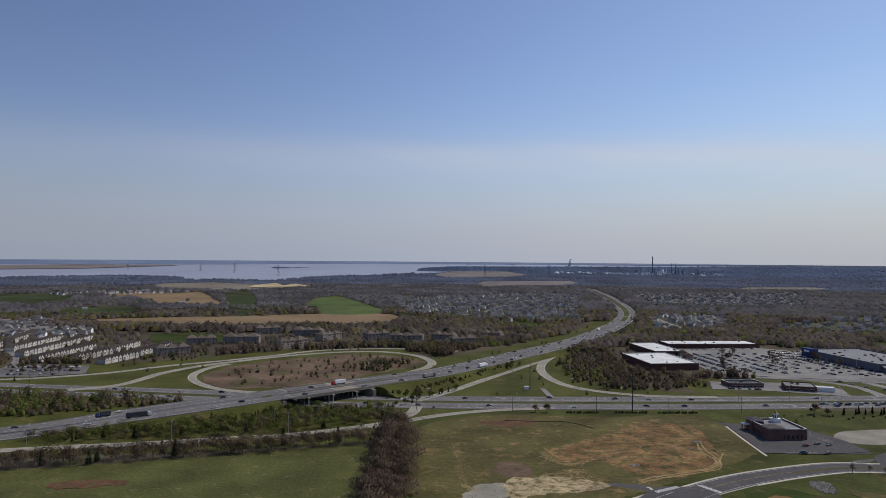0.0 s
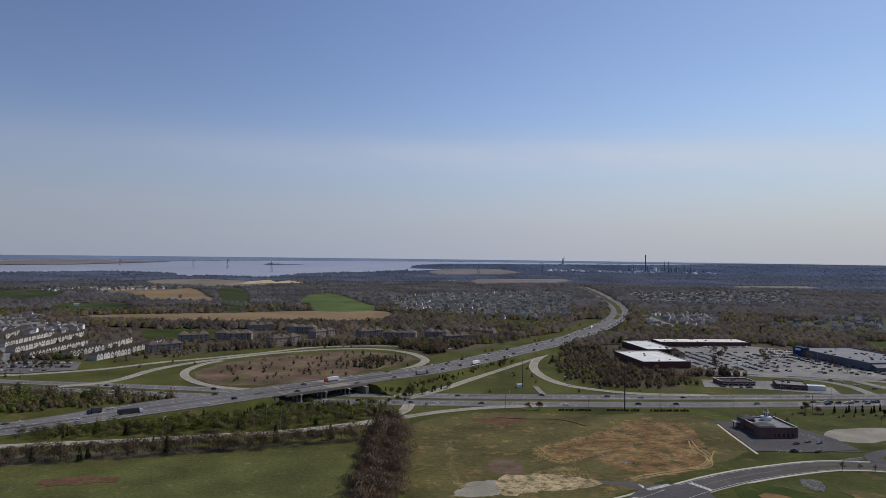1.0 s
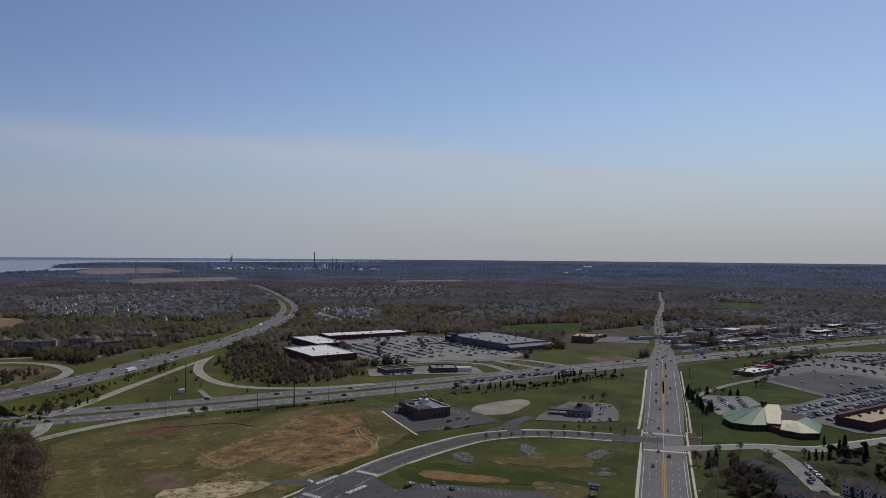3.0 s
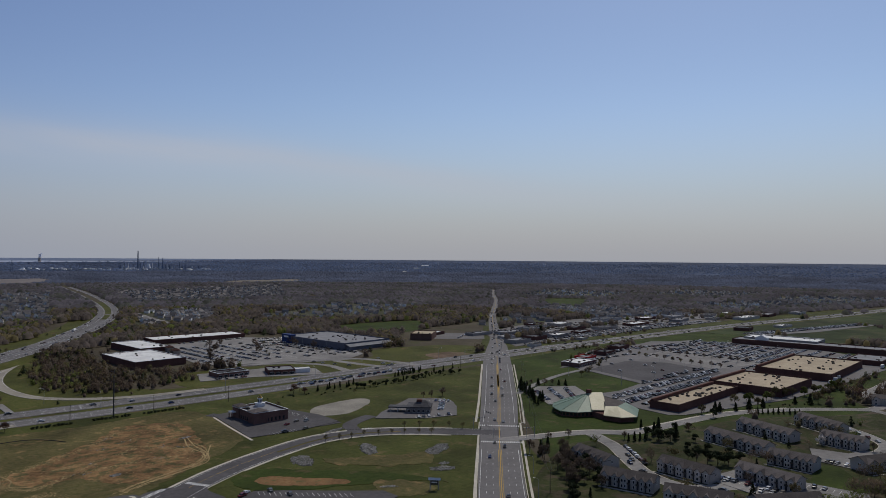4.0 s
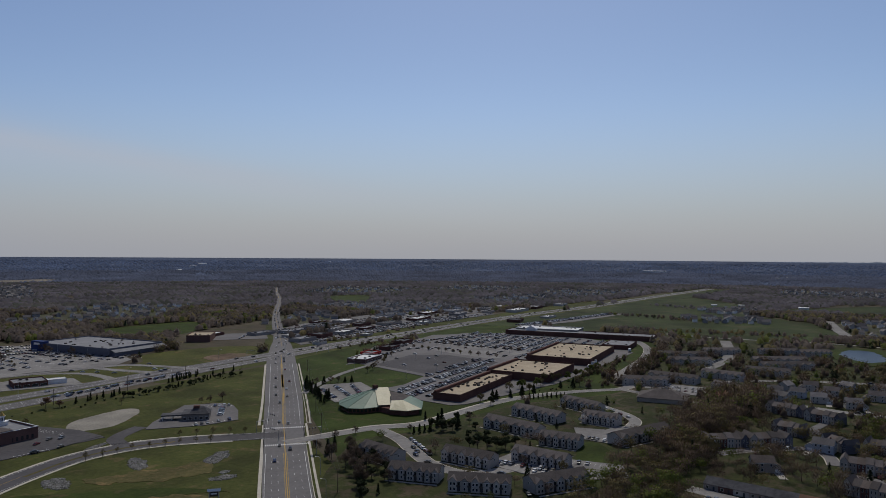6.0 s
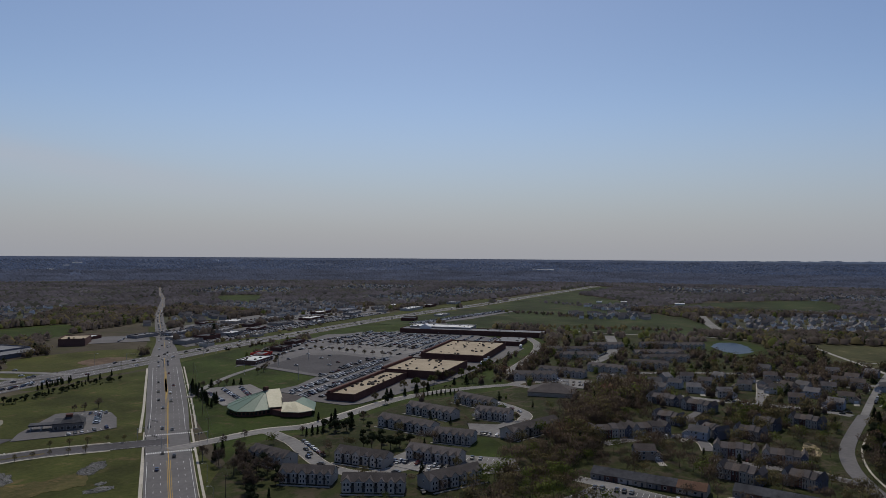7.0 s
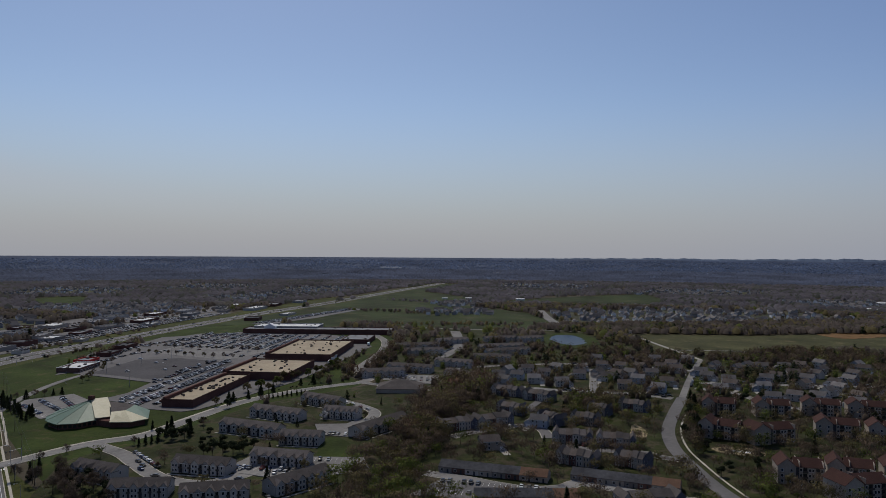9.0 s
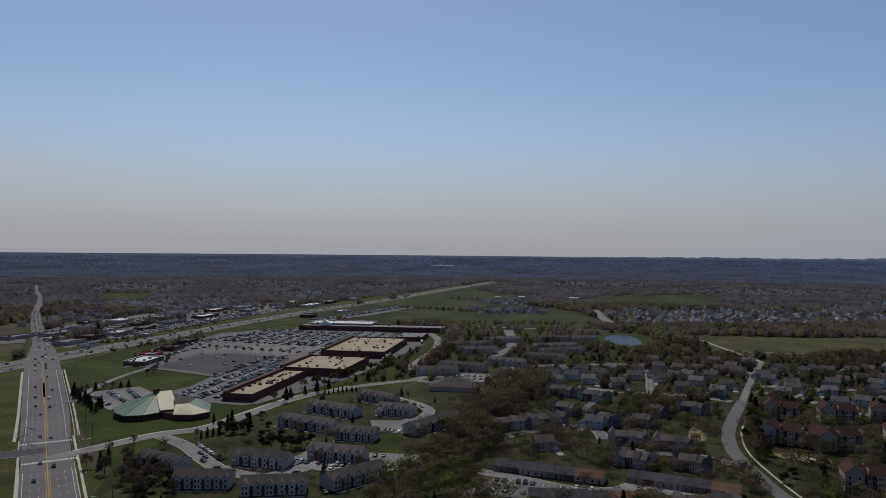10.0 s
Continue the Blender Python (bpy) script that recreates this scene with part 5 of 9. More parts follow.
def gable(w, d, h, rh, x=0.0, y=0.0, z=-0.2):
    """A body with gable ends, its ridge along x."""
    v = [(x + sx * w / 2, y + sy * d / 2, q) for sx in (-1, 1) for sy, q in ((-1, z), (-1, h), (0, h + rh), (1, h), (1, z)) for sy in (sy,)]
    f = [(4, 3, 2, 1, 0), (5, 6, 7, 8, 9)] + [(i, i + 1, i + 6, i + 5) for i in range(4)] + [(4, 0, 5, 9)]
    return v, f


def gable_roof(w, d, h, rh, x=0.0, y=0.0, over=0.45, t=0.22, turn=False):
    """Two sloped slabs that meet at a ridge along x (or along y)."""
    out = []
    for s in (-1, 1):
        e = d / 2 + over
        drop = rh * over / (d / 2)
        v = []
        for xx in (-w / 2 - over, w / 2 + over):
            for up in (0.03, t):
                v += [(xx, s * e, h - drop + up), (xx, 0, h + rh + up)]
        v = [((x - q[1]) if turn else x + q[0], (y + q[0]) if turn else y + q[1], q[2]) for q in v]
        out.append((v, [(0, 1, 3, 2), (4, 6, 7, 5), (0, 4, 5, 1), (2, 3, 7, 6), (0, 2, 6, 4), (1, 5, 7, 3)]))
    return merge(*out)


def hip_roof(w, d, h, rh, x=0.0, y=0.0, over=0.5, cut=None):
    a, b = w / 2 + over, d / 2 + over
    c = max(0.2, a - b) if cut is None else cut
    v = [(x - a, y - b, h), (x + a, y - b, h), (x + a, y + b, h), (x - a, y + b, h), (x - c, y, h + rh), (x + c, y, h + rh), (x - a, y - b, h - 0.25), (x + a, y - b, h - 0.25), (x + a, y + b, h - 0.25), (x - a, y + b, h - 0.25)]
    return v, [(0, 1, 5, 4), (1, 2, 5), (2, 3, 4, 5), (3, 0, 4), (6, 7, 1, 0), (7, 8, 2, 1), (8, 9, 3, 2), (9, 6, 0, 3), (9, 8, 7, 6)]


PROTO = []


def proto(make):
    """Builds a pattern out of sight of the copies; it is taken away again at the end."""
    ob = make()
    PROTO.append(ob)
    return ob


def townhouses(full=True):
    ob = thing("townhouse_row", "row of pale siding townhouses with grey shingle roofs" if full else "row of grey townhouses in a close", "townhouses", "townhouse rows")
    w, d, h, rh = 30.0, 11.0, 5.3, 2.7
    solid("wall", *gable(w, d, h, rh), M["siding"], ob)
    solid("roof", *gable_roof(w, d, h, rh), M["slate"], ob, "dark grey shingle roof")
    for k, (x, gw) in enumerate(((-12.6, 4.2), (-6.8, 3.2), (-1.6, 4.2), (4.0, 3.2), (8.6, 3.2), (13.0, 3.6))):
        out = (0.9, 0.35, 0.9, 0.35, 0.9, 0.5)[k]
        g = gable(5.0, gw, h - 0.15, gw * 0.52)
        gb = solid("front_gable", [(x + v[1], -d / 2 + 2.5 - out + v[0], v[2]) for v in g[0]], g[1], M["siding"], ob)
        solid("gable_roof", *gable_roof(5.0, gw, h - 0.15, gw * 0.52, x, -d / 2 + 2.5 - out, 0.3, 0.2, True), M["slate"], gb)
        for z in (0.8, 3.3):
            for o in ((-0.85, 0.85) if gw > 4 and full else (0.0,)):
                window(gb, x + o, -d / 2 - out - 0.03, z, 0.9, 1.35)
    for k, x in enumerate((-9.7, -4.4, 1.3, 6.3, 10.9) if full else ()):
        # no recess is cut: a flat dark panel stands in for its shade
        solid("porch_shade", *box(x - 0.8, -d / 2 - 0.04, 0.2, x + 0.8, -d / 2 + 0.02, 2.3), M["dark_steel"], ob, "dark recessed entrance")
        solid("balcony", *merge(box(x - 0.95, -d / 2 - 1.1, 2.6, x + 0.95, -d / 2 - 0.03, 2.75), box(x - 0.95, -d / 2 - 1.1, 2.75, x + 0.95, -d / 2 - 1.04, 3.55)), M["unit"], ob, "dark railed balcony")
        solid("balcony_door", *box(x - 0.6, -d / 2 - 0.05, 2.8, x + 0.6, -d / 2 + 0.02, 4.7), M["glass"], ob)
    for sx in (-1, 1):
        for y in (0.0,):
            window(ob, sx * (w / 2 + 0.03), y, 3.2, 0.9, 1.3, 90 * sx)
    for y in (-d / 2 - 0.52, d / 2 + 0.46):
        solid("fascia", *box(-w / 2 - 0.4, y, h - 0.42, w / 2 + 0.4, y + 0.06, h - 0.2), M["trim"], ob, "white eaves board")
    solid("walkway", *box(-w / 2, -d / 2 - 4.6, -0.1, w / 2, -d / 2 - 3.3, 0.3), M["concrete"], ob, "pale concrete walk")
    return ob


def red_flats():
    ob = thing("apartment_block", "three-storey tan apartment block with red shingle roofs", "apartments", "red-roofed apartment blocks")
    w, d, h = 24.0, 13.0, 8.6
    solid("wall", *gable(w * 0.62, d - 2, h, 3.2, w * 0.19, 0.6), M["tan"], ob)
    solid("roof", *gable_roof(w * 0.62, d - 2, h, 3.2, w * 0.19, 0.6), M["red_roof"], ob)
    wing = gable(d + 1.5, w * 0.38, h + 0.6, 3.6)
    solid("wing", [(-w * 0.31 + v[1], v[0], v[2]) for v in wing[0]], wing[1], M["tan"], ob)
    solid("wing_roof", *gable_roof(d + 1.5, w * 0.38, h + 0.6, 3.6, -w * 0.31, 0, turn=True), M["red_roof"], ob)
    for z in (0.9, 3.6, 6.3):
        for x in (-9.8, -5.2):
            window(ob, x, -(d + 1.5) / 2 - 0.03, z, 1.1, 1.4)
        for x in (0.2, 4.6, 6.2, 10.6):
            window(ob, x, -(d - 2) / 2 + 0.57, z, 1.1, 1.4)
    for x in (2.2, 8.6):
        for z in (0.4, 3.1, 5.8):
            solid("balcony", *merge(box(x - 1.3, -(d - 2) / 2 - 0.5, z, x + 1.3, -(d - 2) / 2 + 0.55, z + 0.15), box(x - 1.3, -(d - 2) / 2 - 0.5, z + 0.15, x + 1.3, -(d - 2) / 2 - 0.44, z + 1.0)), M["unit"], ob, "dark railed balcony")
            solid("balcony_door", *box(x - 1.0, -(d - 2) / 2 + 0.5, z + 0.16, x + 1.0, -(d - 2) / 2 + 0.57, z + 2.3), M["glass"], ob)
    for x in (-0.6, 11.4):
        solid("firewall", *box(x - 0.15, -(d - 2) / 2 + 0.2, 6, x + 0.15, (d - 2) / 2 + 1.0, 11.2), M["tan"], ob, "pale wall rising past the roof")
    solid("stairwell", *box(-2.6, -(d - 2) / 2 + 0.3, 0, -1.0, -(d - 2) / 2 + 0.55, 8.2), M["dark_steel"], ob)
    return ob


def low_terrace():
    ob = thing("terrace_row", "low terrace of houses with long shingle roof", "terrace", "low terraces")
    w, d, h, rh = 56.0, 10.0, 3.0, 2.4
    for k in range(8):
        x = -w / 2 + (k + 0.5) * w / 8
        solid("wall", *gable(w / 8 - 0.06, d, h, rh, x), M[("grey_siding", "tan", "siding", "brick")[k * 7 % 4]], ob)
        solid("roof", *gable_roof(w / 8 - 0.95, d, h, rh + 0.03 * (k % 2), x), M["dark_roof" if k < 6 else "clay_roof"], ob)
        window(ob, x - 1.6, -d / 2 - 0.03, 0.9, 1.2, 1.2)
        solid("door", *box(x + 1.0, -d / 2 - 0.06, 0, x + 1.9, -d / 2 + 0.02, 2.1), M["dark_steel"], ob)
    return ob


def mixed_row():
    ob = thing("townhouse_row", "row of two-storey townhouses in mixed sidings", "townhouses", "mixed townhouse rows")
    cols = ("siding", "grey_siding", "dark_brick", "siding", "tan", "blue_grey")
    d = 9.5
    for k, c in enumerate(cols):
        w, h = 6.6, 5.4 + 0.5 * (k % 3 == 0)
        x = -20 + k * 6.7 + 3.3
        if k in (0, 5):
            g = gable(d + 1, w, h, 2.6)
            solid("wall", [(x + v[1], v[0], v[2]) for v in g[0]], g[1], M[c], ob)
            solid("roof", *gable_roof(d + 1, w, h, 2.6, x, 0, 0.3, turn=True), M["slate"], ob)
        else:
            solid("wall", *gable(w, d, h, 2.4, x), M[c], ob)
            solid("roof", *gable_roof(w - 0.6, d, h, 2.4, x, 0, 0.32), M["brown_roof" if k == 2 else "slate"], ob)
        for z in (0.9, 3.4):
            window(ob, x + 1.5, -(d + (1 if k in (0, 5) else 0)) / 2 - 0.03, z)
            if z > 1:
                window(ob, x - 1.5, -(d + (1 if k in (0, 5) else 0)) / 2 - 0.03, z)
        solid("door", *box(x - 2, -d / 2 - 0.56 if k in (0, 5) else -d / 2 - 0.06, 0.1, x - 1.1, -d / 2 + 0.02, 2.2), M["dark_steel"], ob)
    return ob


def detached(wall, roof, label, wing):
    ob = thing("house", label, "house", "suburban houses")
    w, d, h, rh = 11.5, 8.5, 5.4, 2.8
    solid("wall", *gable(w, d, h, rh), M[wall], ob)
    solid("roof", *gable_roof(w, d, h, rh), M[roof], ob)
    g = gable(5.2, 5.6, 2.9, 2.0)
    gx = wing * (w / 2 + 1.2)
    solid("garage", [(gx + v[1], -1.6 + v[0], v[2]) for v in g[0]], g[1], M[wall], ob)
    solid("garage_roof", *gable_roof(5.2, 5.6, 2.9, 2.0, gx, -1.6, 0.3, turn=True), M[roof], ob)
    solid("driveway", *box(gx - 2.0, -15, -0.1, gx + 2.0, -4.3, 0.3), M["concrete"], ob)
    solid("garage_door", *box(gx - 1.4, -4.26, 0, gx + 1.4, -4.18, 2.2), M["trim"], ob)
    for z in (0.9, 3.5):
        for x in (-3.6, -1.0, 3.6):
            if not (z < 1 and abs(x - wing * 3.6) < 0.1):
                window(ob, x, -d / 2 - 0.03, z)
    for sx in (-1, 1):
        window(ob, sx * (w / 2 + 0.03), 1.4, 3.5, turn=90 * sx)
    solid("fascia", *box(-w / 2 - 0.4, -d / 2 - 0.52, h - 0.42, w / 2 + 0.4, -d / 2 - 0.46, h - 0.2), M["trim"], ob, "white eaves board")
    solid("chimney", *box(wing * -3.2 - 0.4, 0.6, h, wing * -3.2 + 0.4, 1.4, h + rh + 0.9), M["brick"], ob)
    return ob


def hip_flats():
    ob = thing("apartment_block", "three-storey grey apartment block with hipped roofs", "apartments", "hip-roofed apartment blocks")
    for k, x in enumerate((-14, 0, 14)):
        w, d, h = (15, 16, 9.4) if k != 1 else (13, 13, 8.8)
        solid("wall", *box(x - w / 2 + (0 if k != 1 else 0.02), -d / 2, -0.2, x + w / 2, d / 2, h), M["taupe"], ob)
        solid("roof", *hip_roof(w, d, h, 4.6, x), M["brown_roof"], ob)
        for z in (0.9, 3.8, 6.7):
            for o in (-3.6, 3.6):
                window(ob, x + o, -d / 2 - 0.03, z, 2.6, 1.5)
    return ob


def gable_row():
    ob = thing("townhouse_row", "white townhouse row with steep gable fronts", "townhouses", "white gabled rows")
    for k in range(5):
        x = -16 + k * 8
        g = gable(11, 7.2, 6.6, 3.4)
        solid("wall", [(x + v[1], v[0] + 0.6 * (k % 2), v[2]) for v in g[0]], g[1], M["clean_siding"], ob)
        solid("roof", *gable_roof(11, 7.2, 6.6, 3.4, x, 0.6 * (k % 2), 0.3, turn=True), M["brown_roof"], ob)
        window(ob, x, -5.53 + 0.6 * (k % 2), 3.9, 2.6, 1.4)
    return ob


TOWN, FLATS, LOW, MIXED = proto(townhouses), proto(red_flats), proto(low_terrace), proto(mixed_row)
CLOSE = proto(lambda: townhouses(False))
HIPS, GROW = proto(hip_flats), proto(gable_row)
HOUSES = [proto(lambda: detached("clean_siding", "pale_shingle", "two-storey white siding house with attached garage", 1)), proto(lambda: detached("siding", "slate", "two-storey cream siding house with attached garage", -1)), proto(lambda: detached("tan", "brown_roof", "two-storey tan house with brown roof", 1)), proto(lambda: detached("pale_blue", "pale_shingle", "two-storey pale blue house with white trim", -1))]


def row_of(pattern, length, depth, p0, p1, label="", tall=1.0):
    m, long = frame_at(p0, p1, depth)
    s = long / length
    ob = copy_thing(pattern, m @ Matrix.Diagonal((s, 1, tall, 1)))
    if label:
        ob["label"] = label
    return ob


for p0, p1 in (((345, 239), (345, 208)), ((367, 206), (366, 174)), ((327, 284), (322, 257)), ((302, 244), (310, 218)), ((303, 208), (315, 180)), ((322, 170), (350, 153)), ((427, 258), (419, 216)), ((407, 208), (409, 183)), ((470, 259), (461, 220)), ((519, 242), (506, 209)), ((477, 208), (476, 183)), ((430, 164), (474, 146))):
    row_of(TOWN, 30, 11, p0, p1)
for p0, p1 in (((676, 221), (672, 176)), ((822, 253), (845, 205)), ((718, 183), (712, 145)), ((837, 154), (866, 105)), ((655, 160), (640, 130)), ((760, 150), (762, 110)), ((918, 160), (939, 122)), ((930, 118), (950, 88)), ((633, 232), (650, 196)), ((780, 230), (800, 190)), ((880, 215), (905, 180)), ((800, 140), (830, 95))):
    row_of(CLOSE, 30, 11, p0, p1)
for p0, p1 in (((398, -66), (397, -88)), ((405, -91), (401, -112)), ((371, -88), (381, -112)), ((553, -52), (549, -74)), ((553, -88), (553, -112)), ((566, -122), (562, -147)), ((566, -152), (562, -178)), ((485, -40), (476, -62)), ((471, -70), (482, -97)), ((502, -113), (498, -138)), ((498, -142), (494, -166)), ((408, -118), (404, -142))):
    row_of(FLATS, 24, 13, p0, p1)
for p0, p1 in (((377, 104), (371, 47)), ((379, 36), (369, -16)), ((335, 78), (345, 30))):
    row_of(LOW, 56, 10, p0, p1)
for p0, p1 in (((455, 120), (472, 99)), ((472, 98), (490, 77)), ((585, 106), (580, 81)), ((574, 79), (566, 56)), ((521, 93), (515, 74)), ((449, 49), (449, 25)), ((447, 23), (446, 0)), ((407, 45), (401, 23)), ((410, 14), (404, -4)), ((552, 7), (546, -14)), ((532, 29), (527, 14)), ((338, 12), (350, -16)), ((500, 62), (488, 48)), ((500, 40), (496, 22))):
    row_of(MIXED, 40, 9.5, p0, p1)
SPOTS = [(637, 103), (663, 94), (645, 75), (682, 70), (638, 50), (679, 36), (638, -2), (628, -28), (661, -37), (740, 15), (738, -3), (742, -20), (744, -39), (769, -53), (735, -54), (722, -74), (770, -95), (757, -114), (778, -125), (770, -140), (776, -160), (737, -160), (678, -153), (708, -163), (736, -178), (765, -191), (637, -78), (662, -92), (612, -115), (622, -130), (699, -76), (684, -92), (655, -115), (686, -182), (712, -199), (746, -217), (783, -234), (809, -240), (792, -178), (810, -204), (695, 21), (693, 3), (718, 36), (644, -165), (665, -179), (425, 86), (486, 58), (660, 110), (700, 88), (716, 60), (672, 12), (668, -14), (700, -8), (704, -28), (690, 104), (620, -150), (630, -180), (700, -128), (716, -142), (600, -170), (605, -200), (640, -205), (672, -215), (705, -235), (745, -250), (790, 20), (792, -10), (800, -38), (806, -75)]
rnd = random.Random(4)
for k, (x, y) in enumerate(SPOTS):
    x, y = x + rnd.uniform(-2, 2), y + rnd.uniform(-2, 2)
    away = math.degrees(math.atan2(y, x)) - 90
    copy_thing(HOUSES[rnd.randrange(4)], pose(x, y, 0, 0, 0, away + rnd.choice((0, 0, 60, -35, -15, 12))))
    claim(x, y, 11, 9)
for p0, p1 in (((-338, 838), (-306, 862)), ((-340, 942), (-305, 956)), ((-300, 968), (-252, 972)), ((-285, 1085), (-250, 1098)), ((-208, 914), (-180, 948)), ((-226, 1068), (-182, 1060)), ((-168, 998), (-146, 1030)), ((-106, 1014), (-76, 1036)), ((-74, 1003), (-28, 1000)), ((-16, 1020), (16, 1008)), ((14, 964), (46, 978)), ((57, 1046), (84, 1034))):
    row_of(HIPS, 43, 16, p0, p1)
for p0, p1 in (((-368, 774), (-355, 831)), ((-357, 839), (-350, 921)), ((-409, 797), (-398, 858)), ((-398, 865), (-398, 936)), ((-446, 783), (-439, 901)), ((-486, 824), (-492, 998)), ((-525, 869), (-532, 996)), ((-574, 951), (-600, 1053)), ((-610, 924), (-638, 990)), ((-540, 830), (-570, 920)), ((-610, 820), (-640, 900)), ((-500, 760), (-530, 815))):
    a, b = Vector(p0), Vector(p1)
    n = max(1, round((b - a).length / 29))
    for k in range(n):
        row_of(GROW, 40, 11, tuple(a.lerp(b, k / n)), tuple(a.lerp(b, (k + 0.96) / n)), "", 0.78)

# the shopping centres
flat_block("shop_hall", "long brown brick shop hall with tan gravel roof", "shop", pose(538, 329, 0, 0, 0, 6), 112, 24, 6, "dark_brick", "tan_roof", 34, "red_roof", 0, 1, "mall halls")
flat_block("shop_hall", "brown brick supermarket hall with tan gravel roof", "shop", pose(638, 324, 0, 0, 0, 6), 78, 62, 7.5, "dark_brick", "tan_roof", 22, "red_roof", 0, 2, "mall halls")
flat_block("shop_hall", "large brown brick store with tan gravel roof", "shop", pose(774, 338, 0, 0, 0, 8), 124, 70, 7.5, "dark_brick", "tan_roof", 32, "red_roof", 0, 3, "mall halls")
for hall, long, deep, top in (("shop_hall", 112, 24, 6), ("shop_hall.001", 78, 62, 7.5), ("shop_hall.002", 124, 70, 7.5)):
    solid("raised_front", *merge(box(-long / 2 + 0.5, deep / 2 - 2.6, top - 1.2, long / 2 - 0.5, deep / 2 - 0.4, top + 1.5), box(-long / 2 + 2, deep / 2 + 0.05, 3.2, long / 2 - 2, deep / 2 + 3.0, 4.6)), M["dark_brick"], scene.objects[hall], "raised dark front with walkway roof")
flat_block("shop_hall", "far end store of the shopping centre", "shop", pose(890, 322, 0, 0, 0, 8), 54, 34, 6, "dark_brick", "grey_roof", 6, None, 0, 4, "mall halls")
flat_block("shop_hall", "dark shop arcade with a white roof strip", "shop", pose(968, 408, 0, 0, 0, -80), 210, 34, 7, "dark_brick", "grey_roof", 8, None, 0, 5)
flat_block("shop_hall", "white-roofed store behind the car park", "shop", pose(986, 462, 0, 0, 0, -80), 92, 44, 8.5, "grey_siding", "white_roof", 5, "trim", 0, 6)
solid("gable_front", *gable(12, 16, 9, 4, 0, 0), M["trim"], thing("shop_gable", "white pointed gable over a shop entrance", "gable", at=pose(958, 478, 0, 0, 0, 10)))
flat_block("warehouse_store", "blue-grey warehouse store with pale grey roof", "store", pose(497, 828, 0, 0, 0, 8), 76, 128, 9, "blue_grey", "grey_roof", 22, "blue_grey", 0, 7)
store = scene.objects["warehouse_store"]
solid("annex_wall", *box(-35, -71, -0.2, 37.6, -64.3, 4.6), M["blue_grey"], store, "low annex along the front wall")
solid("annex_roof", [(-35.6, -71.8, 4.6), (38.2, -71.8, 4.6), (38.2, -64.2, 7.2), (-35.6, -64.2, 7.2), (-35.6, -71.8, 4.9), (38.2, -71.8, 4.9), (38.2, -64.2, 7.5), (-35.6, -64.2, 7.5)], [(3, 2, 1, 0), (4, 5, 6, 7), (0, 1, 5, 4), (1, 2, 6, 5), (2, 3, 7, 6), (3, 0, 4, 7)], M["grey_roof"], store, "sloping grey annex roof")
sign_tower = thing("store_entrance", "tall blue store entrance panel with white bar", "entrance", at=pose(452, 872, 0, 0, 0, 8))
solid("panel", *box(-4, -10, -0.2, 4, 10, 11.5), M["blue"], sign_tower)
solid("sign_bar", *box(-4.2, -5, 7.5, -4.02, 5, 9.8), M["trim"], sign_tower, "white lettering bar")
flat_block("white_roof_store", "low store with bright white roof", "store", pose(246, 806, 0, 0, 0, 7), 54, 84, 7.5, "dark_brick", "white_roof", 5, "trim", 0, 8, rim=0.5)
flat_block("white_roof_store", "small store wing with bright white roof", "store", pose(274, 912, 0, 0, 0, 7), 36, 84, 7, "dark_brick", "white_roof", 4, "trim", 0, 9, rim=0.5)
flat_block("shop_row", "long low shop row with white roof edge", "shops", pose(366, 978, 0, 0, 0, 3), 126, 42, 6, "dark_brick", "white_roof", 8, None, 0, 10)
for x, y in ((291, 838), (294, 868)):
    porch = thing("shop_porch", "tan shop entrance block with orange hipped roof", "porch", at=pose(x, y, 0))
    solid("wall", *box(-4, -4, -0.2, 4, 4, 6.2), M["tan"], porch)
    solid("roof", *hip_roof(9, 9, 6.5, 2.5), M["red_roof"], porch)
flat_block("roadside_shop", "low brick restaurant with white parapet", "restaurant", pose(285, 673, 0, 0, 0, 3), 32, 20, 4.5, "brick", "dark_roof", 4, "trim", 6, 11)
flat_block("roadside_shop", "small dark shop beside the highway", "shop", pose(331, 658, 0, 0, 0, -18), 26, 26, 5, "dark_brick", "grey_roof", 3, None, 4, 12)
flat_block("canopy", "flat white fuel canopy", "canopy", pose(350, 648, 0, 0, 0, -18), 15, 9, 4.4, "trim", "white_roof", 0, None, 0, 13, rim=0.3)
flat_block("roadside_shop", "red and white fast food restaurant", "restaurant", pose(612, 512, 0, 0, 0, 12), 40, 22, 4.6, "brick", "white_roof", 4, "trim", 7, 14)
flat_block("roadside_shop", "small restaurant with red panels", "restaurant", pose(645, 530, 0, 0, 0, 12), 22, 16, 5, "red", "grey_roof", 3, "red", 4, 15)
flat_block("roadside_shop", "low grey shop in the car park", "shop", pose(700, 545, 0, 0, 0, 10), 26, 16, 5, "dark_brick", "dark_roof", 3, None, 4, 16)
flat_block("office_block", "brown brick hall with a flat tan roof", "hall", pose(628, 805, 0, 0, 0, 42), 44, 30, 9, "brick", "tan_roof", 4, None, 0, 17)
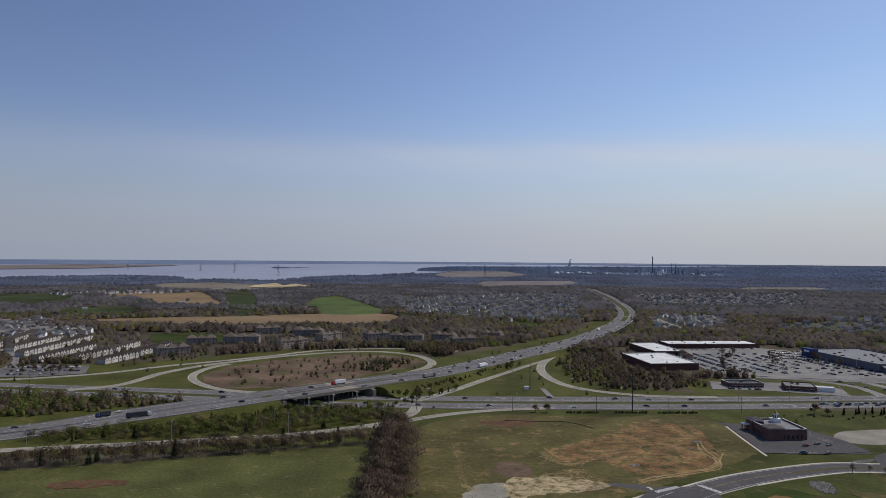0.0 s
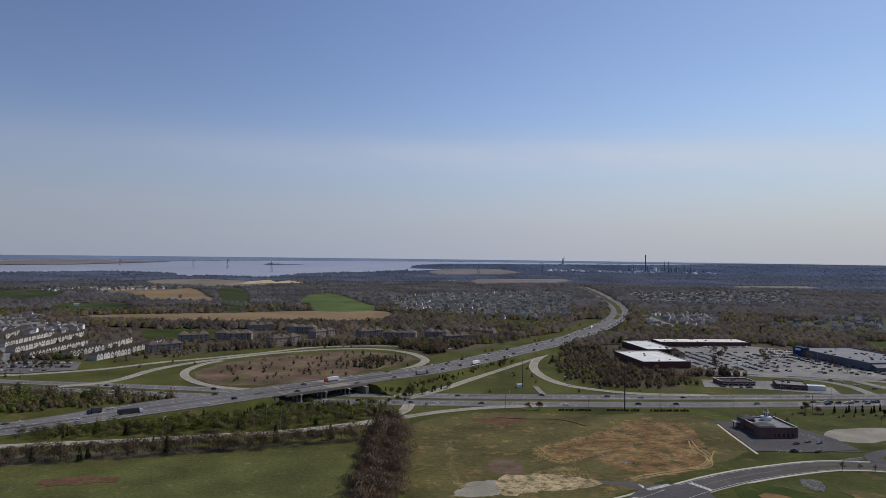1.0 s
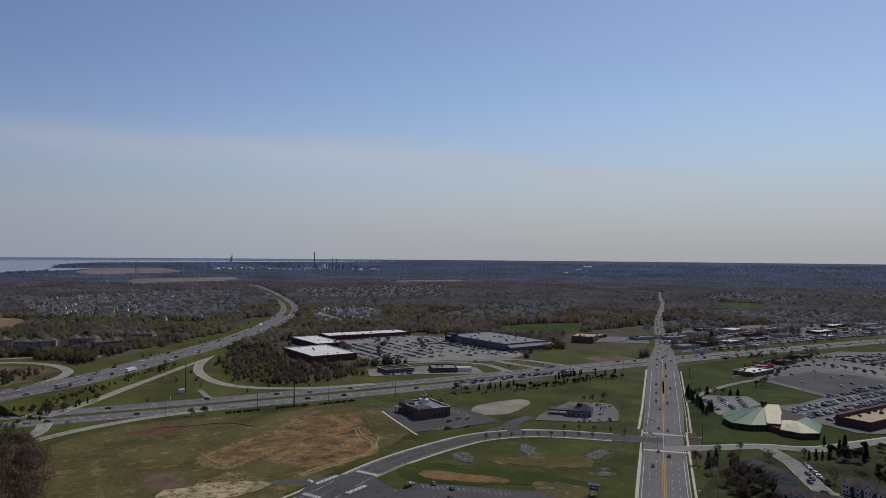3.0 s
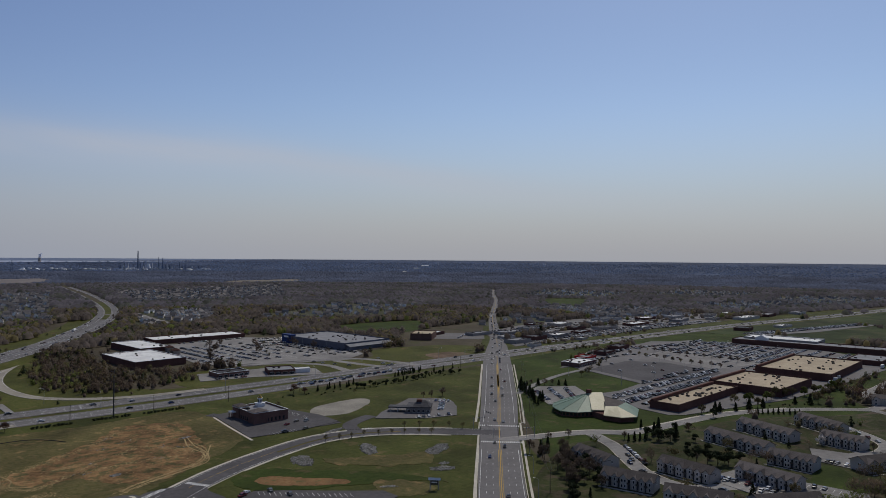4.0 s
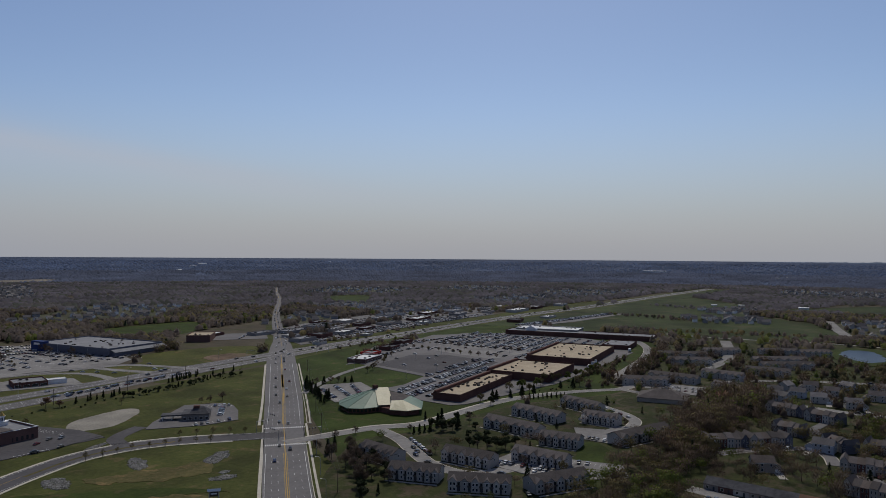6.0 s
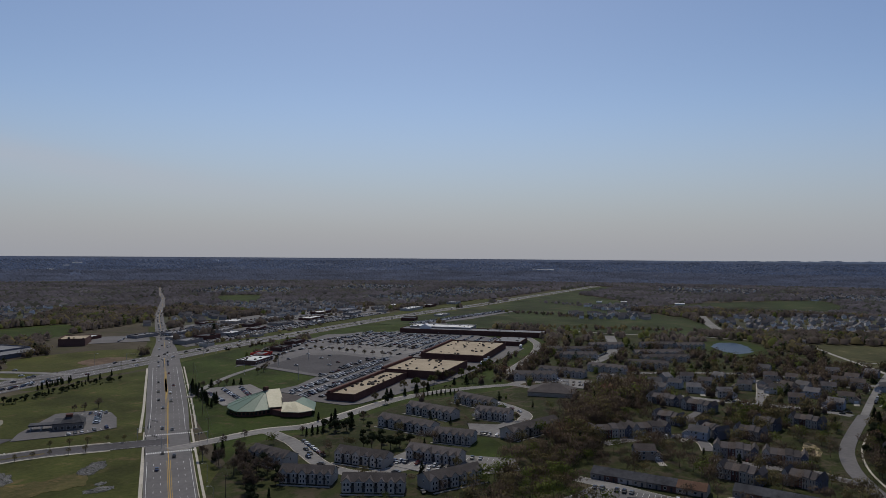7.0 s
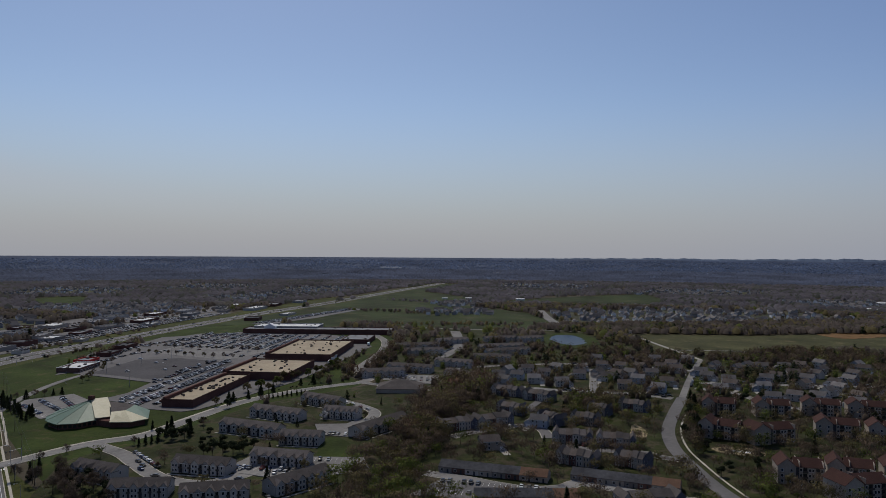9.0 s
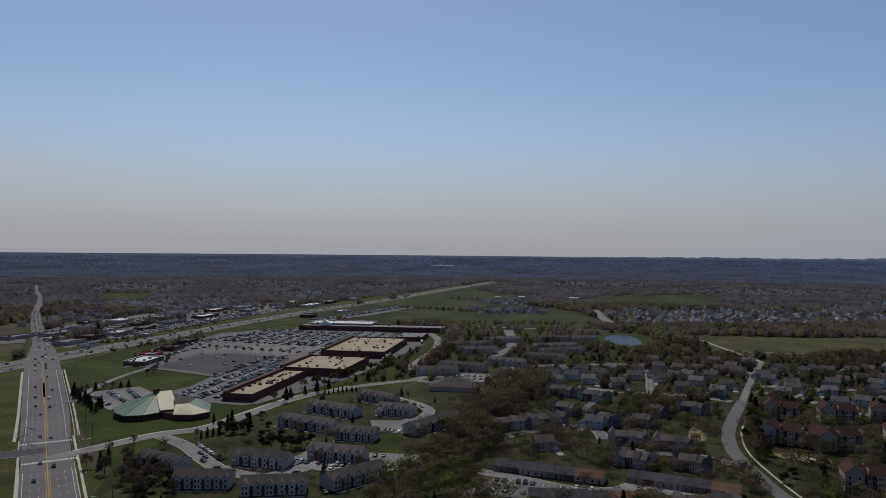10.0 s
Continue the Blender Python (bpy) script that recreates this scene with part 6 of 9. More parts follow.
for k, (x, y, w, d, hh, wall) in enumerate(((700, 690, 40, 24, 7, "grey_siding"), (745, 700, 36, 26, 8, "dark_brick"), (800, 706, 40, 22, 6, "grey_siding"), (870, 720, 46, 20, 5, "dark_brick"), (950, 735, 60, 24, 6, "tan"), (1050, 745, 70, 26, 6, "dark_brick"), (1180, 742, 60, 24, 6, "grey_siding"), (1120, 588, 44, 28, 7, "dark_brick"), (1330, 690, 90, 26, 7, "siding"), (1430, 700, 60, 30, 7, "dark_brick"), (760, 570, 40, 20, 6, "dark_brick"), (660, 830, 60, 22, 6, "dark_brick"), (720, 790, 50, 20, 6, "grey_siding"), (560, 1010, 30, 20, 6, "siding"), (725, 735, 30, 20, 5, "siding"), (820, 740, 44, 18, 6, "tan"), (905, 760, 40, 22, 6, "dark_brick"), (1000, 700, 34, 20, 5, "siding"), (1100, 700, 30, 18, 5, "grey_siding"), (1260, 720, 50, 22, 6, "tan"), (1230, 575, 50, 20, 5, "siding"), (1550, 690, 60, 26, 6, "siding"), (690, 650, 20, 14, 5, "siding"), (800, 662, 24, 14, 5, "tan"), (770, 775, 60, 24, 6, "grey_siding"), (850, 800, 70, 26, 6, "siding"), (930, 815, 50, 30, 7, "tan"), (1010, 800, 64, 26, 6, "grey_siding"), (1080, 830, 80, 30, 7, "siding"), (1160, 800, 60, 24, 6, "dark_brick"), (1240, 790, 70, 26, 6, "siding"), (1330, 770, 60, 24, 6, "tan"), (1400, 765, 50, 26, 6, "siding"), (900, 845, 44, 20, 5, "dark_brick"), (1130, 860, 60, 20, 5, "grey_siding"))):
    flat_block("roadside_shop", "low shop building along the highway", "shop", pose(x, y, 0, 0, 0, 5 + k % 4 * 4), w * 0.82, d * 0.85, hh * 0.75, wall, ("grey_roof", "dark_roof", "white_roof")[k % 3], 5, None, 0, 30 + k, "highway shops")
hall = thing("meeting_hall", "low brown hipped hall among townhouses", "hall", at=pose(586, 182, 0, 0, 0, -80))
solid("wall", *box(-19, -14, -0.2, 19, 14, 3.4), M["tan"], hall)
solid("roof", *hip_roof(38, 28, 3.6, 5.6), M["slate"], hall)
claim(586, 182, 38, 28, -80)

# the brick bank with its cupola
bank_at = pose(230, 488, 0, 0, 0, 2) @ Matrix.Diagonal((0.88, 0.88, 1, 1))
flat_block("bank", "red brick bank with white cornice and cupola", "bank", bank_at, 29, 37, 7.4, "brick", "grey_roof", 3, "trim", 0, 21, rim=1.0)
bank_ob = scene.objects["bank"]
for x, y, w, d in ((-11, 13, 9, 11), (-9.5, -14, 12, 10)):
    solid("corner_block", *box(x - w / 2, y - d / 2, -0.1, x + w / 2, y + d / 2, 8.2), M["brick"], bank_ob)
    solid("corner_roof", *hip_roof(w, d, 8.46, 1.8, x, y), M["slate"], bank_ob)
    solid("cornice", *box(x - w / 2 - 0.3, y - d / 2 - 0.3, 7.7, x + w / 2 + 0.3, y + d / 2 + 0.3, 8.19), M["trim"], bank_ob)
cup = solid("cupola", *merge(box(2.0, 8.0, 6.2, 8.0, 14.0, 8.6), box(1.6, 7.6, 8.6, 8.4, 14.4, 8.9), tube(5, 11, 8.9, 12.0, 2.0, 1.9, 8), tube(5, 11, 12.0, 12.3, 2.4, 2.4, 8)), M["trim"], bank_ob, "white octagonal cupola")
solid("dome", *tube(5, 11, 12.3, 15.0, 2.1, 0.15, 8), M["gilt"], cup, "gilded pointed dome")
for k in range(8):
    a = math.pi / 8 + k * math.pi / 4
    solid("louvre", *[[(5 + math.cos(a) * 1.93 + v[0] * -math.sin(a), 11 + math.sin(a) * 1.93 + v[0] * math.cos(a), v[2]) if abs(v[1]) < 0.01 else (5 + math.cos(a) * 1.8 + v[0] * -math.sin(a), 11 + math.sin(a) * 1.8 + v[0] * math.cos(a), v[2]) for v in box(-0.4, 0, 9.4, 0.4, 0.1, 11.4)[0]], BOX_F], M["dark_steel"], cup)
for k in range(7):
    shared("window", bank_ob, "bank pane", M["glass"], lambda: box(-0.8, -0.06, 0, 0.8, 0.04, 2.4), pose(-14 + 3.5 * k + 3.5, -18.52, 1.0))
for k in range(8):
    shared("window", bank_ob, "bank pane", M["glass"], None, pose(-14.52, 8 - 3.4 * k, 1.0, 0, 0, -90))
solid("walkway", *merge(box(-17.5, -22, -0.1, 18, -19, 0.32), box(-19, -22, -0.1, -17.5, 12, 0.32)), M["concrete"], bank_ob)
solid("canopy", *box(-19.5, 12, 4.0, -14.56, 18, 4.8), M["trim"], bank_ob, "white drive-through canopy")
for yy in (12.6, 17.4):
    solid("canopy_post", *box(-19.2, yy - 0.3, 0, -18.6, yy + 0.3, 4.0), M["brick"], bank_ob)

# the small restaurant
diner = thing("restaurant", "low dark restaurant with mansard tower and side canopy", "restaurant", at=pose(331, 438, 0, 0, 0, -44))
claim(331, 438, 30, 16, -44)
solid("wall", *box(-6, -8, -0.2, 12, 8, 4.4), M["grey_siding"], diner)
solid("roof", *merge(box(-6.3, -8.3, 4.4, 12.3, 8.3, 4.9)), M["dark_roof"], diner)
solid("mansard", *hip_roof(12, 13, 4.92, 3.4, 5, 0, 0.4, 3.0), M["dark_roof"], diner)
solid("tower", *box(1, -2, 5.5, 5, 2, 9.0), M["dark_brick"], diner)
solid("service_canopy", *box(-20, -5, 3.2, -6.1, 3, 4.0), M["dark_roof"], diner)
for x in (-19, -13):
    for y in (-4.4, 2.4):
        solid("post", *box(x, y, -0.1, x + 0.5, y + 0.5, 3.2), M["trim"], diner)
for k in range(5):
    window(diner, -4 + 3.6 * k, -8.03, 0.9, 1.8, 1.8)
solid("walkway", *box(12.4, -10, -0.1, 15, 9, 0.33), M["concrete"], diner)

# the church with its folded green roof
def limb_bar(p, q, r):
    """A square bar between two points."""
    d = (q - p).normalized()
    a = d.cross(Vector((0, 0, 1))).normalized() * r
    b = d.cross(a).normalized() * r
    return [c + a * u + b * v for c in (p, q) for u, v in ((-1, -1), (1, -1), (1, 1), (-1, 1))], list(BOX_F)


church = thing("church", "low brick church with folded green metal roof", "church", at=pose(0, 0, 0))
apex0 = Vector((438, 360, 13))
rim = [(465, 365), (454, 382), (438, 387), (421, 381), (411, 373), (404, 359), (409.6, 348.5), (421.5, 342.8)]
for k in range(len(rim) - 1):
    p, q = Vector((*rim[k], 4)), Vector((*rim[k + 1], 4))
    solid("roof_fold", [p, q, apex0, p - Vector((0, 0, 0.35)), q - Vector((0, 0, 0.35)), apex0 - Vector((0, 0, 0.5))], [(0, 1, 2)[::-1], (5, 4, 3)[::-1], (0, 3, 4, 1)[::-1], (1, 4, 5, 2)[::-1], (2, 5, 3, 0)[::-1]], M["copper"], church)
    d = q - p
    for j in range(int(d.length / 2.8)):
        c = p.lerp(q, (j + 0.5) / int(d.length / 2.8)).lerp(Vector((*apex0.xy, 4)), 0.05)
        shared("window", church, "church pane", M["glass"], lambda: box(-0.9, -0.12, 0, 0.9, 0.1, 1.9), pose(c.x, c.y, 1.0, 0, 0, math.degrees(math.atan2(d.y, d.x))))
    solid("ridge_cap", *limb_bar(p + Vector((0, 0, 0.06)), apex0 + Vector((0, 0, 0.06)), 0.14), M["copper"], church)
walls = [Vector((x, y)).lerp(apex0.xy, 0.06) for x, y in rim] + [Vector(v) for v in ((421, 340), (419.5, 331), (422.5, 319.8), (432, 315), (453, 330))]
solid("wall", *prism([(v.x, v.y) for v in walls], -0.2, 3.85), M["dark_brick"], church)
SLAB = [(0, 1, 2, 3), (7, 6, 5, 4), (0, 4, 5, 1), (1, 5, 6, 2), (2, 6, 7, 3), (3, 7, 4, 0)]
for name, m, quad in (
    ("nave_roof", "cream_roof", [(420.5, 343.5, 5.2), (429, 335.5, 5.2), (447, 354.5, 13.4), (438, 360.5, 13.4)]),
    ("wing_roof", "cream_roof", [(417.5, 330.6, 4.0), (421.5, 317.8, 4.0), (434.3, 331.5, 8.0), (428.3, 337.3, 8.0)]),
    ("wing_roof", "cream_roof", [(421.5, 317.8, 4.0), (432.6, 312.8, 4.0), (434.8, 331.2, 8.0), (434.3, 331.5, 8.0)]),
    ("wing_roof", "copper", [(432.6, 312.8, 4.0), (455, 327, 4.0), (452, 336.6, 8.0), (434.8, 331.2, 8.0)]),
    ("back_roof", "copper", [(455, 327, 4.0), (465, 365, 4.0), (447, 355, 11.0), (452, 336.6, 8.0)]),
    ("flat_roof", "slate", [(428.3, 337.3, 7.95), (434.8, 331.3, 7.95), (452, 336.6, 7.95), (447, 354.5, 10.6)]),
):
    solid(name, quad + [(x, y, z - 0.4) for x, y, z in quad], SLAB, M[m], church)
solid("nave_wall", [(428.6, 335.9, -0.1), (446.6, 354.9, -0.1), (446.6, 354.9, 12.9), (428.6, 335.9, 4.75), (428, 336.4, -0.1), (446, 355.4, -0.1), (446, 355.4, 12.9), (428, 336.4, 4.75)], SLAB, M["dark_brick"], church)
solid("entrance_wall", [(421.2, 343.2, -0.1), (428.8, 336.1, -0.1), (428.8, 336.1, 4.78), (421.2, 343.2, 4.78), (422, 343.8, -0.1), (429.4, 336.8, -0.1), (429.4, 336.8, 4.9), (422, 343.8, 4.9)], SLAB, M["dark_brick"], church)
solid("spire_base", *box(437, 359, 12.4, 440, 362, 15.5), M["dark_brick"], church)
claim(436, 350, 66, 60)
# ------------------------------------------------------------ far houses and cars, too many to count
def far_houses(name, label, spots, seed):
    """Plain gabled houses by the hundred; walls and roofs in one mesh."""
    rnd = np.random.RandomState(seed)
    vs, fs, ss, k = [], [], [], 0
    for x, y, z, turn, sc in spots:
        w, d, h, rh = 10.5 * sc * rnd.uniform(0.8, 1.25), 7.4 * sc, 5.0 * rnd.uniform(0.85, 1.15), 2.8
        c, s = math.cos(turn), math.sin(turn)
        wv, wf = gable(w, d, h, rh)
        rv, rf = gable_roof(w, d, h, rh, 0, 0, 0.5, 0.35)
        for vv, ff, slot in ((wv, wf, 0), (rv, rf, 1)):
            vs += [(x + c * a - s * b, y + s * a + c * b, z + e) for a, b, e in vv]
            fs += [tuple(i + k for i in f) for f in ff]
            ss += [slot] * len(ff)
            k += len(vv)
    ob = new(name, mesh_of(name, vs, fs, [M["far_wall"], M["far_roof"]], ss))
    return tagged(ob, label, "houses", kind="stuff")


def fill_zone(poly, step, seed, jitter=0.25, turn=None, keep=0.85):
    """House spots on bent rows inside an outline."""
    rnd = np.random.RandomState(seed)
    p = np.array(poly, float)
    lo, hi = p.min(0), p.max(0)
    out = []
    base = rnd.uniform(0, 3) if turn is None else turn
    c, s = math.cos(base), math.sin(base)
    mid, reach = (lo + hi) / 2, np.hypot(*(hi - lo)) / 2
    for u in np.arange(-reach, reach, step):
        for v in np.arange(-reach, reach, step * 1.7):
            for side in (-0.33, 0.33):
                w = v + side * step * 1.7 + 14 * math.sin(u / 70)
                x, y = mid[0] + c * u - s * w + rnd.uniform(-1, 1) * step * jitter, mid[1] + s * u + c * w + rnd.uniform(-1, 1) * step * jitter
                if rnd.rand() < keep and inside(p, np.array([x]), np.array([y]))[0]:
                    out.append((x, y, float(ground_z(x, y)), base + rnd.choice((0, 1.57)) + rnd.uniform(-0.2, 0.2), 1.0))
    return out


SUBURBS = [
    ([(-150, 1950), (100, 2250), (450, 2350), (330, 1700), (263, 1330), (100, 1340), (-60, 1450)], 26),
    ([(600, 2250), (1286, 2532), (1000, 1950), (921, 1784), (520, 1737)], 26),
    ([(440, 1482), (600, 1493), (470, 1197), (335, 1150)], 26),
    ([(1160, 1130), (1354, 1096), (1413, 926), (1300, 790), (1106, 880)], 26),
    ([(560, 1250), (900, 1500), (1050, 1350), (760, 1100), (640, 1130)], 42),
    ([(1150, 60), (1430, 120), (1560, -80), (1560, -380), (1380, -480), (1250, -200)], 33),
    ([(1500, 330), (1620, 400), (1700, 300), (1560, 250)], 26),
    ([(1290, 330), (1400, 380), (1440, 250), (1330, 200)], 26),
    ([(1700, 900), (2200, 1000), (2400, 750), (1900, 720)], 40),
    ([(2150, -60), (2500, -200), (2400, -600), (2050, -350)], 30),
    ([(-1250, 2150), (-950, 2400), (-800, 2300), (-1100, 2050)], 34),
    ([(-760, 1250), (-640, 1180), (-560, 1010), (-700, 960), (-820, 1100)], 26),
    ([(-749, 1199), (-744, 1309), (-639, 1208), (-537, 1081), (-500, 1000), (-620, 1000), (-700, 1080)], 24),
    ([(1500, 1500), (1900, 1700), (2000, 1400), (1650, 1250)], 46),
    ([(820, -300), (1000, -430), (900, -560), (700, -420)], 30),
    ([(1480, 800), (1880, 760), (2000, 900), (1640, 1010)], 34),
    ([(2250, 320), (2700, 360), (2700, 0), (2300, 60)], 36),
    ([(1880, 1300), (2250, 1420), (2350, 1120), (1980, 1060)], 38),
    ([(820, 900), (980, 1010), (1080, 960), (930, 840)], 30),
    ([(1650, -480), (1900, -380), (2000, -700), (1750, -760)], 34),
]
spots = []
for k, (poly, step) in enumerate(SUBURBS):
    patch("suburb_lawn", "mixed lawns and gardens of a far suburb", "lawn", poly, M["suburb"], True, False, 0.011 + 0.0005 * k)
    spots += fill_zone(poly, step * 0.86, 50 + k)
lines_ok = np.array([s[:2] for s in spots])
bad = np.zeros(len(spots), bool)
for line, reach in LINES:
    bad |= near_line(line, lines_ok[:, 0], lines_ok[:, 1], reach + 6)
spots = [s for s, b in zip(spots, bad) if not b]
far_houses("far_houses", "hundreds of pale suburban houses among trees", spots, 7)
for s in spots:
    BUILT.append((s[0], s[1], 5.5))

# ------------------------------------------------------------ cars
def bays(lot, rows, long=5.2):
    """Painted lines between parking bays: rows of ends, count and turn."""
    vs, fs = [], []
    for x0, y0, x1, y1, n, turn in rows:
        c, s = math.cos(radians(turn)), math.sin(radians(turn))
        for j in range(n + 1):
            x, y, k = x0 + (x1 - x0) * j / n, y0 + (y1 - y0) * j / n, len(vs)
            vs += [(x + c * u - s * v, y + s * u + c * v, LOTS[lot] + 0.006) for u, v in ((-long / 2, -0.08), (long / 2, -0.08), (long / 2, 0.08), (-long / 2, 0.08))]
            fs.append((k, k + 1, k + 2, k + 3))
    return solid("bay_lines", vs, fs, M["white_line"], LOT_OB[lot], "painted white bay lines")


CAR_SIDE = [(-2.25, 0.35), (-2.28, 0.85), (-1.55, 0.98), (-0.95, 1.42), (0.75, 1.45), (1.45, 0.98), (2.25, 0.9), (2.3, 0.38)]


def extrude(side, y0, y1, pinch=None):
    n = len(side)
    v = [(x, y, z) for y in (y0, y1) for x, z in side]
    if pinch:
        v = [(x, y * (pinch if z > 1.1 else 1), z) for x, y, z in v]
    return v, [tuple(range(n)), tuple(range(2 * n - 1, n - 1, -1))] + [(i, n + i, n + (i + 1) % n, (i + 1) % n) for i in range(n)]


def car(name, label, long=1.0, tall=1.0):
    ob = thing(name, label, "car", "cars on the roads")
    side = [(x * long, z * tall) for x, z in CAR_SIDE]
    body = solid("body", *extrude(side, -0.9, 0.9, 0.86), M["paint"], ob)
    glass = [(-1.57 * long, 0.99 * tall), (-1.0 * long, 1.385 * tall), (0.8 * long, 1.41 * tall), (1.48 * long, 0.99 * tall)]
    gv, gf = extrude(glass, -0.885, 0.885)
    solid("window_band", [(x, y * (0.91 if z > 1.1 * tall else 1), z) for x, y, z in gv], gf, M["car_glass"], body, "dark tinted windows")
    for x in (-1.4, 1.4):
        for y in (-0.8, 0.8):
            wv, wf = tube(0, 0, -0.11, 0.11, 0.33, 0.33, 10)
            shared("wheel", ob, "car wheel", M["tyre"], lambda: ([(a, c, b) for a, b, c in wv], wf), pose(x * long, y, 0.33))
    return ob


SEDAN, SUV = proto(lambda: car("car", "parked or driving sedan in plain paint")), proto(lambda: car("suv", "tall family car with dark windows", 1.04, 1.22))
COUNT = [0]


def park(x, y, turn, z=0.3, rnd=random.Random(11)):
    copy_thing(SUV if rnd.random() < 0.4 else SEDAN, pose(x, y, z, 0, 0, turn))
    COUNT[0] += 1


def row(x0, y0, x1, y1, n, turn, z, keep=0.8, seed=0):
    rnd = random.Random(seed)
    for k in range(n):
        if rnd.random() < keep:
            s = (k + 0.5) / n
            park(x0 + (x1 - x0) * s, y0 + (y1 - y0) * s, turn + rnd.uniform(-3, 3) + (180 if rnd.random() < 0.4 else 0), z, rnd)


def along(way, s0, off, turn_round=False, lift=0.0):
    line = curve_through(way, 8)
    c = sides(line, off)
    d = np.r_[0, np.cumsum(np.linalg.norm(np.diff(line[:, :2], axis=0), axis=1))]
    x, y = np.interp(s0, d, c[:, 0]), np.interp(s0, d, c[:, 1])
    z = np.interp(s0, d, line[:, 2]) if line.shape[1] > 2 else 0.0
    x2, y2 = np.interp(s0 + 2, d, c[:, 0]), np.interp(s0 + 2, d, c[:, 1])
    return float(x), float(y), float(z) + lift, math.degrees(math.atan2(y2 - y, x2 - x)) + (180 if turn_round else 0)


rnd = random.Random(5)
DISTANT = []
for way, s_from, s_to, gap, offs, lift, back in ((F_WAY, 60, 1300, 46, (-3, 2.8), zf, True), (L_WAY, 60, 1300, 42, (-3, 2.8), zf, False), (N_WAY, 520, 2600, 66, (-4, 0, 4), zr, True), (S_WAY, 520, 2600, 62, (-4, 0, 4), zr, False), (AVENUE, 70, 1300, 58, (3, 6), za, False), (AVENUE, 70, 1300, 58, (-3, -6), za, True)):
    s = s_from
    while s < s_to:
        x, y, z, turn = along(way, s, rnd.choice(offs), back, lift)
        if way is AVENUE and s > 800:
            x, y, z, turn = along(way, s, math.copysign(2.6, offs[0]), back, lift)
        if math.hypot(x, y) > 760:
            DISTANT.append((x, y, x, y, 1, turn, z, 1.0))
        else:
            park(x, y, turn, z, rnd)
        s += rnd.uniform(0.3, 1.8) * gap * (1.2 if way is AVENUE and s < 500 else 0.6 if math.hypot(x, y) > 760 else 1)
for k in range(34):
    x, y, z, turn = along(S_WAY, 1260 - k * 4.0, rnd.choice((-4, 0, 4)), False, zr)
    park(x, y, turn, z, rnd)
for x, y, turn in ((234, 456, 25), (244, 461, 25), (239, 439, 30), (224, 439, -20), (250, 458, 30)):
    park(x, y, turn, LOTS["bank"], rnd)
row(347, 428, 366, 448, 8, -40, LOTS["diner"], 0.9, 1), row(360, 462, 374, 448, 6, 40, LOTS["diner"], 0.9, 2), row(318, 420, 344, 412, 7, 60, LOTS["diner"], 0.7, 3)
for x, y, turn in ((150, 339, 20), (153, 342, 20), (164, 338, 80), (169, 327, 80), (162, 315, 80)):
    park(x, y, turn, LOTS["south"], rnd)
row(436, 396, 462, 438, 14, 0, LOTS["church"], 0.7, 6), row(449, 393, 478, 436, 15, 0, LOTS["church"], 0.8, 7), row(465, 397, 492, 430, 13, 0, LOTS["church"], 0.8, 8)
row(358, 210, 360, 176, 10, 0, LOTS["court"], 0.7, 9), row(374, 206, 384, 160, 10, 10, LOTS["court"], 0.6, 10)
for x, y, turn in ((354, 189, 10), (354, 185.4, 10), (356, 181, 12), (356, 206, 20), (359, 203, 20), (340, 198, 95), (336, 242, 100), (356, 266, 60), (350, 259, 60), (344, 256, 60), (319, 172, 40)):
    park(x, y, turn, 0.3, rnd)
for x, y, turn in ((462, 677, -50), (444, 642, -50), (441, 628, -50), (447, 630, -50), (391, 697, 150), (394, 683, 150), (401, 670, 150), (408, 653, 150)):
    park(x, y, turn, 0.3, rnd)
row(346, 106, 346, 48, 16, 0, LOTS["row"], 0.55, 12), row(361, 100, 361, 50, 14, 0, LOTS["row"], 0.6, 13)
row(372, 280, 348, 248, 7, 60, 0.3, 0.7, 14), row(448, 40, 440, 6, 9, 0, 0.05, 0.7, 15), row(620, 192, 655, 196, 10, 90, LOTS["east"], 0.8, 16)
row(392, -74, 388, -110, 10, 0, 0.05, 0.6, 17), row(486, 108, 482, 72, 8, 0, 0.05, 0.7, 18), row(500, 215, 480, 192, 6, 60, 0.3, 0.5, 19)


def parked_rows(name, label, rows, seed):
    """Long rows of parked cars, one loose piece each."""
    rnd = np.random.RandomState(seed)
    side = [(x * 0.98, z) for x, z in CAR_SIDE]
    bv, bf = extrude(side, -0.88, 0.88, 0.86)
    gl, gfc = merge(extrude([(-1.47, 1.03), (-0.93, 1.37), (0.72, 1.39), (1.32, 1.03)], -0.86, 0.86))
    ww = merge(box(-1.7, -0.85, 0, -1.1, 0.85, 0.5), box(1.1, -0.85, 0, 1.7, 0.85, 0.5))
    vs, fs, ss, k = [], [], [], 0
    for x0, y0, x1, y1, n, turn, z, keep in rows:
        for j in range(n):
            if rnd.rand() > keep:
                continue
            s = (j + 0.5) / n
            x, y = x0 + (x1 - x0) * s, y0 + (y1 - y0) * s
            a = radians(turn + rnd.uniform(-3, 3) + (180 if rnd.rand() < 0.4 else 0))
            c, q, tall = math.cos(a), math.sin(a), rnd.choice((1.0, 1.0, 1.2))
            for vv, ff, slot in ((bv, bf, 0), (gl, gfc, 1), (ww[0], ww[1], 2)):
                vs += [(x + c * e - q * f, y + q * e + c * f, z + g * tall) for e, f, g in vv]
                fs += [tuple(i + k for i in t) for t in ff]
                ss += [slot] * len(ff)
                k += len(vv)
    return tagged(new(name, mesh_of(name, vs, fs, [M["paint_far"], M["car_glass"], M["tyre"]], ss)), label, "cars", kind="stuff")


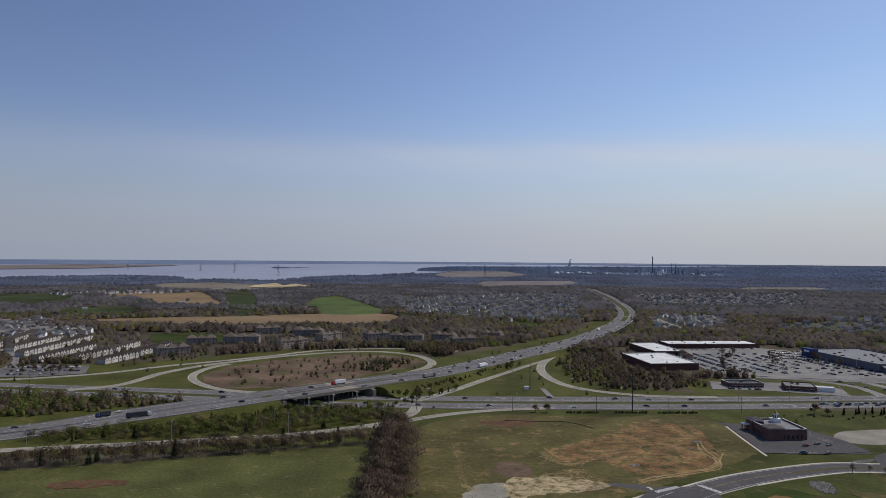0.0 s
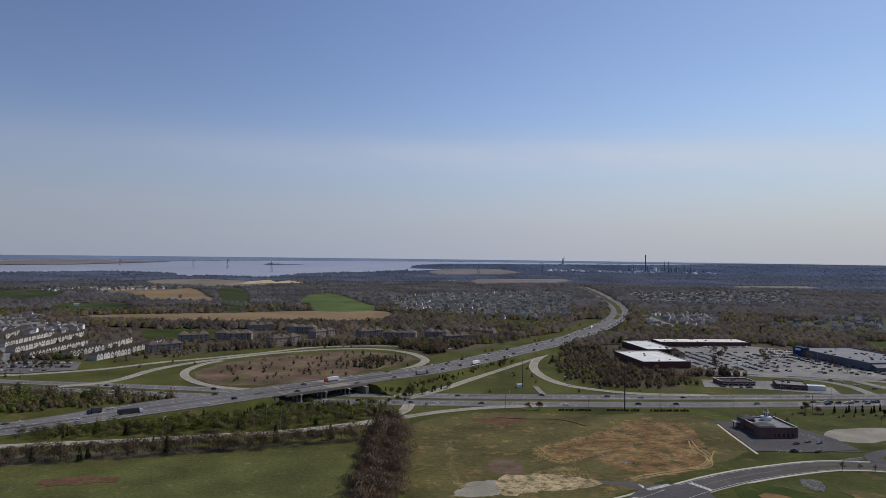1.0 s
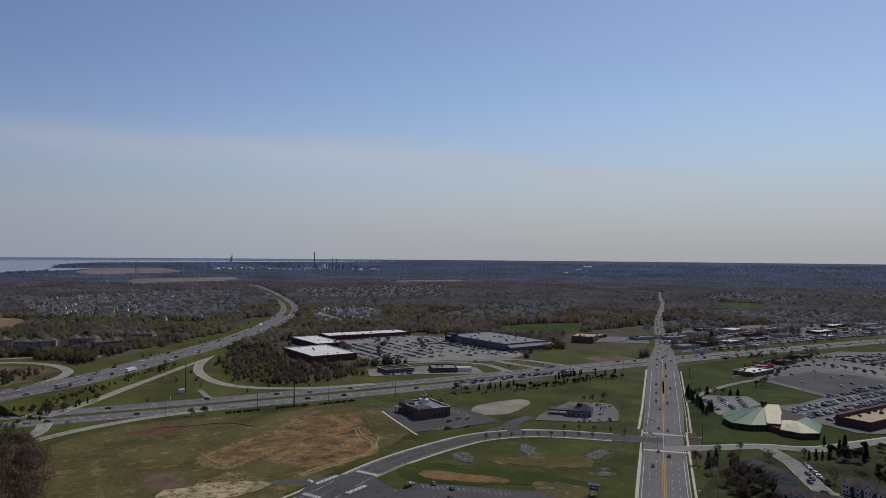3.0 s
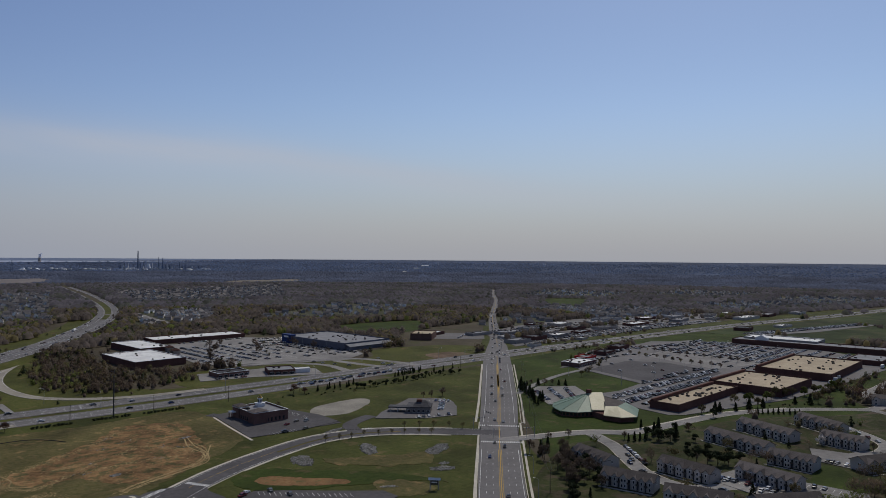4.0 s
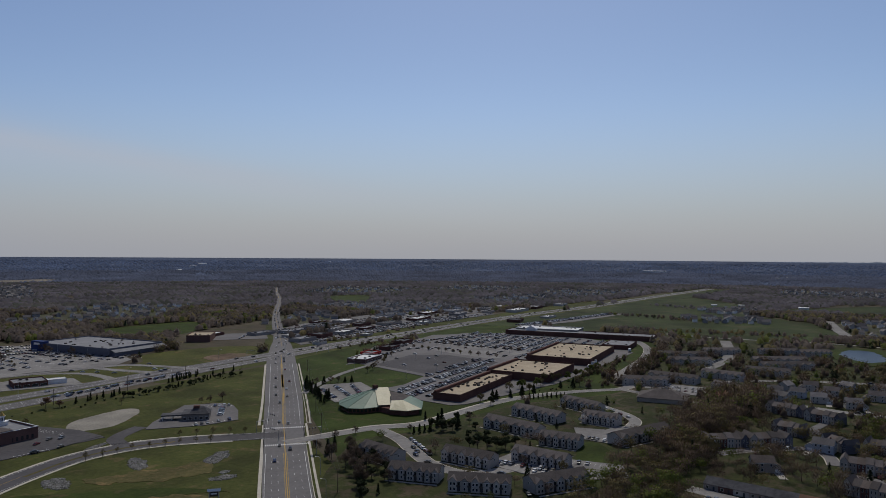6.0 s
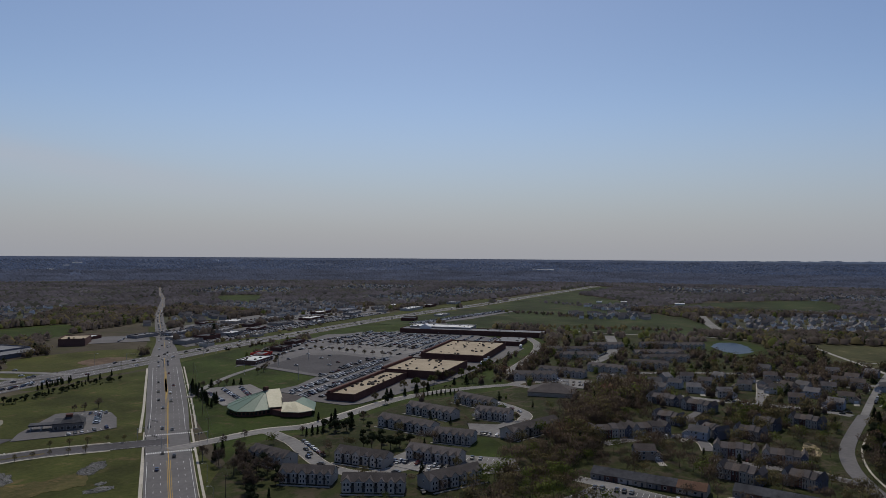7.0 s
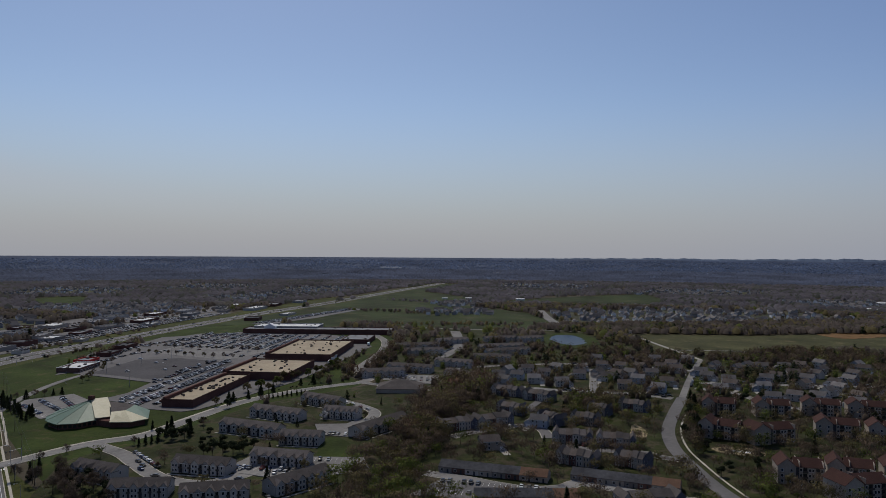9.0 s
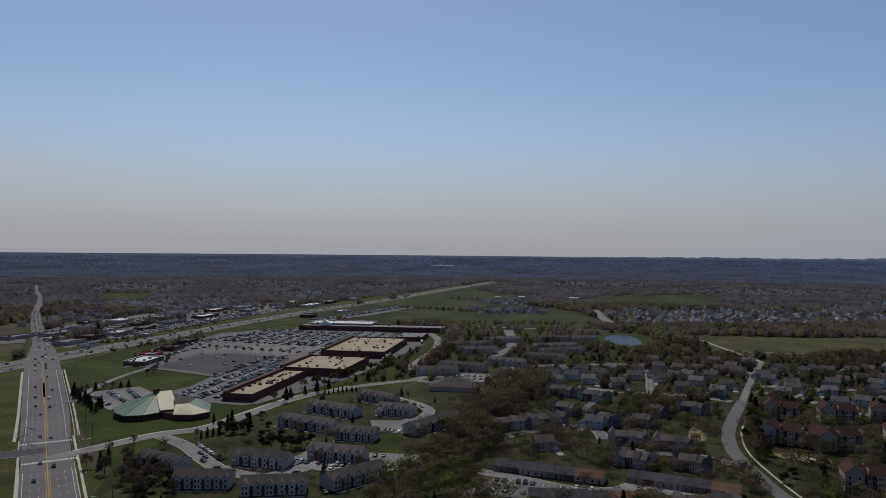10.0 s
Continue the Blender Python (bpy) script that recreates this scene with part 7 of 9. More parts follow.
zl = LOTS["mall"]
mall_rows = []
for y0, x0, x1, keep in ((350, 486, 596, 0.75), (362, 480, 640, 0.75), (367.6, 480, 650, 0.7), (379, 484, 690, 0.7), (384.6, 496, 700, 0.6), (396, 548, 690, 0.45), (401.6, 572, 690, 0.3), (420, 590, 690, 0.06), (450, 600, 690, 0.08), (480, 612, 690, 0.08)):
    mall_rows.append((x0, y0 + 0.105 * (x0 - 540), x1, y0 + 0.105 * (x1 - 540), int((x1 - x0) / 2.75), 94, zl + 0.008, keep))
for k in range(9):
    y = 378 + k * 17
    mall_rows.append((722, y + 6, 764, y + 11, 15, 96, zl + 0.008, (0.5, 0.2, 0.12, 0.1, 0.1, 0.12, 0.1, 0.2, 0.2)[k]))
    mall_rows.append((778, y + 14, 926, y + 32, 54, 96, zl, (0.7, 0.65, 0.55, 0.5, 0.45, 0.4, 0.4, 0.35, 0.3)[k]))
    mall_rows.append((778, y + 20, 926, y + 38, 54, 96, zl, (0.65, 0.6, 0.5, 0.4, 0.35, 0.3, 0.3, 0.25, 0.25)[k]))
    if k < 5:
        mall_rows.append((855, 350 + k * 17, 935, 360 + k * 17, 26, 96, zl, 0.7))
mall_rows += [(x0, y0, x1, y1, n, t, LOTS["frontage"], 0.55) for x0, y0, x1, y1, n, t in ((594, 513, 670, 520, 23, 95), (621, 521, 722, 526, 31, 92), (669, 543, 783, 552, 35, 94), (722, 559, 889, 547, 52, 85), (776, 564, 921, 518, 47, 72))]
parked_rows("parked_cars", "rows of parked cars before the shopping centre", mall_rows, 3)
zw = LOTS["west"]
west_rows = []
for k in range(13):
    x = 300 + k * 15.5
    y0, y1 = 755 - 0.16 * (x - 300), 900 + 0.1 * (x - 300)
    west_rows.append((x, y0, x - 14, y1 - 10 if k < 10 else y1 - 60, int((y1 - y0) / 2.8), 6, zw, (0.7, 0.75, 0.7, 0.65, 0.5, 0.35, 0.25, 0.3, 0.2, 0.35, 0.3, 0.3, 0.2)[k]))
west_rows += [(x0, y0, x1, y1, n, 95, zw, 0.85) for x0, y0, x1, y1, n in ((432, 931, 483, 912, 18), (422, 910, 472, 891, 18), (411, 887, 460, 868, 18), (401, 864, 448, 846, 17))]
west_rows += [(330, 940, 420, 950, 30, 95, zw, 0.7), (265, 657, 300, 652, 12, 85, LOTS["west_front"], 0.5)]
parked_rows("parked_cars", "rows of parked cars before the white-roofed stores", west_rows, 4)
zn = LOTS["north"]
north_rows = [(690, 668 + k * 14, 1230 - k * 30, 696 + k * 12, 170, 90, zn, 0.6) for k in range(4)] + [(1064, 558 - k * 9, 1395, 515 - k * 8, 120, 90, LOTS["sales"], 0.85) for k in range(3)]
north_rows += [(720 + 14 * k, 752 + 20 * k, 1230 - 20 * k, 776 + 20 * k, 150, 93, LOTS["north_back"], 0.4) for k in range(4)] + [(1240, 752, 1460, 748, 60, 90, LOTS["north_back"], 0.4)]
north_rows += [(630, 795, 690, 845, 20, 40, LOTS["school"], 0.6), (660, 770, 725, 815, 24, 40, LOTS["school"], 0.6)]
parked_rows("parked_cars", "packed rows of cars at the roadside dealers", north_rows, 5)


def lorry(label, at, cab, box_m, long=13.5):
    ob = thing("lorry", label, "lorry", "lorries", at=at)
    c = solid("cab", *extrude([(long / 2 + 0.8, 0.6), (long / 2 + 0.8, 2.9), (long / 2 + 1.6, 3.2), (long / 2 + 2.6, 2.6), (long / 2 + 3.0, 1.6), (long / 2 + 3.1, 0.6)], -1.2, 1.2), M[cab], ob)
    solid("windscreen", *extrude([(long / 2 + 2.62, 2.55), (long / 2 + 2.95, 1.75), (long / 2 + 3.02, 1.75), (long / 2 + 2.70, 2.6)], -1.0, 1.0), M["glass"], c)
    solid("trailer", *box(-long / 2, -1.25, 1.1, long / 2, 1.25, 3.9), M[box_m], ob)
    solid("chassis", *box(-long / 2, -0.5, 0.6, long / 2 + 2.8, 0.5, 1.08), M["dark_steel"], ob)
    for x in (-long / 2 + 1.2, -long / 2 + 2.5, long / 2 + 0.2, long / 2 + 2.3):
        for y in (-1.05, 1.05):
            wv, wf = tube(0, 0, -0.15, 0.15, 0.5, 0.5, 10)
            shared("wheel", ob, "lorry wheel", M["tyre"], lambda: ([(a, e, b) for a, b, e in wv], wf), pose(x, y, 0.5))
    return ob


for way, s0, off, back, cab, bx, lg, lab in ((L_WAY, 205, -3, False, "trim", "dark_steel", 14, "long dark open lorry with a white cab"), (F_WAY, 185, 3, True, "blue", "dark_steel", 7, "blue lorry tractor with short body"), (F_WAY, 375, 3, True, "red", "trim", 11, "red lorry with pale trailer"), (L_WAY, 560, 3, False, "trim", "trim", 13, "white box lorry on the freeway"), (F_WAY, 1010, 3, True, "trim", "trim", 12, "white lorry on the far freeway"), (L_WAY, 465, 3, False, "dark_steel", "grey_siding", 12, "grey lorry on the freeway")):
    x, y, z, turn = along(way, s0, off, back, zf)
    lorry(lab, pose(x, y, z, 0, 0, turn), cab, bx, lg)

parked_rows("distant_traffic", "far cars strung along the highway and freeway", DISTANT, 9)
bays("west", [r[:6] for r in west_rows[:13]])
bays("south", [(158, 338, 192, 308, 17, 75), (155, 318, 181, 298, 13, 75)])
bays("diner", [(347, 428, 366, 448, 10, -40), (360, 462, 374, 448, 7, 40), (318, 420, 344, 412, 10, 60)])
bays("church", [(436, 396, 462, 438, 18, 0), (449, 393, 478, 436, 19, 0), (465, 397, 492, 430, 16, 0)])
bays("bank", [(214, 440, 232, 440, 7, 90), (256, 468, 252, 500, 11, 0)])
bays("row", [(346, 106, 346, 48, 20, 0), (361, 100, 361, 50, 18, 0)])
bays("court", [(358, 210, 360, 176, 12, 0), (374, 206, 384, 160, 16, 10)])

for x, y, turn in ((722, 296, 100), (738, 300, 100), (700, 289, 12), (850, 296, 12)):
    lorry("white box lorry at a store's loading side", pose(x, y, zl, 0, 0, turn), "trim", "trim", 9)

street_rows = [(-452, 745, -380, 752, 24, 95, LOTS["west_close"], 0.7), (-440, 722, -372, 728, 22, 95, LOTS["west_close"], 0.6), (-430, 700, -385, 704, 15, 95, LOTS["west_close"], 0.5), (613, -38, 617, 60, 20, 88, 0.26, 0.4), (607, -38, 609, 60, 20, 88, 0.26, 0.3), (660, -58, 750, -75, 18, -10, 0.26, 0.45), (687, -70, 702, -220, 26, -84, 0.26, 0.35), (773, 20, 745, 105, 16, 108, 0.26, 0.35), (540, 224, 506, 183, 10, 50, 0.26, 0.5), (627, 190, 633, 166, 9, 0, 0.26, 0.8), (642, 196, 646, 172, 9, 0, 0.26, 0.6), (780, 196, 860, 190, 20, 90, 0.26, 0.5), (870, 196, 935, 205, 16, 95, 0.26, 0.5), (470, 92, 486, 84, 5, 60, 0.26, 0.8), (480, 125, 466, 100, 7, 60, 0.26, 0.6), (436, 188, 436, 175, 5, 0, 0.26, 0.7)]
parked_rows("parked_cars", "cars parked along the residential streets", street_rows, 12)
# ------------------------------------------------------------ trees
def tuft(rnd, centres, radii, n, size, thin=1.0, up=0.0):
    """Loose triangles strewn through lobes: leaves, needles or twigs."""
    k = rnd.randint(0, len(centres), n)
    d = rnd.normal(size=(n, 3))
    d /= np.linalg.norm(d, axis=1)[:, None]
    c = np.array(centres)[k] + d * np.array(radii)[k] * (rnd.uniform(0.35, 1.0, (n, 1)) ** 0.6)
    out = d + np.array((0, 0, 0.25)) + rnd.normal(size=(n, 3)) * 0.4  # each piece lies roughly across the way out
    a = np.cross(out, rnd.normal(size=(n, 3)))
    a /= np.linalg.norm(a, axis=1)[:, None]
    b = np.cross(out, a)
    b /= np.linalg.norm(b, axis=1)[:, None]
    s = size * rnd.uniform(0.6, 1.35, (n, 1))
    v = np.stack([c - a * s - b * s * 0.6 * thin, c - a * s * 0.3 + b * s * 0.9 * thin, c + a * s], 1).reshape(-1, 3)
    return v, np.arange(3 * n).reshape(-1, 3)


def limb(p, q, r0, r1, n=5):
    p, q = np.array(p, float), np.array(q, float)
    d = q - p
    d /= np.linalg.norm(d)
    a = np.cross(d, (0.3, 0.9, 0.1))
    a /= np.linalg.norm(a)
    b = np.cross(d, a)
    v = [tuple(o + r * (a * math.cos(2 * math.pi * i / n) + b * math.sin(2 * math.pi * i / n))) for o, r in ((p, r0), (q, r1)) for i in range(n)]
    return v, [(i, (i + 1) % n, n + (i + 1) % n, n + i) for i in range(n)]


def broad_tree(label, seed, tall, wide, m, n, size, thin=1.0, group="broadleaf trees", low=0.28):
    rnd = np.random.RandomState(seed)
    ob = thing("tree", label, "tree", group)
    blocks = [limb((0, 0, -0.3), (0.1, 0.05, tall * low), tall * 0.022 + 0.06, tall * 0.016 + 0.04, 7), limb((0.1, 0.05, tall * low), (0.0, 0.2, tall * 0.85), tall * 0.016 + 0.04, 0.04)]
    cen, rad = [], []
    for k in range(9):
        a, e = k * 2.4 + rnd.uniform(-0.4, 0.4), rnd.uniform(0.42, 0.86)
        reach = wide / 2 * (0.72 if e < 0.7 else 0.42) * rnd.uniform(0.8, 1.15)
        tip = (reach * math.cos(a), reach * math.sin(a), tall * e)
        start = tall * rnd.uniform(low * 0.8, min(0.6, e - 0.1))
        blocks.append(limb((0.05, 0.05, start), tip, tall * 0.010 + 0.03, 0.03, 4))
        for j in range(2):
            t2 = (tip[0] * 1.25 + rnd.uniform(-1, 1), tip[1] * 1.25 + rnd.uniform(-1, 1), tip[2] + tall * 0.08)
            blocks.append(limb(tip, t2, 0.04, 0.02, 3))
        cen.append(tip), rad.append((wide * 0.23, wide * 0.23, tall * 0.15))
    cen.append((0, 0, tall * 0.84)), rad.append((wide * 0.2, wide * 0.2, tall * 0.15))
    solid("trunk", *merge(*blocks), M["bark"], ob)
    v, f = tuft(rnd, cen, rad, n, size, thin, 0.4)
    solid("crown", v, f, M[m], ob)
    return ob


def spruce(label, seed, tall, wide, n=620, m="needle"):
    rnd = np.random.RandomState(seed)
    ob = thing("evergreen_tree", label, "tree", "evergreens")
    solid("trunk", *limb((0, 0, -0.3), (0, 0, tall * 0.9), tall * 0.018 + 0.05, 0.03, 6), M["bark"], ob)
    cen, rad = [], []
    for k in range(int(tall * 2.2)):
        e = (k + 0.5) / int(tall * 2.2)
        r = wide / 2 * (1 - e) ** 0.85
        a = k * 2.4
        cen.append((r * 0.6 * math.cos(a), r * 0.6 * math.sin(a), tall * (0.06 + 0.92 * e))), rad.append((max(0.2, r * 0.55), max(0.2, r * 0.55), tall * 0.05))
    v, f = tuft(rnd, cen, rad, n, 0.62, 0.9, -0.2)
    solid("crown", v, f, M[m], ob)
    return ob


def shrub(label, seed, tall, wide, m, n=90):
    rnd = np.random.RandomState(seed)
    ob = thing("shrub", label, "shrub", "shrubs")
    solid("stems", *merge(*[limb((0, 0, -0.2), (math.cos(a) * wide * 0.3, math.sin(a) * wide * 0.3, tall * 0.7), 0.06, 0.02, 4) for a in (0, 2, 4.2)]), M["bark"], ob)
    v, f = tuft(rnd, [(0, 0, tall * 0.5), (wide * 0.2, 0, tall * 0.45), (-wide * 0.2, 0.1, tall * 0.4)], [(wide * 0.36, wide * 0.36, tall * 0.42)] * 3, n, 0.32, 1.0)
    solid("leaves", v, f, M[m], ob)
    return ob


BARE = [proto(lambda s=s: broad_tree("bare grey-brown tree with fine twigs", s, 12, 8.5, "bare", 900, 0.7, 0.22)) for s in (1, 2)]
BUDS = [proto(lambda s=s: broad_tree("tree with olive spring buds", s, 11, 8, "bud", 520, 0.62, 0.7)) for s in (3, 4)]
LEAF = [proto(lambda s=s: broad_tree("tree in fresh green leaf", s, 10, 8, "leaf", 520, 0.62, 0.9)) for s in (5, 6)]
YOUNG = [proto(lambda: broad_tree("young street tree with thin crown", 7, 6, 3.6, "bud", 150, 0.4, 0.5, "street trees"))]
FIRS = [proto(lambda: spruce("dark conical evergreen tree on grass", 8, 10, 5)), proto(lambda: spruce("slim dark young evergreen tree", 9, 8, 3.4, 420))]
PINE = [proto(lambda: spruce("broad dark green pine tree", 10, 11, 7.5, 900)), proto(lambda: spruce("wide dark spruce with low boughs", 17, 9.5, 6.5, 760))]
DARK = [proto(lambda s=s: broad_tree("rounded dark evergreen tree on a lawn", s, 8.5, 7.5, "needle", 760, 0.6, 0.9, "evergreens", 0.12)) for s in (18, 19)]
RUST = [proto(lambda: broad_tree("small tree with red spring buds", 12, 6, 5.5, "russet", 320, 0.45, 0.8))]
BLOOM = [proto(lambda: broad_tree("white blossoming tree in a garden", 13, 9, 8, "blossom", 620, 0.42, 0.8))]
BUSH = [proto(lambda: shrub("low dark clipped shrub", 14, 1.6, 2.2, "needle")), proto(lambda: shrub("brown leafless shrub in grass", 15, 2.2, 2.6, "bare")), proto(lambda: shrub("green shrub in spring leaf", 16, 2.4, 2.8, "leaf"))]
TREES = [0]


def plant(kinds, x, y, scale=1.0, rnd=random.Random(21)):
    s = scale * rnd.uniform(0.85, 1.15)
    TREES[0] += 1
    return copy_thing(rnd.choice(kinds), pose(x, y, 0.0, 0, 0, rnd.uniform(0, 360)) @ Matrix.Diagonal((s, s, s * rnd.uniform(0.92, 1.1), 1)))


def plant_line(kinds, pts, step, scale=1.0, jitter=1.0, seed=0):
    rnd = random.Random(seed)
    p = np.array(pts, float)
    d = np.r_[0, np.cumsum(np.hypot(*np.diff(p, axis=0).T))]
    for s in np.arange(step / 2, d[-1], step):
        plant(kinds, np.interp(s, d, p[:, 0]) + rnd.uniform(-jitter, jitter), np.interp(s, d, p[:, 1]) + rnd.uniform(-jitter, jitter), scale, rnd)


# street and garden trees
plant_line(YOUNG, [(300, 372), (280, 390), (258, 400), (226, 402)], 9, 0.8, 0.5, 1)
plant_line(YOUNG, [(290, 405), (316, 384), (330, 368)], 10, 1.0, 0.5, 2)
plant_line(FIRS[1:], [(312, 550), (352, 556)], 4, 0.65, 4, 3)
plant_line(FIRS[1:] + DARK, [(345, 546), (372, 541), (400, 544), (440, 556), (470, 546)], 3.4, 0.5, 4, 52)
plant_line(FIRS[1:], [(408, 572), (448, 580)], 2.6, 0.65, 4.5, 4)
plant_line(FIRS[1:] + BUSH, [(452, 566), (490, 574)], 3.5, 0.65, 3.5, 5)
plant_line(BUSH[:1], [(262, 545), (300, 540), (350, 538), (400, 545), (470, 552)], 7, 0.8, 5, 51)
plant_line(BUSH[:1], [(96, 549), (122, 550)], 2.6, 1.2, 0.4, 6), plant_line(BUSH[:1], [(134, 551), (160, 551)], 2.6, 1.2, 0.4, 7), plant_line(BUSH[:1], [(168, 551), (198, 552)], 2.6, 1.2, 0.4, 8)
for x, y, k, s in ((73, 552, RUST, 1.1), (82, 552, RUST, 1.2), (298, 548, RUST, 1.0), (290, 552, RUST, 1.2), (367, 474, BARE, 0.5), (384, 470, BARE, 0.6), (372, 470, BARE, 0.55), (252, 505, YOUNG, 1), (330, 520, YOUNG, 1)):
    plant(k, x, y, s)
for x, y, k, s in ((420, 301, FIRS, 0.79), (410, 284, FIRS, 0.94), (413, 270, FIRS, 1.01), (424, 290, FIRS, 0.86), (404, 276, DARK, 0.65), (333, 308, FIRS, 0.94), (326, 302, FIRS, 1.01), (318, 300, FIRS, 0.86), (416, 258, DARK, 0.58), (399, 240, DARK, 0.72), (394, 250, DARK, 0.65), (388, 232, DARK, 0.65), (402, 228, DARK, 0.58), (395, 218, DARK, 0.65), (386, 290, BARE, 0.5), (345, 318, BARE, 0.5), (362, 316, BARE, 0.5), (376, 239, DARK, 0.9), (375, 233, DARK, 1.0), (378, 228, DARK, 1.0), (380, 223, DARK, 0.9), (384, 219, DARK, 0.8), (401, 283, DARK, 0.9), (400, 274, DARK, 1.1), (405, 269, DARK, 0.9), (432, 283, DARK, 0.6), (440, 277, DARK, 0.6), (489, 287, DARK, 0.9), (477, 246, BARE, 0.7), (361, 172, BUDS, 0.6), (315, 306, BARE, 0.7), (311, 291, BARE, 0.8), (302, 273, BARE, 0.8), (325, 287, BUDS, 0.6), (472, 205, BLOOM, 0.65), (480, 178, BARE, 0.58), (357, 225, RUST, 0.58), (350, 250, RUST, 0.58), (362, 196, BARE, 0.5), (368, 184, BUDS, 0.5), (483, -32, DARK, 0.79), (470, -34, DARK, 0.72), (500, -42, DARK, 0.79), (520, -42, DARK, 0.72), (540, -42, DARK, 0.72), (414, -46, DARK, 0.65), (402, -40, DARK, 0.72), (424, -62, DARK, 0.65), (440, -66, DARK, 0.65), (430, -74, DARK, 0.65), (386, -70, BUDS, 0.72), (378, -60, DARK, 0.65), (390, -96, DARK, 0.58), (362, -66, LEAF, 0.65), (374, -130, LEAF, 0.65)):
    plant(k, x, y, s)
plant_line(FIRS[1:], [(383, 287), (398, 279)], 4, 0.7, 0.3, 9)
plant_line(FIRS[1:], [(526, 274), (555, 250)], 4, 0.6, 0.5, 10)
plant_line(FIRS + PINE, [(470, 462), (436, 412), (420, 396)], 6, 0.8, 4, 11)
plant_line(PINE + BARE, [(470, 458), (490, 448), (508, 438)], 6, 0.6, 3, 24)
plant_line(DARK + PINE, [(452, -38), (520, -42), (590, -52)], 8, 0.9, 3, 31)
plant_line(DARK, [(600, -75), (612, -110), (618, -150)], 11, 0.9, 4, 32)
plant_line(PINE + BUDS + BUSH, [(492, 302), (560, 280), (606, 262)], 6, 0.75, 4, 41)
plant_line(FIRS[1:] + LEAF, [(-40, 560), (-20, 592), (16, 650)], 7, 0.55, 4, 44)
plant_line(BARE + BUDS, [(-455, 735), (-375, 740)], 9, 0.6, 4, 46)
plant_line(BARE + BUDS, [(-425, 712), (-370, 715)], 9, 0.6, 4, 47)
plant_line(FIRS + BUDS, [(-44, 600), (-26, 615), (-1, 659), (27, 697), (58, 747), (83, 787)], 4.5, 0.6, 4, 45)
plant_line(FIRS[1:] + LEAF + BUSH, [(-141, 524), (-128, 540), (-113, 551), (-98, 564)], 3.2, 0.6, 2.5, 53)
plant_line(BARE, [(330, 292), (300, 262), (280, 242)], 7, 0.8, 4, 12)
plant_line(DARK + FIRS[1:], [(326, 286), (290, 250), (262, 226)], 6, 0.7, 5, 13)
plant_line(DARK + BARE, [(320, 268), (296, 238)], 5, 0.72, 5, 23)
plant_line(BUDS + LEAF, [(545, 300), (640, 282), (700, 275)], 10, 0.8, 4, 14)
plant_line(BARE + BUDS, [(545, 455), (600, 482), (660, 512)], 16, 0.55, 2, 17)
plant_line(BARE + BUDS, [(714, 398), (723, 535)], 12, 0.5, 1.5, 18)
plant_line(BARE + YOUNG, [(767, 396), (773, 545)], 11, 0.55, 1.5, 25)
plant_line(YOUNG + BARE, [(300, 760), (360, 900)], 22, 0.9, 8, 19), plant_line(YOUNG + BARE, [(360, 750), (420, 900)], 22, 0.9, 8, 20), plant_line(YOUNG + BARE, [(430, 740), (455, 880)], 24, 0.9, 6, 22)

# woods by the thousand
SECTOR = (-44, 120)
KINDS = ("bare", "bud", "leaf", "needle", "russet")
MIX_WOOD = (0.76, 0.13, 0.04, 0.05, 0.02)
SOFT = [  # outline, share of spots that hold a tree, mix, height
    ([(-520, 720), (-430, 560), (-330, 430), (-50, 455), (60, 545), (420, 566), (420, 650), (190, 660), (160, 900), (260, 1080), (380, 1330), (290, 1360), (0, 850), (-60, 925), (-200, 900), (-330, 800)], 0.02, (0.4, 0.1, 0.1, 0.4, 0), (3, 5)),
    ([(215, 200), (335, 300), (620, 210), (700, 240), (880, 255), (1090, 330), (1090, 60), (880, -70), (860, -290), (640, -330), (420, -260), (300, -160), (240, 0)], 0.24, (0.58, 0.22, 0.12, 0.07, 0.01), (7, 12)),
    ([(215, 200), (335, 300), (400, 286), (500, 270), (620, 210), (560, 165), (440, 160), (330, 150), (260, 150)], 0.06, (0.4, 0.25, 0.15, 0.2, 0), (5, 9)),
    ([(420, 130), (600, 120), (620, -20), (500, -30), (380, -30), (330, 60), (340, 110)], 0.26, (0.55, 0.27, 0.12, 0.06, 0), (7, 11)),
    ([(-700, 760), (-300, 790), (-250, 880), (-100, 950), (100, 960), (100, 1080), (-300, 1110), (-700, 1090)], 0.3, MIX_WOOD, (4, 8)),
    ([(590, 540), (700, 585), (900, 610), (1060, 602), (1000, 566), (900, 580), (700, 578)], 0.22, (0.6, 0.2, 0.1, 0.1, 0), (4, 7)),
    ([(600, 640), (1300, 650), (1300, 760), (860, 760), (640, 690)], 0.06, MIX_WOOD, (5, 8)),
    ([(704, 738), (860, 760), (1000, 768), (1240, 738), (1480, 735), (1450, 790), (1240, 840), (1050, 880), (850, 850), (740, 800)], 0.1, MIX_WOOD, (5, 8)),
    ([(180, 740), (500, 690), (540, 900), (440, 1010), (220, 960)], 0.05, MIX_WOOD, (5, 8)),
] + [(poly, 0.10, (0.62, 0.25, 0.06, 0.05, 0.02), (4, 7)) for poly, _ in SUBURBS]
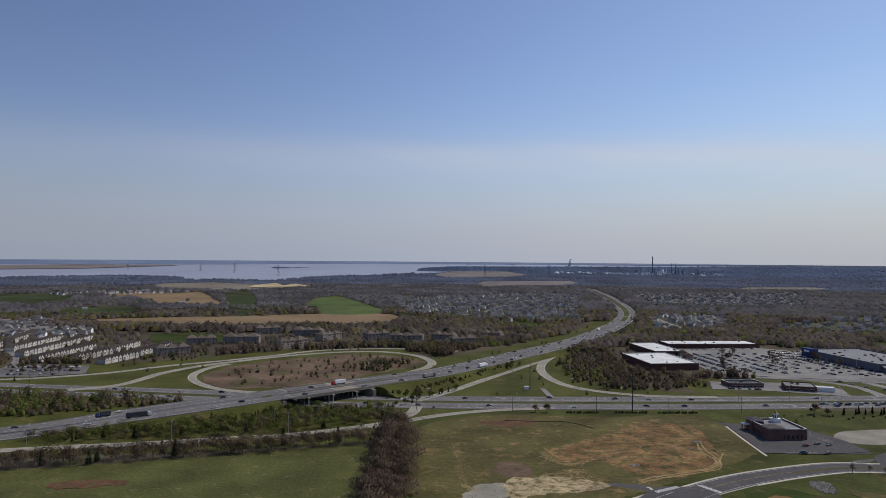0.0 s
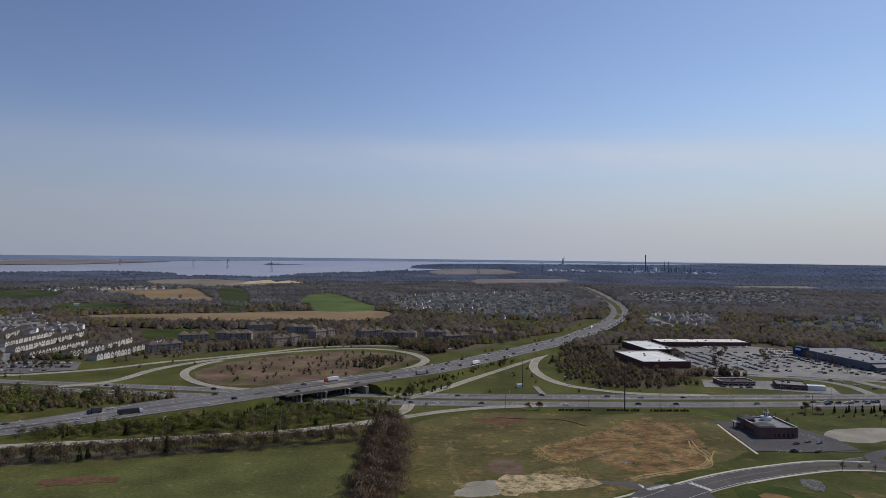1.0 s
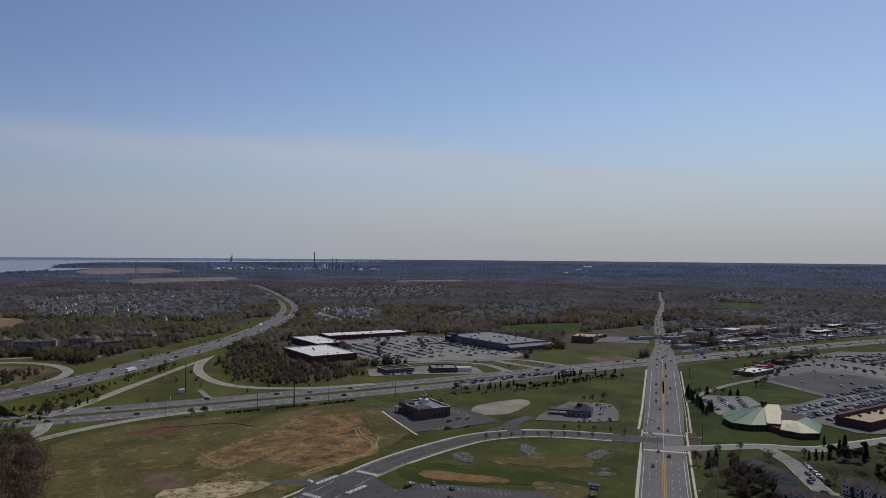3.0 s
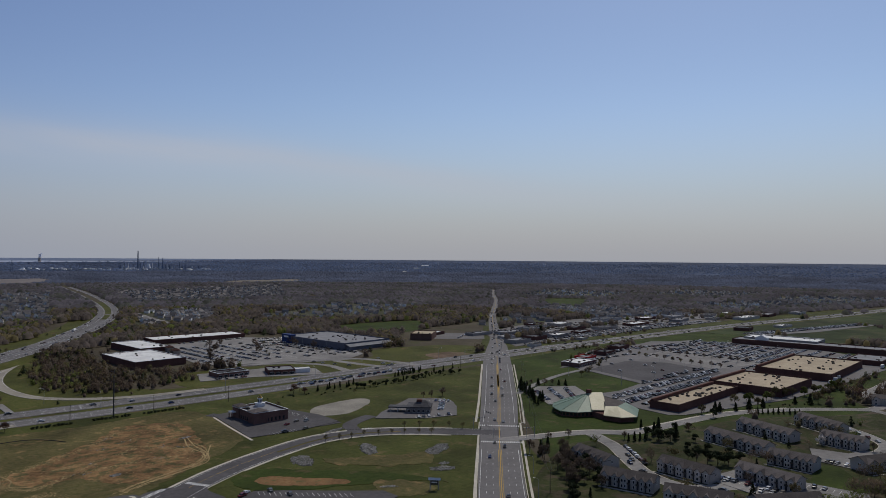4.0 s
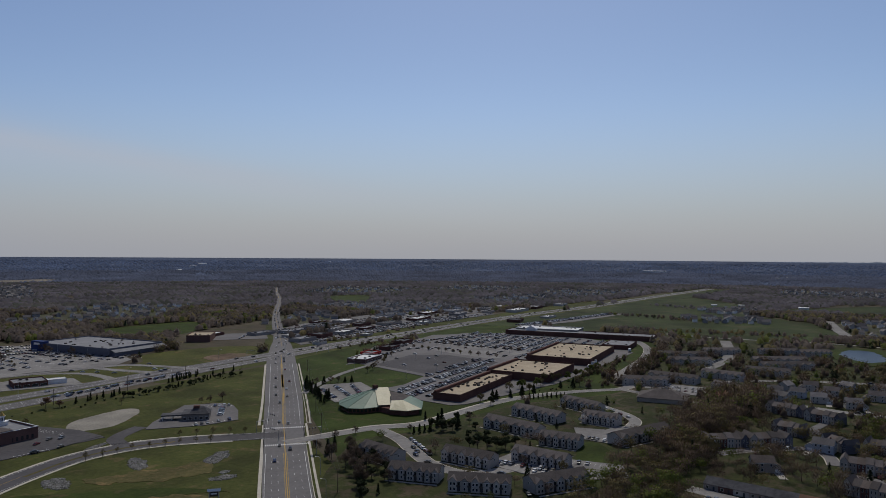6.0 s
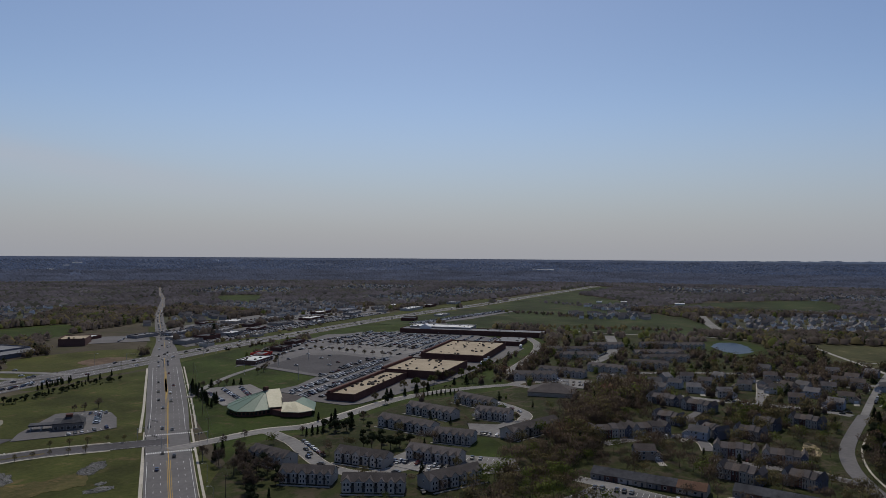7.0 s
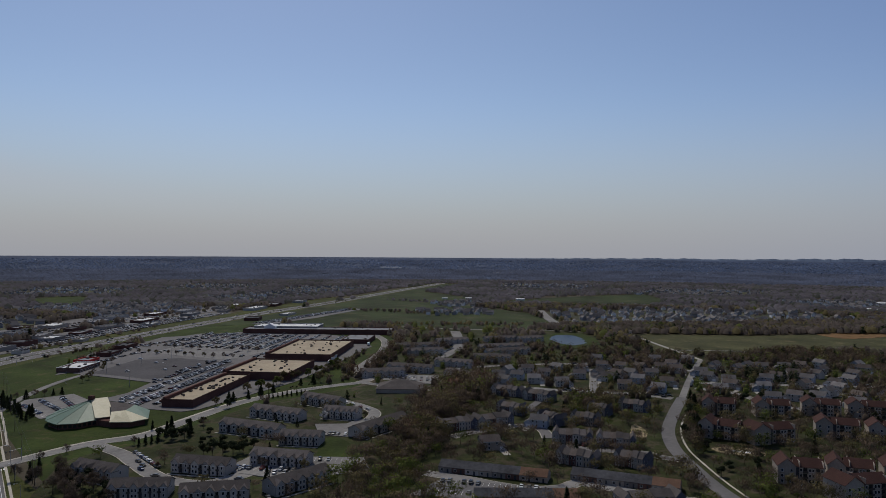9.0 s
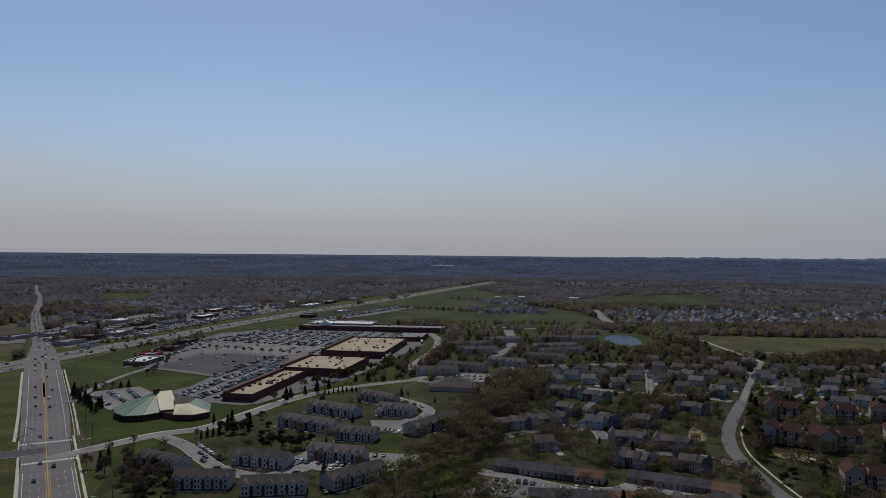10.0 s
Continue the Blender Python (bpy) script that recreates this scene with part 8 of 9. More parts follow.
FORCE = [
    ([(-285, 447), (-240, 452), (-110, 482), (-62, 500), (-36, 532), (-40, 562), (-84, 556), (-125, 533), (-189, 498), (-240, 474)], 1.0, (0.12, 0.25, 0.51, 0.12, 0), (5, 9)),
    ([(-460, 560), (-335, 515), (-275, 537), (-215, 572), (-215, 588), (-292, 596), (-440, 618)], 0.8, (0.35, 0.25, 0.35, 0.05, 0), (6, 10)),
    ([(132, 800), (150, 850), (185, 915), (240, 1030), (300, 1090), (230, 1000), (208, 860), (212, 752), (250, 740), (252, 668), (200, 640), (150, 650), (126, 700)], 0.66, (0.6, 0.24, 0.06, 0.08, 0.02), (5, 8.5)),
    ([(-37, 290), (-39, 436), (-36, 500), (-28, 515), (-19, 460), (-17, 354), (-19, 290)], 1.0, (0.92, 0.04, 0, 0, 0.04), (10, 15)),
    ([(-330, 380), (-246, 392), (-131, 427), (-48, 452), (-48, 466), (-131, 443), (-246, 408), (-330, 397)], 1.0, (0.8, 0.15, 0, 0.05, 0), (8, 11.5)),
    ([(-228, 705), (-190, 795), (-112, 855), (-50, 838), (-30, 800), (-70, 735), (-120, 690), (-180, 650), (-215, 668)], 0.16, (0.45, 0.05, 0, 0.3, 0.2), (2.5, 5)),
    ([(-110, 760), (-50, 835), (-28, 800), (-66, 740)], 0.8, (0.4, 0.1, 0, 0.5, 0), (4, 7)),
    ([(16, 668), (90, 800), (150, 905), (170, 930), (105, 850), (40, 745)], 0.95, (0.3, 0.15, 0.15, 0.4, 0), (3, 6)),
    ([(-60, 585), (-30, 600), (10, 660), (30, 705), (5, 680), (-40, 622)], 0.7, (0.2, 0.1, 0.3, 0.4, 0), (3, 6)),
    ([(398, 150), (419, 142), (453, 140), (501, 143), (574, 149), (636, 152), (667, 124), (611, 103), (550, 112), (489, 122), (440, 112), (410, 114)], 1.0, (0.6, 0.28, 0.08, 0.02, 0.02), (10, 15)),
    ([(347, 148), (398, 153), (420, 141), (409, 118), (335, 101), (322, 141)], 0.55, (0.45, 0.27, 0.22, 0.06, 0), (7, 11)),
    ([(529, 42), (580, 37), (598, 11), (557, 5), (519, 11), (506, 29)], 0.7, (0.3, 0.45, 0.2, 0.05, 0), (8, 12)),
    ([(471, 15), (434, 10), (437, -3), (390, 17), (437, 21)], 0.5, (0.6, 0.3, 0.1, 0, 0), (7, 11)),
    ([(751, 43), (811, -33), (825, -86), (925, -201), (936, -293), (832, -257), (830, -177), (823, -109), (772, -36), (741, 10)], 0.9, (0.7, 0.2, 0.04, 0.06, 0), (8, 12)),
    ([(732, -116), (773, -174), (677, -148), (680, -108)], 0.9, (0.1, 0.1, 0.1, 0.7, 0), (8, 12)),
    ([(-660, 1140), (-511, 1120), (-335, 1110), (-74, 1120), (-74, 1175), (-335, 1158), (-511, 1165), (-660, 1190)], 1.0, (0.75, 0.15, 0, 0.05, 0.05), (10, 15)),
    ([(1064, 20), (1100, -60), (1171, -420), (1400, -520), (1260, -200), (1180, 0)], 0.9, (0.8, 0.1, 0.0, 0.05, 0.05), (9, 13)),
    ([(824, 24), (805, -70), (861, -292), (905, -300), (870, -150), (860, -60), (860, 30)], 0.7, (0.7, 0.15, 0.05, 0.1, 0), (7, 10)),
    ([(610, -190), (700, -214), (780, -258), (820, -330), (640, -330)], 0.9, (0.7, 0.15, 0.05, 0.1, 0), (10, 14)),
    ([(-430, 1560), (-500, 1650), (-330, 1700), (-270, 1560)], 0.6, (0.4, 0.1, 0.1, 0.4, 0), (8, 12)),
    ([(-780, 1640), (-640, 1700), (-560, 1720), (-640, 1640)], 0.8, (0.4, 0.1, 0.1, 0.4, 0), (8, 12)),
    ([(20, 905), (120, 1010), (200, 1120), (250, 1300), (200, 1310), (130, 1140), (40, 1030), (-30, 950)], 0.85, (0.6, 0.22, 0.08, 0.1, 0), (7, 11)),
    ([(1060, 30), (1110, -40), (1180, -60), (1250, -180), (1300, -300), (1220, -330), (1130, -190), (1080, -40)], 0.9, (0.75, 0.15, 0.04, 0.06, 0), (8, 12)),
    ([(680, 661), (1000, 679), (1300, 681), (1500, 673), (1500, 663), (1300, 671), (1000, 669), (680, 651)], 0.55, (0.6, 0.28, 0.06, 0.06, 0), (4, 7)),
    ([(660, 601), (900, 609), (1040, 611), (1040, 601), (900, 599), (660, 591)], 0.6, (0.6, 0.28, 0.06, 0.06, 0), (4, 7)),
    ([(640, 553), (760, 577), (860, 597), (860, 587), (760, 567), (640, 543)], 0.5, (0.6, 0.28, 0.06, 0.06, 0), (6, 9)),
    ([(620, 277), (700, 281), (800, 287), (800, 277), (700, 271), (620, 267)], 0.55, (0.6, 0.28, 0.06, 0.06, 0), (5, 8)),
    ([(560, 260), (700, 237), (800, 250), (800, 240), (700, 227), (560, 250)], 0.5, (0.6, 0.28, 0.06, 0.06, 0), (6, 10)),
    ([(1398, 516), (1344, 314), (1305, 306), (1354, 501)], 0.55, (0.55, 0.2, 0.1, 0.15, 0), (4, 8)),
    ([(1601, 370), (1762, 123), (1697, 120), (1545, 358)], 0.55, (0.55, 0.2, 0.1, 0.15, 0), (4, 8)),
    ([(1113, 396), (1181, 100), (1152, 98), (1085, 386)], 0.55, (0.55, 0.2, 0.1, 0.15, 0), (4, 8)),
    ([(1344, 314), (1316, 276), (1279, 268), (1305, 306)], 0.55, (0.55, 0.2, 0.1, 0.15, 0), (4, 8)),
    ([(1757, 553), (1672, 399), (1611, 386), (1689, 532)], 0.55, (0.55, 0.2, 0.1, 0.15, 0), (4, 8)),
    ([(1662, 118), (1681, -58), (1624, -55), (1605, 114)], 0.55, (0.55, 0.2, 0.1, 0.15, 0), (4, 8)),
]


def spread_trees():
    rnd = np.random.RandomState(31)
    xs, ys, band = [], [], []
    for r0, r1, step, k in ((290, 560, 5.5, 0), (560, 950, 6.6, 1), (950, 1600, 9.0, 2), (1600, NEAR + 150, 13.0, 3), (NEAR + 150, 3900, 18, 4), (3900, 4750, 24, 5)):
        g = np.arange(-r1, r1, step)
        x, y = np.meshgrid(g, g)
        x, y = x.ravel() + rnd.uniform(-0.5, 0.5, x.size) * step, y.ravel() + rnd.uniform(-0.5, 0.5, y.size) * step
        r, a = np.hypot(x, y), np.degrees(np.arctan2(x, y))
        ok = (r >= r0) & (r < r1) & (a > SECTOR[0]) & (a < SECTOR[1])
        xs.append(x[ok]), ys.append(y[ok]), band.append(np.full(ok.sum(), k))
    x, y, band = np.concatenate(xs), np.concatenate(ys), np.concatenate(band)
    n = len(x)
    share = np.full(n, 0.9)
    mix = np.tile(np.array(MIX_WOOD), (n, 1))
    lo, hi = np.full(n, 8.0), np.full(n, 13.0)
    gap = np.sin(x / 140 + 1.3 * np.sin(y / 190)) * np.sin(y / 120 + 1.1 * np.sin(x / 230))
    share[(gap > 0.62) & (np.hypot(x, y) > 900)] = 0.25
    mix[gap < -0.45] = (0.54, 0.24, 0.13, 0.07, 0.02)
    mix[(gap > 0.1) & (gap < 0.3)] = (0.74, 0.16, 0.03, 0.06, 0.01)
    share[np.hypot(x, y) < 640] *= 0.0
    slope, az = fall(np.hypot(x, y)), np.degrees(np.arctan2(x, y))
    for turns, lows, highs in FAR_OPEN:
        share[(az > turns[0]) & (az < turns[-1]) & (slope < np.interp(az, turns, lows)) & (slope > np.interp(az, turns, highs))] = 0
    for poly, p, m, h in SOFT:
        q = inside(np.array(poly, float), x, y)
        share[q], mix[q], lo[q], hi[q] = p, m, h[0], h[1]
    for poly in CLEAR:
        share[inside(poly, x, y)] = 0
    for poly, p, m, h in FORCE:
        q = inside(np.array(poly, float), x, y)
        share[q], mix[q], lo[q], hi[q] = p, m, h[0], h[1]
    for line, reach in LINES:
        share[near_line(line, x, y, reach)] = 0
    b = np.array(BUILT)
    cells = {}
    for i, (bx, by, br) in enumerate(b):
        for u in range(int((bx - br) // 40), int((bx + br) // 40) + 1):
            for v in range(int((by - br) // 40), int((by + br) // 40) + 1):
                cells.setdefault((u, v), []).append(i)
    keep = np.where(rnd.rand(n) < share)[0]
    good = []
    for i in keep:
        if all(math.hypot(x[i] - b[j, 0], y[i] - b[j, 1]) > b[j, 2] + 1 for j in cells.get((int(x[i] // 40), int(y[i] // 40)), ())):
            good.append(i)
    i = np.array(good)
    cum = np.cumsum(mix[i], axis=1)
    kind = (rnd.rand(len(i))[:, None] * cum[:, -1:] > cum).sum(1)
    return x[i], y[i], lo[i] + (hi[i] - lo[i]) * rnd.rand(len(i)), band[i], np.clip(kind, 0, 4)


DOME_V = np.array([(0, 0, 1)] + [(0.72 * math.cos(a), 0.72 * math.sin(a), 0.72) for a in np.arange(5) * 1.2566] + [(math.cos(a), math.sin(a), 0.16) for a in np.arange(5) * 1.2566 + 0.63])
DOME_F = np.array([(0, 1 + k, 1 + (k + 1) % 5) for k in range(5)] + [(1 + k, 6 + k, 1 + (k + 1) % 5) for k in range(5)] + [(1 + (k + 1) % 5, 6 + k, 6 + (k + 1) % 5) for k in range(5)])


def woods(name, label, x, y, h, m, n, size, thin, cone=False, seed=0, trunk=True, wide=1, upright=False, core=0.0, low=0.0):
    """All trees of one kind in a belt: lobed crowns of loose leaf or twig pieces on thin trunks, round a dense uneven core where they stand far off."""
    rnd = np.random.RandomState(seed)
    k = len(x)
    if k == 0:
        return
    z0 = ground_z(x, y)
    w = h * (0.45 if cone and wide == 1 else 0.88 * wide) * rnd.uniform(0.8, 1.2, k)
    foot = np.stack([x, y, z0], 1)[:, None]
    mid = np.stack([x, y, z0 + h * (0.3 if cone else 0.45) - h * low], 1)[:, None]
    span = np.stack([w * 0.5, w * 0.5, h * (0.5 + 0.2 * low)], 1)[:, None]
    vs, fs, ns, slots, top = [], [], [], [], 0
    if n:
        d = rnd.normal(size=(k, n, 3))
        d /= np.linalg.norm(d, axis=2)[..., None]
        q = rnd.uniform(0.45, 1.0, (k, n, 1)) ** 0.6
        lobes = rnd.uniform(-0.5, 0.5, (k, 5, 3))
        pick = rnd.randint(0, 5, (k, n))
        p = d * q * 0.36 + np.take_along_axis(lobes, pick[..., None].repeat(3, 2), 1) * 0.62
        if cone:
            e = rnd.rand(k, n) ** 1.3
            a = rnd.uniform(0, 2 * math.pi, (k, n))
            rr = 0.5 * (1 - e) * rnd.uniform(0.6, 1, (k, n))
            c = np.stack([rr * np.cos(a) * w[:, None], rr * np.sin(a) * w[:, None], (0.08 + 0.9 * e) * h[:, None]], 2)
        else:
            c = np.stack([p[..., 0] * w[:, None] * 1.15, p[..., 1] * w[:, None] * 1.15, h[:, None] * (0.60 + p[..., 2] * 0.62)], 2)
        c += foot
        way = (c - mid) / span + d * 0.5
        way /= np.linalg.norm(way, axis=2)[..., None] + 1e-9
        out = way + rnd.normal(size=(k, n, 3)) * 0.3
        if upright:  # twigs that sweep up and out
            a = d * 0.7 + np.array((0, 0, 1.0)) + rnd.normal(size=(k, n, 3)) * 0.35
        else:
            a = np.cross(out, rnd.normal(size=(k, n, 3)))
        a /= np.linalg.norm(a, axis=2)[..., None] + 1e-9
        b = np.cross(out, a)
        b /= np.linalg.norm(b, axis=2)[..., None] + 1e-9
        s = (size * w[:, None, None] * (1.0 if not cone else 2.3 if n > 100 else 1.5)) * rnd.uniform(0.6, 1.35, (k, n, 1))
        v = np.stack([c - a * s - b * s * 0.6 * thin, c + a * s, c - a * s * 0.3 + b * s * 0.9 * thin], 2).reshape(-1, 3)
        f = np.arange(len(v)).reshape(-1, 3)
        vs.append(v), fs.append(f), ns.append(way.repeat(3, 1).reshape(-1, 3)), slots.append(np.zeros(len(f), np.int32))
        top += len(v)
    if core:
        shape = DOME_V * np.where(DOME_V[:, 2:] > 0.9, 1, (0.62, 0.62, 0.8) if cone else (1, 1, 1))
        r = rnd.uniform(0.72, 1.22, (k, 11, 1)) * np.ones((1, 1, 3))
        r[..., 2] = rnd.uniform(0.86, 1.12, (k, 11))
        spin = rnd.uniform(0, 6.28, k)
        cs, sn = np.cos(spin)[:, None], np.sin(spin)[:, None]
        px, py = shape[None, :, 0] * cs - shape[None, :, 1] * sn, shape[None, :, 0] * sn + shape[None, :, 1] * cs
        v = np.stack([px * w[:, None] * 0.5, py * w[:, None] * 0.5, np.broadcast_to(shape[None, :, 2], px.shape) * h[:, None]], 2) * r * core + foot
        way = (v - mid) / span
        way /= np.linalg.norm(way, axis=2)[..., None] + 1e-9
        f = (top + 11 * np.arange(k)[:, None, None] + DOME_F[None]).reshape(-1, 3)
        vs.append(v.reshape(-1, 3)), fs.append(f), ns.append(way.reshape(-1, 3)), slots.append(np.zeros(len(f), np.int32))
        top += 11 * k
    if trunk:
        t = 0.02 * h + 0.04
        ring = [np.stack([x + t * math.cos(g), y + t * math.sin(g), z0 - 0.3], 1) for g in (0.0, 2.1, 4.2)] + [np.stack([x, y, z0 + h * 0.75], 1)]
        v = np.stack(ring, 1).reshape(-1, 3)
        f = np.concatenate([top + 4 * np.arange(k)[:, None] + np.array(q) for q in ((0, 1, 3), (1, 2, 3), (2, 0, 3))])
        nn = np.array([(1, 0, 0), (-0.5, 0.86, 0), (-0.5, -0.86, 0), (0, 0, 1)])
        vs.append(v), fs.append(f), ns.append(np.tile(nn, (k, 1))), slots.append(np.ones(len(f), np.int32))
    v, f = np.vstack(vs), np.vstack(fs)
    me = bpy.data.meshes.new(name)
    me.vertices.add(len(v))
    me.vertices.foreach_set("co", v.astype(np.float32).ravel())
    me.loops.add(3 * len(f))
    me.loops.foreach_set("vertex_index", f.astype(np.int32).ravel())
    me.polygons.add(len(f))
    me.polygons.foreach_set("loop_start", np.arange(0, 3 * len(f), 3, dtype=np.int32))
    me.polygons.foreach_set("use_smooth", np.ones(len(f), bool))
    me.materials.append(M[m]), me.materials.append(M["bark"])
    me.polygons.foreach_set("material_index", np.concatenate(slots))
    me.update(calc_edges=True)
    # a leaf is lit as part of the rounded crown that it belongs to
    me.attributes.new("custom_normal", "FLOAT_VECTOR", "POINT").data.foreach_set("vector", np.vstack(ns).astype(np.float32).ravel())
    me.update()
    return tagged(new(name, me), label, "woods", kind="stuff")


tx, ty, th, tb, tk = spread_trees()
WORDS = ("bare brown woodland trees", "woodland trees with olive buds", "trees in fresh green leaf", "dark evergreen trees", "trees with russet buds")
for k, kind in enumerate(KINDS):
    for belt, (n, size) in enumerate(((270, 0.058), (64, 0.085), (14, 0.13), (0, 0), (0, 0), (0, 0))):
        q = (tk == k) & (tb == belt)
        grow = (1.0, 1.0, 1.0, 0.9, 0.75, 0.45)[belt]
        # the further belts take tree colours with haze mixed in
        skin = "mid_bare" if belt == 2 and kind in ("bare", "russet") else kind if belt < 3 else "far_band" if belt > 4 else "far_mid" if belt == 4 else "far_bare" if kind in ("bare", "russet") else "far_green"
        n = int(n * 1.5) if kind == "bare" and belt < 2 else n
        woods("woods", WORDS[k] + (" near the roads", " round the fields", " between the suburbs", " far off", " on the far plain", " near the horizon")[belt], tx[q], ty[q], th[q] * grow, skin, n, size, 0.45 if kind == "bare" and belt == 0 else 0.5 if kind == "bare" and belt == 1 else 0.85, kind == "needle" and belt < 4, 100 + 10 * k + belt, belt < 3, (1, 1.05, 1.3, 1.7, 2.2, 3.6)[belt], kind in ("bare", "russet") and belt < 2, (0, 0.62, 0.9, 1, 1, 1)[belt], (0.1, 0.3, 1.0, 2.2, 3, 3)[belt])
print("trees", len(tx), "things", TREES[0], "cars", COUNT[0])
# ------------------------------------------------------------ poles, signals, signs
def lamp(x, y, turn, tall=11.0, z=0.0):
    ob = thing("street_lamp", "grey steel street lamp with curved arm", "street lamp", "street lamps", at=pose(x, y, z, 0, 0, turn))
    solid("pole", *merge(tube(0, 0, -0.2, 0.4, 0.28, 0.28), tube(0, 0, 0.4, tall, 0.16, 0.09)), M["steel"], ob)
    solid("arm", *merge(limb((0, 0, tall - 0.1), (1.2, 0, tall + 0.9), 0.09, 0.08, 6), limb((1.2, 0, tall + 0.9), (2.8, 0, tall + 1.1), 0.08, 0.07, 6)), M["steel"], ob)
    solid("lamp_head", *box(2.6, -0.2, tall + 0.95, 3.6, 0.2, tall + 1.15), M["trim"], ob)
    return ob


LAMP = proto(lambda: lamp(0, 0, 0))
for x, y, turn in ((-262, 448, 90), (-176, 462, 90), (-104, 482, 100), (-40, 500, 120), (-200, 545, -60), (-118, 500, 90), (60, 566, 90), (150, 592, 90), (250, 598, -90), (340, 604, 90), (120, 636, 180), (72, 724, 30), (300, 612, 90), (395, 610, -90), (520, 640, -60), (640, 590, 120)):
    copy_thing(LAMP, pose(x, y, 0, 0, 0, turn))
for s0 in range(40, 420, 38):
    x, y, z, turn = along([p for p in AVENUE], s0, 17.5)
    copy_thing(LAMP, pose(x, y, 0.0, 0, 0, turn + 90) @ Matrix.Diagonal((0.8, 0.8, 0.8, 1)))
for k in range(22):
    rr = random.Random(k)
    copy_thing(LAMP, pose((545 + 52 * (k % 7)) if k < 14 else 330 + 40 * (k % 4), (408 + 62 * (k // 7)) if k < 14 else 770 + 60 * ((k - 14) // 4), zl if k < 14 else zw, 0, 0, 90))


def utility_pole(tall=12.0):
    ob = thing("utility_pole", "weathered wooden utility pole with crossarm", "utility pole", "utility poles")
    solid("pole", *tube(0, 0, -0.3, tall, 0.2, 0.13, 7), M["wood_pole"], ob)
    solid("crossarm", *box(-1.3, -0.07, tall - 0.9, 1.3, 0.07, tall - 0.7), M["wood_pole"], ob)
    for x in (-1.1, 0.9):
        solid("insulator", *tube(x, 0, tall - 0.7, tall - 0.45, 0.06, 0.04, 6), M["steel"], ob)
    return ob


UTIL = proto(utility_pole)
run = [(-20, 556), (55, 551), (121, 555), (178, 558), (235, 556), (300, 560), (365, 566), (430, 576), (495, 574)]
for x, y in run:
    copy_thing(UTIL, pose(x, y, 0, 0, 0, 90))
run2 = [(268, 250), (310, 293), (352, 338), (394, 382), (436, 425), (478, 468), (520, 511)]
for x, y in run2:
    copy_thing(UTIL, pose(x + 3, y - 3 + 4, 0, 0, 0, -45))
def cable(label, points, sag=0.9, r=0.035):
    ob = thing("power_cable", label, "cable", "power cables")
    for p, q in zip(points[:-1], points[1:]):
        p, q = np.array(p, float), np.array(q, float)
        s = np.linspace(0, 1, 7)
        pts = p + (q - p) * s[:, None] - np.array((0, 0, 1)) * (4 * sag * s * (1 - s))[:, None]
        side = np.cross(q - p, (0, 0, 1))
        side = side / np.linalg.norm(side) * r
        ring = np.stack([pts + side, pts - side, pts + np.array((0, 0, r * 1.6))], 1).reshape(-1, 3)
        solid("span", ring, [(3 * k + a, 3 * k + b, 3 * k + 3 + b, 3 * k + 3 + a) for k in range(len(s) - 1) for a, b in ((0, 1), (1, 2), (2, 0))], M["dark_steel"], ob)


for dx in (-1.1, 0.9):
    cable("thin black cable strung between wooden poles", [(x, y + dx, 11.6) for x, y in run])
    cable("thin black cable along the avenue poles", [(x + 3 + dx * 0.7, y + 1 - dx * 0.7, 11.6) for x, y in run2])
mast = thing("transmission_pole", "tall dark steel transmission pole", "pole", at=pose(150, 558, 0))
solid("shaft", *tube(0, 0, -0.3, 33, 0.55, 0.25, 10), M["dark_steel"], mast)
for z in (25, 28.5, 32):
    solid("arm", *box(-2.2, -0.12, z, 2.2, 0.12, z + 0.25), M["dark_steel"], mast)
copy_thing(mast, pose(80, 645, 0) @ Matrix.Diagonal((0.8, 0.8, 0.8, 1)))["label"] = "slim dark pole in the ramp grass"
hut = thing("equipment_hut", "small white roofed equipment hut", "hut", at=pose(77, 646, 0, 0, 0, 10))
solid("wall", *box(-2.2, -1.6, -0.1, 2.2, 1.6, 2.6), M["trim"], hut)
solid("roof", *gable_roof(4.4, 3.2, 2.6, 0.7), M["steel"], hut)
ribbon("drive", [(92, 650), (93, 630), (94, 611)], 5, M["old_asphalt"], streets)


def signal(x, y, turn, reach=9.0):
    ob = thing("traffic_signal", "traffic signal mast with hanging heads", "traffic signal", "traffic signals", at=pose(x, y, 0, 0, 0, turn))
    solid("pole", *tube(0, 0, -0.3, 7.2, 0.18, 0.13), M["steel"], ob)
    solid("mast_arm", *limb((0, 0, 6.6), (reach, 0, 7.0), 0.12, 0.07, 6), M["steel"], ob)
    for s in (0.5, 0.75, 1.0):
        solid("signal_head", *box(reach * s - 0.2, -0.15, 5.9, reach * s + 0.2, 0.15, 7.0), M["dark_steel"], ob)


for x, y, turn in ((352, 386, -100), (322, 344, 80), (345, 330, 170), (330, 372, -10), (560, 640, -60), (620, 590, 120), (545, 572, 60), (635, 655, 230), (-34, 566, 40), (-10, 612, 200)):
    signal(x, y, turn)

